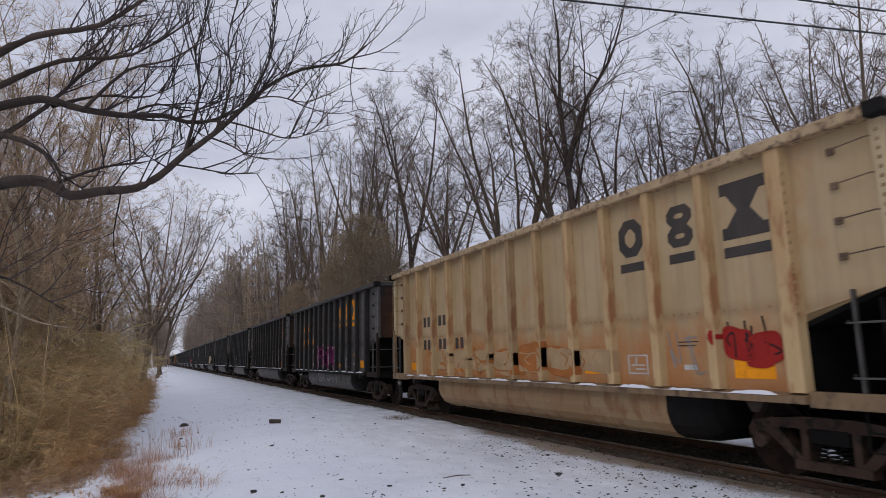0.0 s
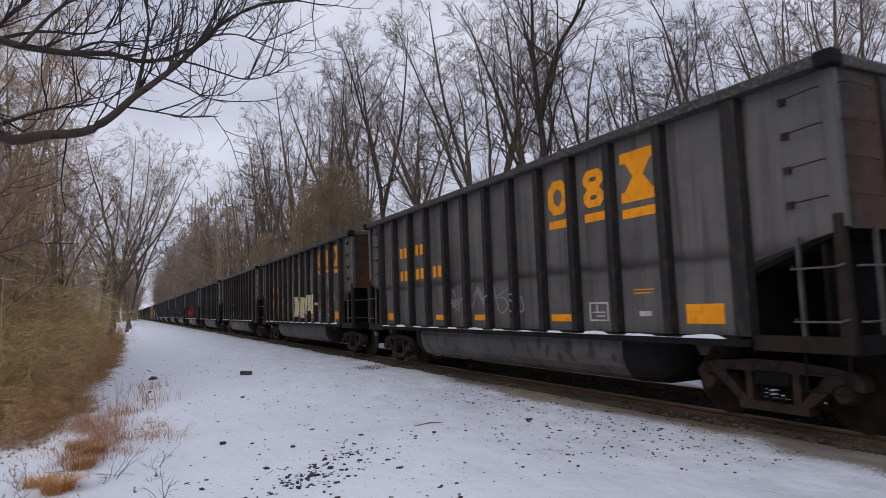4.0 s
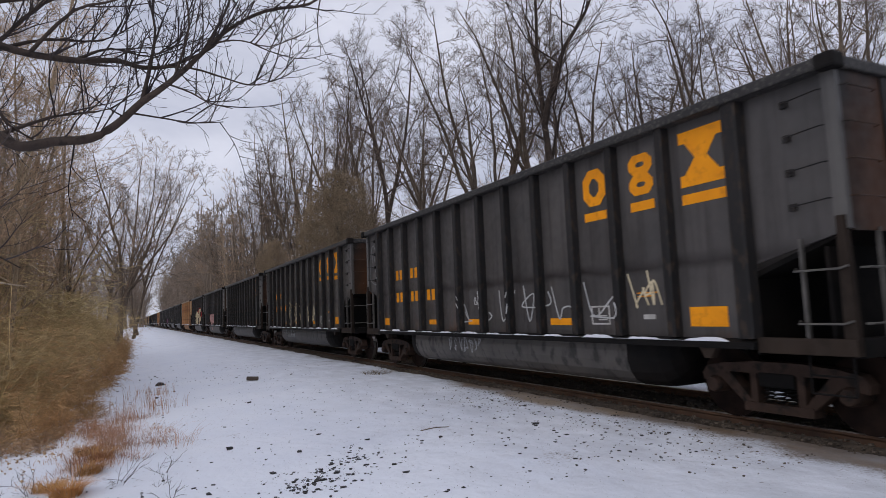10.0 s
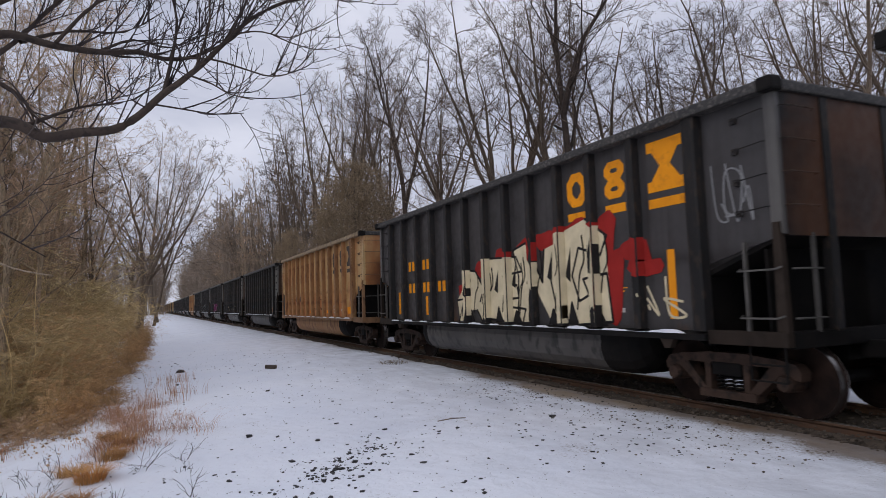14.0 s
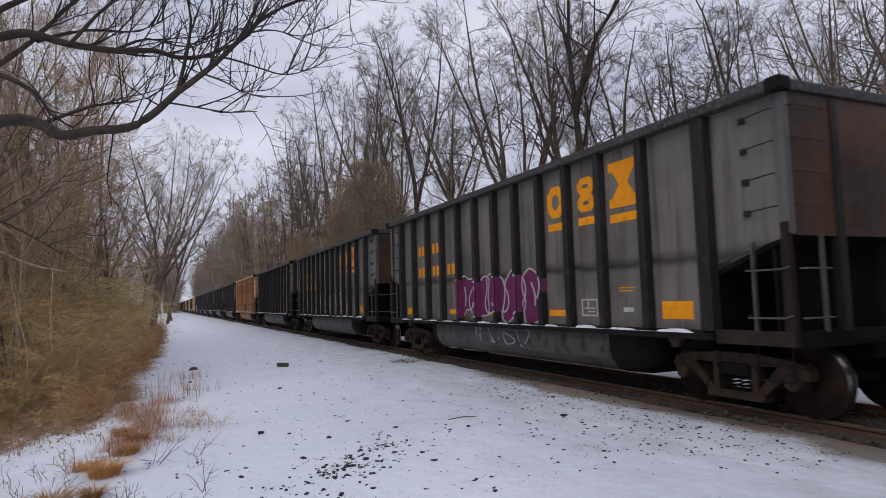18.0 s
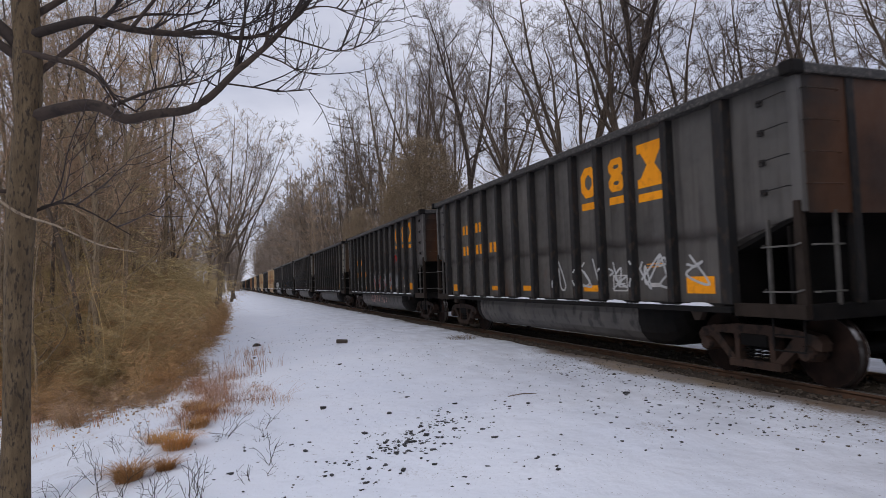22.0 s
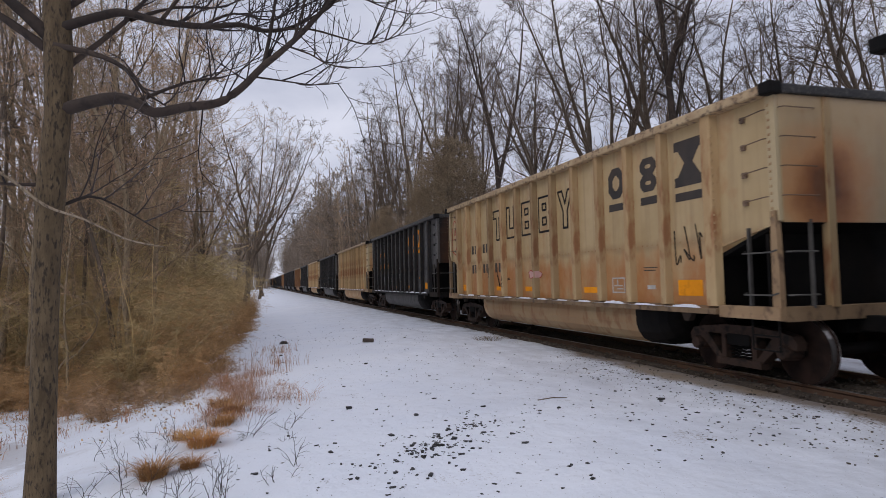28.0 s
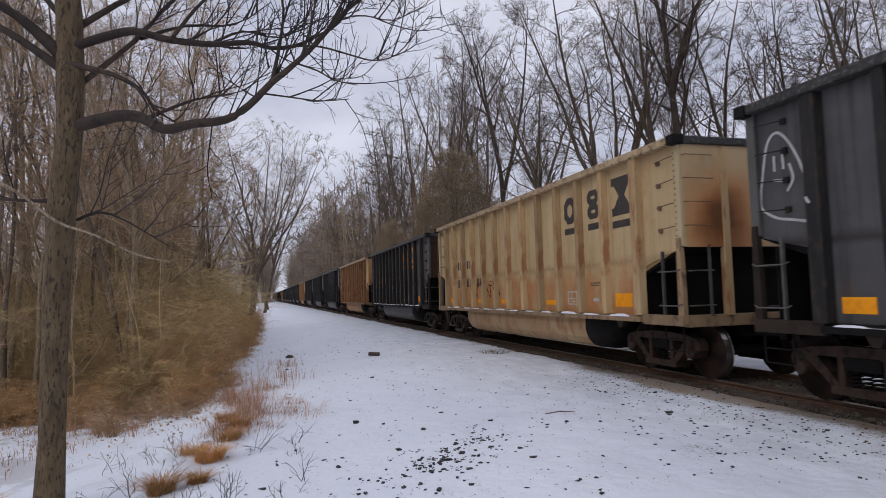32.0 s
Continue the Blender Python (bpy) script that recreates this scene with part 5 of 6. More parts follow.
    for c, seed, colour, y0, y1, n in ((1, 201, "silver", 5.4, 9.3, 4), (6, 202, "silver", 5.6, 9.4, 5), (9, 203, "silver", 7.6, 11, 4), (9, 204, "white", 3.9, 6.5, 4), (11, 205, "silver", 8.6, 10.6, 4), (17, 206, "silver", 4, 8, 4), (8, 207, "cream", 7.2, 8.6, 3), (18, 208, "silver", 6, 8.5, 2), (23, 209, "pink", 6, 9.5, 5), (27, 210, "white", 5, 9, 5), (10, 211, "silver", 8, 9.5, 3), (13, 212, "pink", 8.2, 9.0, 1)):
        q = scrawl(random.Random(seed), y0, y1, 0.62, 0.98, n * 2, 0.022)
        decal("graffiti", [p for _, p in q], spray(colour, COLOURS[colour]), CARS[c], f"{colour} sprayed tag on the tub", -1.466)
    for c, colour in ((27, "white"), (28, "red"), (30, "black"), (31, "white"), (6, "silver"), (3, "white"), (10, "grey"), (19, "grey")):
        shape_for(LENGTHY if is_long(c) else SHORT)
        sketch_face(CARS[c], colour)
    shape_for(SHORT)
    wild_letters(CARS[14])
    shape_for(LENGTHY)
    block_letters(CARS[28], (("T", 8), ("U", 7), ("B", 6), ("B", 5), ("Y", 4)), "black")


paint_train()


# ---- trees and brush ----
def curve_path(rng, p, d, length, n, wander, lift):
    pts = [p.copy()]
    d = d.normalized()
    for _ in range(n):
        d = (d + Vector((rng.gauss(0, wander), rng.gauss(0, wander), rng.gauss(0, wander) + lift))).normalized()
        pts.append(pts[-1] + d * (length / n))
    return pts


def along(pts, t):
    k = min(int(t * (len(pts) - 1)), len(pts) - 2)
    f = t * (len(pts) - 1) - k
    return pts[k].lerp(pts[k + 1], f), (pts[k + 1] - pts[k]).normalized()


def splay(rng, d, angle):
    ref = Vector((rng.gauss(0, 1), rng.gauss(0, 1), rng.gauss(0, 1)))
    side = (ref - d * ref.dot(d)).normalized()
    return (d * math.cos(angle) + side * math.sin(angle)).normalized()


def taper(r0, r1, n):
    return [r0 + (r1 - r0) * (k / (n - 1)) ** 0.8 for k in range(n)]


class Lines:
    def __init__(self):
        self.v, self.f = [], []

    def add(self, pts, r0, r1, sides):
        tube(self.v, self.f, pts, taper(r0, r1, len(pts)), sides)


def fork_out(rng, out, twigs, pts, r, level, last, counts, share, thin):
    """Side branches along a branch, turned from side to side and bending upwards; the finest go into twigs."""
    n = counts[level]
    length = sum((b - a).length for a, b in zip(pts, pts[1:]))
    d0 = (pts[-1] - pts[0]).normalized()
    side = d0.cross(Vector((rng.gauss(0, .4), rng.gauss(0, .4), 1))).normalized()
    for k in range(n):
        t = 0.22 + 0.76 * (k + rng.random()) / n
        p, d = along(pts, min(t, 0.999))
        turn = Matrix.Rotation(math.pi * k + rng.gauss(0, 0.75), 3, d0)
        out_way = turn @ side
        angle = rng.uniform(0.5, 1.0)
        way = (d * math.cos(angle) + out_way * math.sin(angle)).normalized()
        sub = max(length * share * rng.uniform(0.6, 1.2) * (1.2 - 0.6 * t), 0.22)
        steps = 4 if level == 0 else 3 if level < last else 2
        q = curve_path(rng, p, way, sub, steps, 0.15, 0.05)
        rr = max(r * (1 - 0.65 * t) * 0.55, thin * (1.5 if level < last else 1.0))
        (out if level < 1 else twigs).add(q, rr, max(rr * 0.35, thin * 0.55), 4 if level < 1 else 3)
        if level < last:
            fork_out(rng, out, twigs, q, rr, level + 1, last, counts, share * 1.05, thin)


def grow_tree(seed, height, radius, counts, first=0.3, limbs=13, lean=0.02, spread=0.36, thin=0.007, leaders=1, bend=0.035):
    """A bare broadleaf tree: a tapered, slightly crooked trunk that may part into leaders, limbs that rise in long curves, and a crown of fine twigs."""
    rng = random.Random(seed)
    trunk, boughs, twigs = Lines(), Lines(), Lines()
    stems = [curve_path(rng, Vector((0, 0, -0.3)), Vector((rng.gauss(0, lean), rng.gauss(0, lean), 1)), height * 0.92, 11, bend, 0.05)]
    spin = rng.uniform(0, 6.28)
    for k in range(leaders - 1):
        t = first * rng.uniform(0.85, 1.25)
        p, d = along(stems[0], t)
        a = spin + k * 2.4 + rng.gauss(0, .3)
        stems.append(curve_path(rng, p, (d + Vector((math.cos(a), math.sin(a), 0)) * rng.uniform(0.22, 0.42)).normalized(), height * (0.93 - t), 9, bend, 0.06))
    for i, stem in enumerate(stems):
        r = radius if i == 0 else radius * 0.62
        radii = [max(r * (1 - 0.9 * k / (len(stem) - 1)) , 0.012) for k in range(len(stem))]
        if i == 0:
            radii[0] *= 1.35
        tube(trunk.v, trunk.f, stem, radii, 8)
        n = limbs if i == 0 else (limbs * 2) // 3
        low = first if i == 0 else 0.12
        for k in range(n):
            t = low + (0.98 - low) * (k + rng.random() * 0.8) / n
            p, d = along(stem, min(t, 0.995))
            a = spin + k * 2.4 + rng.gauss(0, 0.5)
            angle = rng.uniform(0.6, 1.15) - 0.3 * t
            way = (d * math.cos(angle) + Vector((math.cos(a), math.sin(a), 0)) * math.sin(angle)).normalized()
            length = height * spread * rng.uniform(0.65, 1.1) * (1.2 - 0.85 * t)
            q = curve_path(rng, p, way, length, 10, 0.17, 0.045)
            rr = max(r * (1 - 0.85 * t) * rng.uniform(0.4, 0.62), 0.016)
            boughs.add(q, rr, rr * 0.22, 5)
            fork_out(rng, boughs, twigs, q, rr, 0, len(counts) - 1, counts, 0.46, thin)
    return trunk, boughs, twigs


def tree_thing(name, lines, mats, label, category="tree", group=""):
    ob = new(name)
    trunk, boughs, twigs = lines
    k = len(trunk.v)
    wood = mesh_of("trunk", trunk.v + boughs.v, trunk.f + [tuple(i + k for i in f) for f in boughs.f], mats[0], True)
    child("trunk", wood, ob)
    child("crown", mesh_of("crown", twigs.v, twigs.f, mats[1]), ob, "crown of bare twigs")
    return tagged(ob, label, category, group)


def grow_shrub(seed, height, radius, stems, mats, label, droop=0.0, fine=9):
    """A thicket: canes from a few roots that lean out and arch over, hung with level side shoots and a mass of hair-fine twigs."""
    rng = random.Random(seed)
    main, twigs = Lines(), Lines()
    roots = [(radius * rng.uniform(-0.7, 0.7), radius * rng.uniform(-0.7, 0.7)) for _ in range(6)]
    for _ in range(stems):
        a = rng.uniform(0, 6.28)
        rx, ry = rng.choice(roots)
        p = Vector((rx + rng.gauss(0, .08), ry + rng.gauss(0, .08), -0.15))
        h = height * (0.35 + 0.7 * rng.random())
        lean = 0.1 + 0.75 * rng.random() ** 1.5
        q = curve_path(rng, p, Vector((math.cos(a) * lean, math.sin(a) * lean, 1)), h, 8, 0.10, -0.03 * rng.random())
        main.add(q, rng.uniform(0.006, 0.014), 0.004, 4)
        for k in range(23):
            p2, d2 = along(q, rng.uniform(0.08, 0.99))
            b = rng.uniform(0, 6.28)
            way = Vector((math.cos(b), math.sin(b), rng.gauss(0.22, 0.25)))
            q2 = curve_path(rng, p2, way, rng.uniform(0.3, 0.95) * min(1.0, height / 2.5), 5, 0.12, droop - 0.09 * rng.random())
            twigs.add(q2, 0.0042, 0.002, 3)
            for _ in range(fine):
                p3, d3 = along(q2, rng.uniform(0.08, 0.99))
                w3 = splay(rng, d3, rng.uniform(0.5, 1.2))
                w3.z = w3.z * 0.7 - 0.06
                l3 = rng.uniform(0.10, 0.42) * min(1.0, height / 2.5)
                twigs.add(curve_path(rng, p3, w3, l3, 2, 0.16, -0.05), 0.0031, 0.0018, 3)
    ob = new("shrub")
    tagged(child("stem", mesh_of("stem", main.v, main.f, mats[0]), ob, "leaning bare canes"), kind="stuff")
    tagged(child("twig_tangle", mesh_of("twig_tangle", twigs.v, twigs.f, mats[1]), ob, "tangled hair-fine twigs"), kind="stuff")
    return tagged(ob, label, "shrub", "brush along the clearing")


def place(source, x, y, turn, size=1.0, z=None, wide=None):
    zz = ground_z(x, y) if z is None else z
    m = pose(x, y, zz, 0, 0, turn) @ Matrix.Diagonal((wide or size, wide or size, size, 1))
    return copy_thing(source, m)


def discard(things):
    for t in things:
        for ob in (*t.children_recursive, t):
            bpy.data.objects.remove(ob)


def build_woods():
    rng = random.Random(21)
    pale = (BARK, FIRM_TWIG)
    dark = (LIMB_BARK, FIRM_TWIG)
    group = "bare trees beside the line"
    label = "tall bare broadleaf tree beyond the railway"
    big = [tree_thing("bare_tree", grow_tree(s, 21, 0.20, (6, 5, 3), 0.42, 12, 0.03, 0.28, thin=0.0068, leaders=3, bend=0.06), pale, label, group=group) for s in (1, 2, 3, 4)]
    deep = [tree_thing("bare_tree", grow_tree(s, 22, 0.24, (6, 5, 3), 0.44, 12, 0.03, 0.31, thin=0.0074, leaders=3, bend=0.075), dark, "tall dark bare tree with crooked limbs", group=group) for s in (11, 12)]
    slim = [tree_thing("bare_tree", grow_tree(s, 18, 0.10, (4, 5, 2), 0.48, 13, 0.04, 0.24, thin=0.0066, bend=0.06), pale, "slim bare tree in the wood", group=group) for s in (21, 22, 23)]
    brown = [tree_thing("bare_tree", grow_tree(s, 15, 0.075, (5, 5, 3), 0.2, 14, 0.17, 0.28, thin=0.005, bend=0.10), (OLIVE_BARK, TAN_TWIG), "slim bare tree with tan twigs", group=group) for s in (27, 28, 29)]
    sapling = [tree_thing("sapling", grow_tree(s, 10, 0.045, (5, 5, 3), 0.12, 15, 0.28, 0.30, thin=0.0042, bend=0.12), (OLIVE_BARK, TAN_TWIG), "young bare sapling with tan twigs", "sapling", "saplings in the wood") for s in (24, 25, 26)]
    warm = [tree_thing("bare_tree", grow_tree(s, 21, 0.15, (5, 5, 3), 0.25, 13, 0.04, 0.28, thin=0.007, leaders=3, bend=0.09), (BARK, TAN_TWIG), "tall bare tree with tan twigs at the edge of the snow", group=group) for s in (5, 6)]
    far = [tree_thing("bare_tree", grow_tree(s, 20, 0.2, (5, 5), 0.25, 13, 0.03, 0.28, thin=0.013, leaders=2), pale, "distant bare broadleaf tree in the wood", group=group) for s in (31, 32, 33)]
    far_tan = [tree_thing("bare_tree", grow_tree(s, 20, 0.18, (5, 6), 0.18, 14, 0.03, 0.28, thin=0.013, leaders=2), (TAN_BARK, TAN_TWIG), "distant bare tree with tan twigs", group=group) for s in (34, 35)]
    trunky = [tree_thing("bare_tree", grow_tree(s, 19, 0.11, (5, 5, 3), 0.25, 14, 0.07, 0.27, thin=0.0055, leaders=2, bend=0.07), (OLIVE_BARK, TAN_TWIG), "crooked bare tree behind the thicket", group=group) for s in (7, 8)]
    knobby = tree_thing("bare_tree", grow_tree(9, 13, 0.15, (5, 5, 3), 0.27, 13, 0.06, 0.38, thin=0.007, leaders=3, bend=0.12), (BARK, FIRM_TWIG), "crooked bare tree at the edge of the snow", group=group)
    # the ones that stand out beyond the train: x, y, kind, size
    marked = ((15.2, 39.4, deep[1], 1.05), (15.5, 32.5, big[0], 0.92), (16.5, 32.6, big[1], 0.98), (15.0, 25.5, big[2], 0.92), (14.6, 23.8, big[3], 0.96), (14.6, 19.3, deep[0], 1.0), (16.6, 22.2, big[1], 0.98), (21, 20.2, big[0], 0.86), (24, 16.4, big[3], .86), (20, 22, big[2], .86),
              (19, 13.6, big[2], 0.84), (22, 11.6, big[1], 0.95), (26, 16.6, big[0], 0.95), (15, 61, big[2], 1.12), (15, 54, big[3], 1.1), (14.2, 70, big[0], .95), (13.6, 82, big[1], 1.0), (14.5, 47, big[1], 1.1), (17, 44, big[2], 1.1))
    for x, y, src, s in marked:
        place(src, x, y, rng.uniform(0, 360), s * (0.8 if y < 36 else 1.0), wide=s * 0.95)
    for k in range(36):
        y = 18 + 85 * rng.random() ** 1.2
        place(rng.choice(slim), rng.uniform(14, 20) + 0.1 * y * rng.random(), y, rng.uniform(0, 360), rng.uniform(0.6, 0.95))
    # the wood behind the first row
    for k in range(14):
        x = 18 + 20 * rng.random()
        place(rng.choice(slim + far[:1]), x, 4 + x * (0.2 + 1.1 * rng.random()), rng.uniform(0, 360), rng.uniform(0.55, 0.85))
    for k in range(44):
        y = 34 + 130 * rng.random()
        place(rng.choice(far + big[:1]), 19 + 30 * rng.random() ** 1.4, y, rng.uniform(0, 360), rng.uniform(0.55, 0.8))
    for k in range(44):
        y = 50 + 120 * rng.random() ** 1.1
        place(rng.choice(far + far_tan), rng.uniform(13, 19), y, rng.uniform(0, 360), rng.uniform(0.9, 1.25))
    for k in range(44):
        y = 14 + 70 * rng.random() ** 1.3
        place(rng.choice(sapling + brown[:1]), rng.uniform(14.5, 24), y, rng.uniform(0, 360), rng.uniform(0.55, 0.85))
    # the wood on this side of the line
    for x, y, src, s in ((-5.97, 18, trunky[0], 0.8), (-2.91, 17, trunky[1], 0.62), (-2.98, 21, trunky[0], 0.68), (-2.67, 24, trunky[1], 0.7), (-2.3, 28, trunky[0], 0.72), (-6.8, 26, trunky[1], 0.85), (-6.6, 22, trunky[0], 0.85), (-9.5, 20, trunky[1], 0.85),
                         (-0.9, 41, knobby, 1.05), (-2.2, 33, warm[1], 0.6), (-2.9, 47, warm[0], 0.72), (-4.6, 31, warm[1], 0.75), (-1.9, 57, warm[0], 0.75), (-0.9, 66, warm[1], 1.05), (0.2, 80, warm[0], 1.1), (0.8, 100, knobby, 1.8), (-9, 31, warm[0], 0.8), (-14, 27, warm[1], 0.8)):
        place(src, x, y, rng.uniform(0, 360), s)
    for x, y in ((-5, 14), (-7, 15.5), (-4, 17), (-9, 17), (-6.2, 19), (-3.4, 20.5), (-8.2, 14.5), (-2.9, 15.5), (-10.5, 18), (-5.4, 16)):
        place(slim[(int(y) + 1) % 3], x, y, rng.uniform(0, 360), 0.6)
    for k in range(14):
        y = 17 + 14 * rng.random()
        place(rng.choice(brown + warm[:1]), -3.0 - y * rng.uniform(0.02, 0.42), y, rng.uniform(0, 360), rng.uniform(0.6, 0.85))
    for k in range(8):
        y = 15 + 22 * rng.random()
        place(rng.choice(trunky + brown), -3.2 - y * rng.uniform(0.04, 0.4), y, rng.uniform(0, 360), rng.uniform(0.75, 1.0))
    for k in range(48):
        y = 12.5 + 26 * rng.random() ** 1.2
        x = -2.4 - rng.random() ** 1.2 * (6 + 0.35 * y)
        place(rng.choice(brown + sapling), x, y, rng.uniform(0, 360), rng.uniform(0.6, 0.9))
    for k in range(24):
        y = 30 + 90 * rng.random() ** 1.2
        place(rng.choice(brown + sapling), -2.2 - rng.random() ** 1.4 * (8 + 0.2 * y), y, rng.uniform(0, 360), rng.uniform(0.7, 1.0))
    for k in range(14):
        y = 14 + 10 * rng.random()
        place(rng.choice(sapling), -2.8 - rng.random() * (4 + 0.25 * y), y + 1, rng.uniform(0, 360), rng.uniform(0.5, 0.8))
    for k in range(28):
        y = 14 + 38 * rng.random()
        place(rng.choice(brown), -1.6 - y * rng.uniform(0.04, 0.2), y, rng.uniform(0, 360), rng.uniform(0.7, 1.0))
    for k in range(6):
        y = 30 + 90 * rng.random()
        place(rng.choice(far_tan), -9 - rng.random() * 26, y, rng.uniform(0, 360), rng.uniform(0.5, 0.75))
    discard([knobby] + trunky + far_tan + warm + big + deep + slim + brown + sapling + far)


build_woods()


def build_far_woods():
    """The woods far along the line, where single trees can no longer be told apart."""
    rng = random.Random(36)
    kinds = [grow_tree(s, 20, 0.2, (5, 4), 0.15, 10, 0.03, 0.32, thin=0.035, leaders=2) for s in (61, 62, 63)]
    base = [(np.array(t.v + b.v + w.v), t.f + [tuple(i + len(t.v) for i in f) for f in b.f] + [tuple(i + len(t.v) + len(b.v) for i in f) for f in w.f]) for t, b, w in kinds]
    spots = [(rng.uniform(11.9, 17), rng.uniform(100, 330), rng.uniform(0.95, 1.4)) for _ in range(64)]
    spots += [(rng.uniform(17, 34), rng.uniform(130, 330), rng.uniform(0.9, 1.2)) for _ in range(24)]
    spots += [(-2.5 - rng.uniform(0, 22), rng.uniform(100, 300), rng.uniform(0.8, 1.1)) for _ in range(36)]
    spots += [(rng.uniform(-8, 4.4), rng.uniform(235, 300), rng.uniform(1.0, 1.45)) for _ in range(34)]
    spots += [(rng.uniform(-8, 5.0), rng.uniform(225, 260), rng.uniform(0.3, 0.6)) for _ in range(30)]
    verts, faces = [], []
    for x, y, s in spots:
        v, f = rng.choice(base)
        a, k = rng.uniform(0, 6.28), sum(len(p) for p in verts)
        turn = np.array([[math.cos(a), -math.sin(a), 0], [math.sin(a), math.cos(a), 0], [0, 0, 1]])
        verts.append(v @ turn.T * s + (x, y, -0.2))
        faces += [tuple(i + k for i in q) for q in f]
    tagged(new("far_woods", mesh_of("far_woods", np.concatenate(verts).tolist(), faces, HAZY_TWIG)), "bare woods far along the railway", "woods", kind="stuff")


build_far_woods()


def build_leafy_tree():
    """A tree that has kept its withered leaves, among the bare ones."""
    rng = random.Random(77)
    lines = grow_tree(41, 12, 0.16, (6, 5), 0.10, 18, 0.02, 0.32)
    ob = tree_thing("leafy_tree", lines, (BARK, TWIG), "tree that has kept its withered brown leaves", "tree")
    verts, faces = [], []
    clumps = []
    while len(clumps) < 300:
        p = Vector((rng.uniform(-1, 1), rng.uniform(-1, 1), rng.uniform(-1, 1)))
        if 0.35 < p.length < 1.0:
            clumps.append((Vector((p.x * 3.3, p.y * 3.3, 6.2 + p.z * 5.2)), rng.uniform(0.25, 0.5)))
    for centre, wide in clumps:
        for _ in range(220):
            p = centre + Vector((rng.gauss(0, wide), rng.gauss(0, wide), rng.gauss(0, wide * 0.7)))
            a, s = Vector((rng.gauss(0, 1), rng.gauss(0, 1), rng.gauss(0, 1))).normalized(), rng.uniform(0.03, 0.065)
            b = splay(rng, a, 1.57)
            base = len(verts)
            verts += [tuple(p - a * s), tuple(p + b * s * 0.5), tuple(p + a * s), tuple(p - b * s * 0.5)]
            faces.append((base, base + 1, base + 2, base + 3))
    child("leaves", mesh_of("leaves", verts, faces, LEAF), ob, "withered brown leaves")
    ob.matrix_basis = pose(13.6, 43.5, 0, 0, 0, 30) @ Matrix.Diagonal((1.0, 1.0, 1.08, 1))
    place(ob, 14.3, 47.5, 140, 0.95, wide=0.9)
    place(ob, 13.2, 66, 250, 0.8, wide=0.6)


build_leafy_tree()


def build_brush():
    rng = random.Random(31)
    text = "dense leafless brown thicket beside the snow"
    kinds = [grow_shrub(51, 3.9, 1.5, 22, (BRUSH, BRUSH), text), grow_shrub(52, 3.4, 1.5, 22, (BRUSH_RED, BRUSH), text),
             grow_shrub(53, 4.6, 1.6, 22, (BRUSH, OLIVE_TWIG), "tall leafless olive-brown thicket in the wood"), grow_shrub(54, 1.5, 1.0, 26, (BRUSH_RED, BRUSH_RED), "low tangle of reddish leafless stems", 0.02, 7),
             grow_shrub(55, 4.3, 1.6, 22, (BRUSH_RED, OLIVE_TWIG), text), grow_shrub(56, 2.6, 1.3, 24, (BRUSH, BRUSH_RED), text)]
    y = 13.9
    while y < 95:
        x = -2.5 - 0.008 * (y - 12)
        place(rng.choice((kinds[0], kinds[1], kinds[5])), x + rng.uniform(-.3, .25), y, rng.uniform(0, 360), rng.uniform(0.9, 1.2))
        for k, gap in enumerate((1.8, 4.0, 7.0, 10.5)):
            yy = y + 1.5 + 0.9 * gap + rng.uniform(-.5, .9)
            if k < 2 or y < 50:
                place(rng.choice((kinds[0], kinds[2], kinds[4]) if k < 3 else kinds[1:3]), x - gap + rng.uniform(-.6, .6), yy, rng.uniform(0, 360), rng.uniform(1.0, 1.35))
        y += 1.3 + 0.07 * (y - 12)
    for x, yy, s in ((-1.4, 12.9, 0.7), (-2.4, 14.6, 0.7), (-3.2, 15.9, 0.7), (-1.2, 14.5, 0.8), (-1.1, 17.5, 0.9), (-1.0, 21, 0.9), (-4.4, 17.2, 0.8), (-5.6, 18.4, 0.9), (-0.8, 26, 0.9), (-0.8, 32, 1.0), (-0.8, 38, 1.0), (-0.8, 46, 1.1)):
        place(kinds[3], x, yy, rng.uniform(0, 360), s)
    # low tangle between the open snow and the thicket
    low = grow_shrub(57, 0.75, 1.1, 20, (BRUSH_RED, TAN_TWIG), "low sprawl of dead stems in the snow", 0.02, 5)
    for k in range(20):
        u = rng.random()
        place(low, -1.1 - 7.5 * u + rng.gauss(0, .3), 12.9 + 6.0 * u + rng.gauss(0, .6), rng.uniform(0, 360), rng.uniform(0.45, 0.85))
    for k in range(26):
        u = rng.random()
        place(rng.choice((low, low, kinds[3])), -0.9 - 5.2 * u + rng.gauss(0, .3), 12.0 + 3.6 * u + rng.gauss(0, .5), rng.uniform(0, 360), rng.uniform(0.4, 0.7))
    kinds.append(low)
    for k in range(16):
        place(rng.choice(kinds[:3]), rng.uniform(14.6, 16.4), 3 + 1.5 * k + rng.uniform(-.5, .5), rng.uniform(0, 360), rng.uniform(0.7, 1.1))
    # undergrowth beyond the train
    for k in range(34):
        yy = 14 + 110 * rng.random()
        place(rng.choice(kinds[:3]), rng.uniform(15, 18.5), yy, rng.uniform(0, 360), rng.uniform(0.8, 1.2))
    discard(kinds)


build_brush()


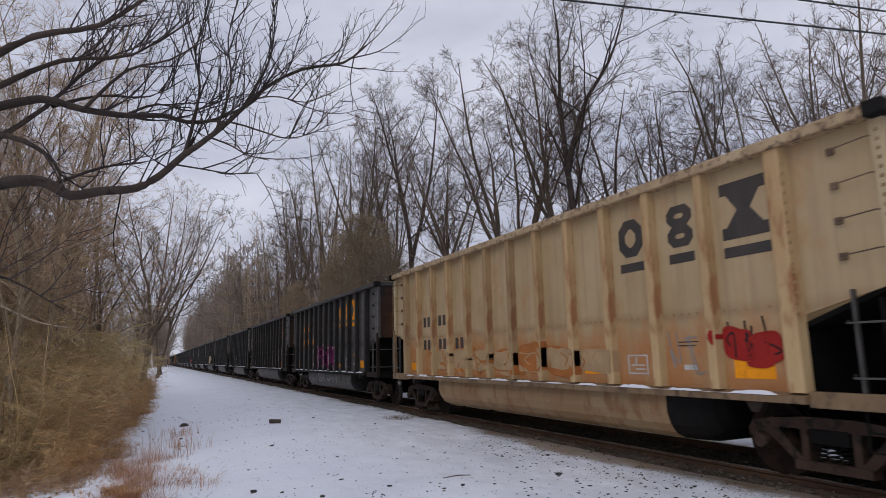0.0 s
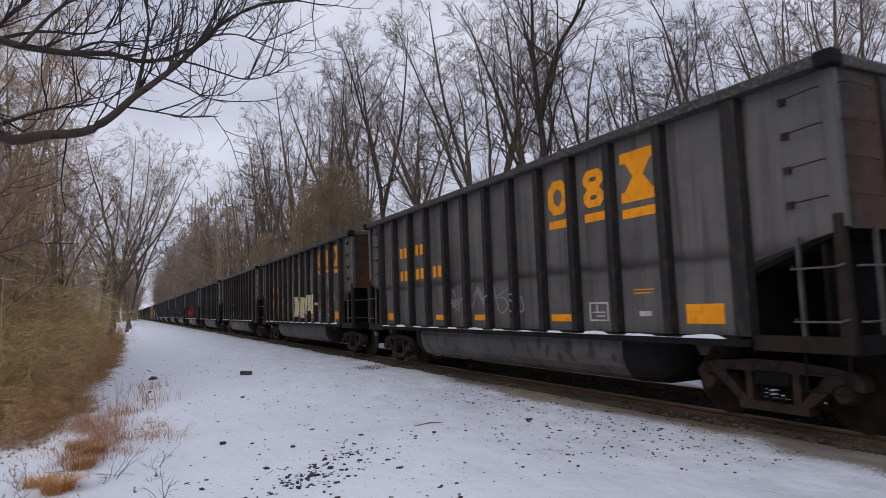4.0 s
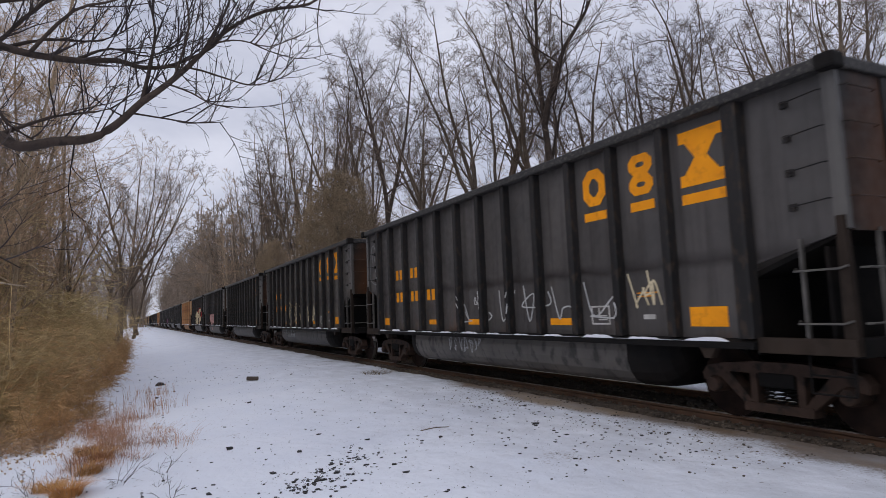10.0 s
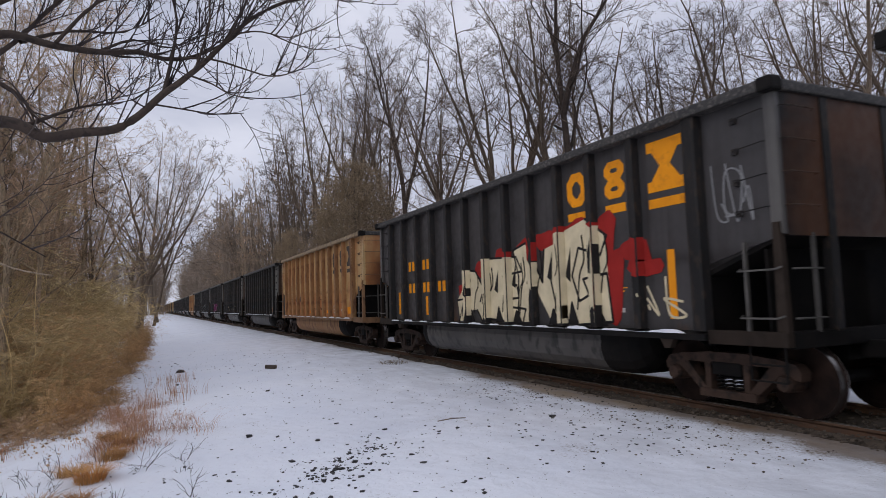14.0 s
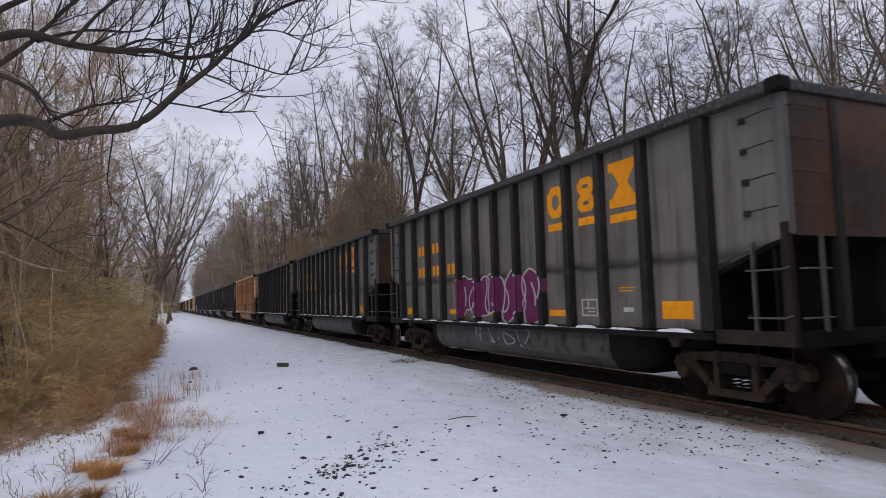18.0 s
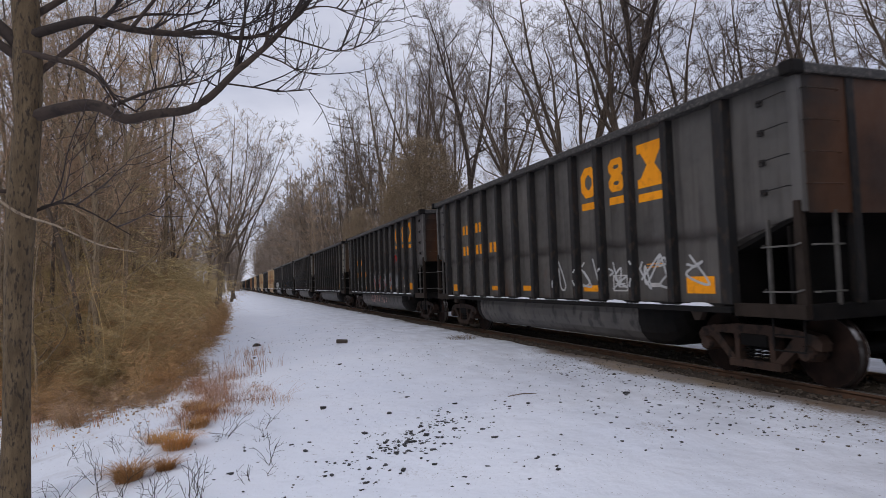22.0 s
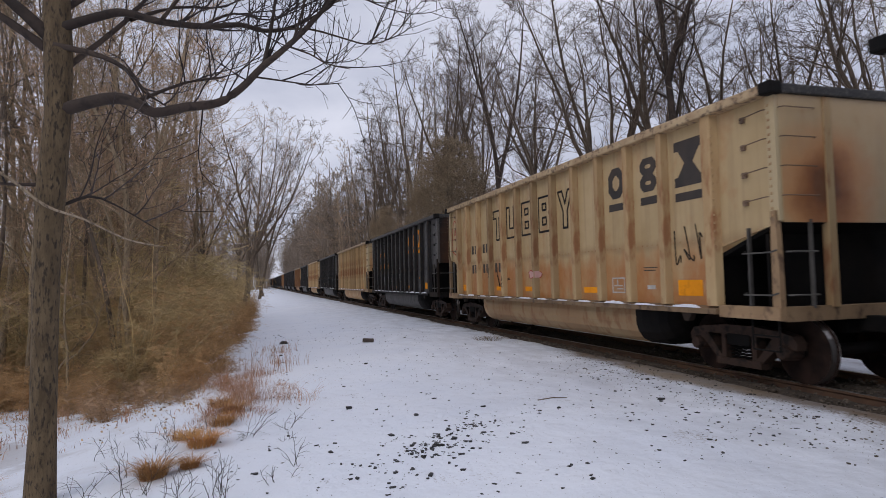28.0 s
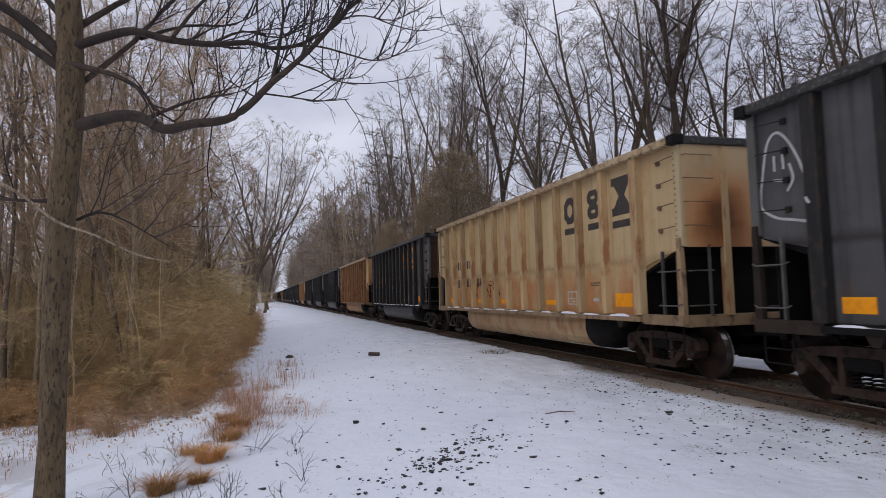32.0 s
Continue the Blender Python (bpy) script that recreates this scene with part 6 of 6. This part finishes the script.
def build_near_tree():
    """The tree whose limbs reach over the clearing."""
    rng = random.Random(64)
    tree = tagged(new("overhanging_tree"), "rough-barked bare tree with limbs reaching over the clearing", "tree")
    v, f = [], []
    stem = [Vector(p) for p in ((-2.0, 7.1, -0.75), (-1.97, 7.1, -0.35), (-1.95, 7.1, 0.3), (-1.94, 7.1, 1.1), (-1.93, 7.1, 1.8), (-1.90, 7.1, 2.5), (-1.84, 7.1, 3.3), (-1.84, 7.1, 3.9), (-1.86, 7.1, 4.5), (-1.95, 7.15, 5.3), (-1.9, 7.2, 6.4), (-2.1, 7.3, 7.8), (-2.0, 7.4, 9.2))]
    tube(v, f, stem, [0.18, 0.138, 0.116, 0.114, 0.118, 0.130, 0.118, 0.128, 0.12, 0.10, 0.08, 0.05, 0.02], 16)
    child("trunk", mesh_of("trunk", v, f, BARK_DARK, True), tree, "rough brown trunk")
    limbs = (
        ((-1.85, 7.08, 3.32), (-1.41, 6.98, 3.44), (-1.17, 6.95, 3.43), (-0.96, 6.95, 3.32), (-0.69, 6.95, 3.39), (-0.37, 6.95, 3.45), (-0.14, 6.95, 3.61), (0.09, 6.95, 3.87), (0.25, 6.9, 4.0), (0.47, 6.9, 4.22), (0.68, 6.9, 4.47), (0.95, 6.9, 4.78), (1.35, 6.85, 5.05), (1.84, 6.8, 5.20), (2.13, 6.8, 5.48)),
        ((-1.86, 7.05, 4.12), (-1.44, 7.0, 4.28), (-1.23, 7.0, 4.33), (-0.91, 7.0, 4.27), (-0.48, 7.0, 4.26), (-0.14, 7.0, 4.31), (0.09, 7.0, 4.27), (0.33, 7.0, 4.31), (0.57, 7.0, 4.44), (0.82, 7.0, 4.62), (1.0, 7.0, 4.95)),
        ((0.21, 7.0, 4.29), (0.57, 6.95, 4.31), (0.94, 6.95, 4.24), (1.19, 6.95, 4.2), (1.45, 6.95, 4.29), (1.69, 6.95, 4.57)),
        ((-1.86, 7.0, 3.95), (-1.43, 7.05, 3.88), (-1.17, 7.05, 3.72), (-1.07, 7.05, 3.56), (-0.86, 7.03, 3.42)),
        ((-1.9, 7.1, 4.05), (-2.23, 7.0, 4.35), (-2.6, 7.0, 4.6), (-3.1, 7.1, 5.1)),
        ((-1.95, 7.1, 3.95), (-2.42, 7.0, 4.26), (-2.9, 6.9, 4.4), (-3.4, 6.8, 4.9)),
        ((0.10, 6.95, 3.9), (0.18, 6.95, 4.31), (0.22, 6.95, 4.69), (0.16, 6.95, 5.1), (0.28, 6.95, 5.7)),
        ((0.33, 6.93, 4.10), (0.57, 6.93, 4.03), (0.75, 6.93, 3.94), (1.0, 6.93, 3.9)),
        ((0.0, 6.95, 3.75), (0.3, 6.93, 3.72), (0.6, 6.93, 3.7), (0.9, 6.93, 3.74)),
        ((-1.9, 7.1, 4.6), (-1.4, 7.0, 5.0), (-0.8, 6.9, 5.2), (-0.3, 6.9, 5.7), (0.1, 6.9, 6.2)),
        ((-1.92, 7.1, 5.0), (-2.4, 7.3, 5.6), (-2.8, 7.4, 6.4)), ((-1.9, 7.2, 6.2), (-1.3, 7.2, 6.7), (-0.8, 7.1, 7.4)),
        ((-1.95, 7.1, 2.3), (-1.75, 7.2, 2.45), (-1.5, 7.3, 2.5), (-1.0, 7.5, 2.2)), ((-2.0, 7.1, 2.6), (-2.4, 7.0, 2.6), (-2.9, 7.0, 2.7)),
        ((0.62, 6.9, 4.4), (0.85, 6.9, 4.62), (1.1, 6.9, 4.68), (1.4, 6.9, 4.66), (1.75, 6.9, 4.85)),
        ((-1.86, 7.1, 4.3), (-1.2, 7.3, 4.9), (-0.5, 7.5, 5.2), (0.2, 7.6, 5.9)), ((-1.88, 7.1, 4.4), (-2.3, 7.4, 5.0), (-2.5, 7.8, 5.9)), ((-1.84, 7.1, 3.7), (-1.3, 7.4, 4.4), (-0.9, 7.7, 5.1), (-0.3, 7.9, 5.6)),
        ((-1.2, 7.1, 4.3), (-0.8, 7.4, 4.6), (-0.3, 7.6, 4.75), (0.1, 7.7, 5.1)), ((-0.9, 7.0, 4.28), (-0.5, 6.6, 4.6), (-0.1, 6.4, 4.7), (0.3, 6.3, 5.0)), ((-0.5, 7.0, 4.27), (-0.2, 7.3, 4.55), (0.2, 7.5, 4.6), (0.55, 7.6, 4.9)), ((-1.1, 7.0, 3.45), (-0.7, 7.3, 3.75), (-0.2, 7.5, 3.95), (0.1, 7.6, 4.3)),
        ((0.68, 6.9, 4.47), (0.95, 6.9, 5.05), (1.02, 6.9, 5.5), (1.0, 6.9, 5.9)), ((0.4, 6.9, 4.15), (0.55, 6.9, 4.75), (0.5, 6.9, 5.3), (0.62, 6.9, 5.9)),
    )
    dead = [Vector(p) for p in ((-3.4, 6.6, 3.0), (-2.6, 6.5, 2.82), (-2.1, 6.45, 2.6), (-1.75, 6.4, 2.32), (-1.45, 6.4, 2.2), (-1.1, 6.4, 2.02), (-0.8, 6.4, 1.95))]
    lv, lf = [], []
    tube(lv, lf, smooth3(dead, 4), taper(0.022, 0.005, 25), 6)
    child("dead_branch", mesh_of("dead_branch", lv, lf, TAN_BARK, True), tree, "pale dead branch")
    sizes = (0.068, 0.052, 0.014, 0.036, 0.075, 0.05, 0.024, 0.012, 0.011, 0.05, 0.05, 0.04, 0.028, 0.022, 0.012, 0.04, 0.038, 0.036, 0.024, 0.022, 0.018, 0.022, 0.018, 0.016)
    for pts, r in zip(limbs, sizes):
        line = smooth3([Vector(p) for p in pts], 3)
        lv, lf = [], []
        tube(lv, lf, line, taper(r, max(r * 0.18, 0.005), len(line)), 7)
        limb = child("limb", mesh_of("limb", lv, lf, LIMB_BARK, True), tree)
        twigs = Lines()
        length = sum((b - a).length for a, b in zip(line, line[1:]))
        for k in range(int((3.5 if r < 0.03 else 7.0) * length) + 2):
            t = rng.uniform(0.3, 0.99)
            p, d = along(line, t)
            # long shoots that leave along the limb and bend upwards
            way = (d * rng.uniform(0.3, 1.0) + Vector((rng.gauss(0, 0.35), rng.gauss(0, 0.45), rng.gauss(0.45, 0.5)))).normalized()
            q = curve_path(rng, p, way, rng.uniform(0.35, 1.2), 9, 0.07, rng.uniform(0.0, 0.09))
            thick = min(0.0095, r * (1.1 - 0.6 * t))
            twigs.add(q, thick, 0.0026, 5)
            for j in range(5):
                p2, d2 = along(q, 0.15 + 0.8 * (j + rng.random()) / 5)
                q2 = curve_path(rng, p2, splay(rng, d2, rng.uniform(0.5, 0.95)), rng.uniform(0.08, 0.42), 5, 0.10, 0.06)
                twigs.add(q2, 0.0044, 0.002, 4)
                p3, d3 = along(q2, rng.uniform(0.3, 0.9))
                twigs.add(curve_path(rng, p3, splay(rng, d3, 0.7), rng.uniform(0.05, 0.2), 3, 0.1, 0.06), 0.003, 0.0018, 3)
        child("twig_spray", mesh_of("twig_spray", twigs.v, twigs.f, TWIG_DARK), limb, "thin dark twigs")


def smooth3(points, steps):
    out = []
    n = len(points)
    for i in range(n - 1):
        p0, p1, p2, p3 = points[max(i - 1, 0)], points[i], points[i + 1], points[min(i + 2, n - 1)]
        for k in range(steps):
            t = k / steps
            out.append(0.5 * (2 * p1 + (p2 - p0) * t + (2 * p0 - 5 * p1 + 4 * p2 - p3) * t * t + (3 * p1 - p0 - 3 * p2 + p3) * t ** 3))
    out.append(points[-1])
    return out


build_near_tree()


# ---- grass, weeds, coal and scraps on the snow ----
def blades(rng, verts, faces, x, y, count, radius, height, droop, width=0.004, loose=False):
    for _ in range(count):
        a, r = rng.uniform(0, 6.28), radius * math.sqrt(rng.random())
        px, py = x + r * math.cos(a), y + r * math.sin(a)
        b = rng.uniform(0, 6.28) if loose else a + rng.gauss(0, 0.7)
        h = height * rng.uniform(0.5, 1.0)
        out = h * droop * rng.uniform(0.3, 1.2)
        wx, wy = -math.sin(b) * width, math.cos(b) * width
        z = ground_z(px, py) - 0.02
        base = len(verts)
        for t, k in ((0, 1.0), (0.45, 0.9), (0.8, 0.6), (1.0, 0.15)):
            cx, cy = px + math.cos(b) * out * t * t, py + math.sin(b) * out * t * t
            cz = z + h * (t - 0.35 * droop * t * t)
            verts += [(cx - wx * k, cy - wy * k, cz), (cx + wx * k, cy + wy * k, cz)]
        for i in range(3):
            q = base + 2 * i
            faces.append((q, q + 1, q + 3, q + 2))


def flecks(rng):
    """Fallen leaves caught in the snow and the weeds at the foot of the thicket."""
    verts, faces = [], []
    for _ in range(2600):
        u = rng.random()
        x, y = -0.7 - 7.5 * u + rng.gauss(0, .6), 11.3 + 5.6 * u + rng.gauss(0, 1.0)
        p = Vector((x, y, ground_z(x, y) + 0.005 + 0.28 * rng.random() ** 3))
        a = Vector((rng.gauss(0, 1), rng.gauss(0, 1), rng.gauss(0, .5))).normalized()
        b = splay(rng, a, 1.57)
        k = rng.uniform(0.012, 0.034)
        base = len(verts)
        verts += [tuple(p - a * k), tuple(p + b * k * 0.55 + Vector((0, 0, k * 0.3))), tuple(p + a * k), tuple(p - b * k * 0.55)]
        faces += [(base, base + 1, base + 2), (base, base + 2, base + 3)]
    tagged(new("fallen_leaves", mesh_of("fallen_leaves", verts, faces, FALLEN)), "curled tan leaves lying in the snow", "leaves", kind="stuff")


def build_grass():
    rng = random.Random(91)
    for x, y, n, r, h in ((-0.98, 7.05, 420, 0.16, 0.42), (-0.62, 8.1, 380, 0.20, 0.40), (-0.66, 7.2, 260, 0.12, 0.28), (-0.85, 8.6, 260, 0.2, 0.3), (-0.45, 9.1, 260, 0.2, 0.34), (-0.35, 9.9, 300, 0.22, 0.38), (-0.55, 10.5, 260, 0.2, 0.36), (-2.75, 7.3, 300, 0.25, 0.42), (-2.95, 8.1, 260, 0.22, 0.4), (-2.6, 6.5, 240, 0.2, 0.34)):
        verts, faces = [], []
        blades(rng, verts, faces, x, y, int(n * 1.1), r * 0.72, h * 0.78, 1.15, 0.0032)
        tagged(new("grass_tuft", mesh_of("grass_tuft", verts, faces, DRY_GRASS)), "drooping tuft of dry orange grass in snow", "grass", "dry grass tufts")
    verts, faces = [], []
    for _ in range(120):
        y = rng.uniform(9.2, 13.4)
        x = -0.25 + 0.3 * math.sin(y * 1.9) + rng.gauss(0, 0.28)
        blades(rng, verts, faces, x, y, rng.randint(16, 48), rng.uniform(0.1, 0.35), 0.12 + 0.6 * rng.random() ** 2, rng.uniform(0.5, 1.6), rng.uniform(0.0015, 0.0026), True)
    for _ in range(26):
        x, y = rng.gauss(0.35, 0.3), rng.uniform(13, 18)
        blades(rng, verts, faces, x, y, 12, 0.2, rng.uniform(0.2, 0.6), 0.4, 0.003, True)
    for _ in range(64):
        u = rng.random()
        x, y = -0.8 - 6.5 * u + rng.gauss(0, .4), 10.2 + 4.5 * u + rng.gauss(0, .9)
        blades(rng, verts, faces, x, y, 18, 0.25, rng.uniform(0.15, 0.5), 0.8, 0.0035, True)
    flecks(rng)
    tagged(new("dry_weeds", mesh_of("dry_weeds", verts, faces, RED_GRASS)), "thin reddish dry weeds standing in the snow", "weeds", kind="stuff")
    verts, faces = [], []
    blades(rng, verts, faces, 6.25, 16.9, 220, 0.42, 0.2, 1.3)
    tagged(new("grass_tuft", mesh_of("grass_tuft", verts, faces, TAN_BARK)), "flattened grey-brown grass tuft by the ballast", "grass", "dry grass tufts")
    # bare seedlings near the tree
    for x, y, h in ((-1.1, 6.6, 0.65), (0.42, 6.7, 0.42), (-0.3, 6.2, 0.35), (-1.6, 6.4, 0.5), (0.15, 6.25, 0.3), *((rng.uniform(-2.2, 0.4), rng.uniform(5.6, 8.6), rng.uniform(0.2, 0.55)) for _ in range(18))):
        lines = Lines()
        for _ in range(4):
            q = curve_path(rng, Vector((x + rng.gauss(0, .05), y + rng.gauss(0, .05), ground_z(x, y) - 0.05)), Vector((rng.gauss(0, .4), rng.gauss(0, .4), 1)), h * rng.uniform(0.6, 1), 6, 0.2, 0.02)
            lines.add(q, 0.0036, 0.0016, 4)
            for _ in range(3):
                p, d = along(q, rng.uniform(0.3, 0.9))
                lines.add(curve_path(rng, p, splay(rng, d, 0.8), h * 0.3, 3, 0.2, 0), 0.0022, 0.0012, 3)
        plant = tagged(new("seedling"), "thin leafless seedling standing in the snow", "plant", "leafless seedlings")
        tagged(child("stem", mesh_of("stem", lines.v, lines.f, TWIG_DARK), plant, "dark forked stems"), kind="stuff")


build_grass()


def build_litter():
    rng = random.Random(47)
    places = []
    for _ in range(95):
        u = rng.gauss(0.5, 0.28)
        cx, cy = 1.0 + 1.9 * u + rng.gauss(0, 0.26), 5.7 + 2.4 * u + rng.gauss(0, 0.2)
        for _ in range(rng.randint(1, 8)):
            x, y = cx + rng.gauss(0, 0.09), cy + rng.gauss(0, 0.06)
            places.append((x, y, ground_z(x, y) + 0.003, 0.003 + 0.02 * rng.random() ** 2.4))
    for _ in range(150):
        x, y = rng.gauss(5.6, 0.7), 5.2 + 6.0 * rng.random() ** 1.2
        places.append((x, y, ground_z(x, y) + 0.003, 0.006 + 0.013 * rng.random() ** 2))
    for _ in range(240):
        x, y = rng.uniform(2.2, 6.2), 5 + 18 * rng.random() ** 1.4
        places.append((x, y, ground_z(x, y) + 0.003, 0.004 + 0.012 * rng.random() ** 3))
    for _ in range(620):
        x, y = rng.uniform(-0.6, 5.5), 5.0 + 20 * rng.random() ** 1.5
        places.append((x, y, ground_z(x, y) + 0.002, 0.004 + 0.014 * rng.random() ** 3))
    for _ in range(160):
        x, y = rng.uniform(-0.6, 4.5), 5.5 + 24 * rng.random()
        places.append((x, y, ground_z(x, y) + 0.003, 0.006 + 0.022 * rng.random() ** 3))
    scatter("coal_crumbs", places, COAL, 6, "small crumbs of coal scattered over snow", "coal", 1.9)
    big = ((1.22, 9.05, 0.05), (5.25, 7.65, 0.04), (1.95, 8.15, 0.032), (0.72, 19.6, 0.12), (3.72, 7.65, 0.028), (1.45, 7.3, 0.03), (2.05, 6.85, 0.035), (0.35, 8.0, 0.02), (2.2, 13.5, 0.045), (0.55, 16.5, 0.05))
    for k, (x, y, s) in enumerate(big):
        verts = [(p * s, q * s, r * s * 0.55) for p, q, r in LUMPS[k % 12]]
        ob = new("coal_lump", mesh_of("coal_lump", verts, LUMP_FACES, COAL))
        ob.matrix_basis = pose(x, y, ground_z(x, y) + s * 0.25, 0, 0, 40 * k)
        tagged(ob, "black lump of coal lying on the snow", "coal", "coal lumps on the snow")
    bm = bmesh.new()
    add_box(bm, -0.16, 0.16, -0.08, 0.08, -0.05, 0.05, 0.02)
    me = bpy.data.meshes.new("timber_block")
    bm.to_mesh(me)
    bm.free()
    me.materials.append(TIE)
    ob = new("timber_block", me)
    ob.matrix_basis = pose(3.05, 18.2, ground_z(3.05, 18.2) + 0.06, 0, 4, -12)
    tagged(ob, "short dark timber block lying on the snow", "timber")
    verts, faces = [], []
    tube(verts, faces, [Vector((3.7, 8.25, -.197)), Vector((3.95, 8.27, -.192)), Vector((4.15, 8.25, -.194))], [0.008, 0.008, 0.005], 5)
    tagged(new("fallen_stick", mesh_of("fallen_stick", [(x, y, z + 0.2 + ground_z(x, y)) for x, y, z in verts], faces, BARK)), "thin grey stick lying on the snow", "stick")


build_litter()


def build_wires():
    """Two overhead cables that cross above the line near the viewer."""
    for k, (a, b, sag) in enumerate((((-30, 20.7, 11.3), (60, 1.85, 11.3), 0.35), ((-20, 17.7, 12.1), (60, 2.98, 12.1), 0.3))):
        p, q = Vector(a), Vector(b)
        pts = [p.lerp(q, t / 40) - Vector((0, 0, sag * 4 * (t / 40) * (1 - t / 40))) for t in range(41)]
        verts, faces = [], []
        tube(verts, faces, pts, [0.03] * 41, 6)
        tagged(new("overhead_cable", mesh_of("overhead_cable", verts, faces, WIRE)), "black overhead cable against the sky", "cable", "overhead cables")


build_wires()


# ---- what moves: the whole train rolls towards the viewer ----
# seconds, metres gone
GONE = [(0, 0.0), (1, 16.11), (2, 32.22), (3, 48.38), (6, 96.54), (7, 112.64), (8, 128.74), (9, 144.82), (10, 160.88), (11, 176.89), (12, 192.89), (13, 208.92), (14, 224.98), (17, 273.15), (18, 289.23),
        (19, 305.27), (20, 321.25), (21, 337.15), (22, 353.06), (23, 368.95), (24, 384.8), (25, 400.62), (28, 447.78), (29, 463.58), (30, 479.41), (31, 495.24), (32, 511.02)]
START_Y = 3.52


def motions():
    for c, car in CARS.items():
        walk(car, [(t, pose(TRACK_X, START_Y + NEAR_END[c] - x, 0)) for t, x in GONE])
    # wheels turn while a car rolls past
    ts, xs = [g[0] for g in GONE], [g[1] for g in GONE]
    for c, car in CARS.items():
        if not -1 <= c <= 33:
            continue
        begin = float(np.interp(START_Y + NEAR_END[c] - 22, xs, ts))
        end = float(np.interp(START_Y + NEAR_END[c] + 16, xs, ts))
        for ob in car.children:
            if ob.name.split(".")[0] != "wheelset":
                continue
            _, y, z = ob.matrix_basis.translation
            rows, k = [], int(begin * FPS) + 1
            while k / FPS < min(end, 32.0):
                turn = math.degrees(float(np.interp(k / FPS, ts, xs)) / 0.463)
                rows.append((k / FPS, pose(0, y, z, turn % 360)))
                k += 1
            if len(rows) > 2:
                if rows[0][0] > 0.05:
                    rows.insert(0, (0.0, rows[0][1]))
                if rows[-1][0] < 31.95:
                    rows.append((32.0, rows[-1][1]))
                walk(ob, rows)


motions()
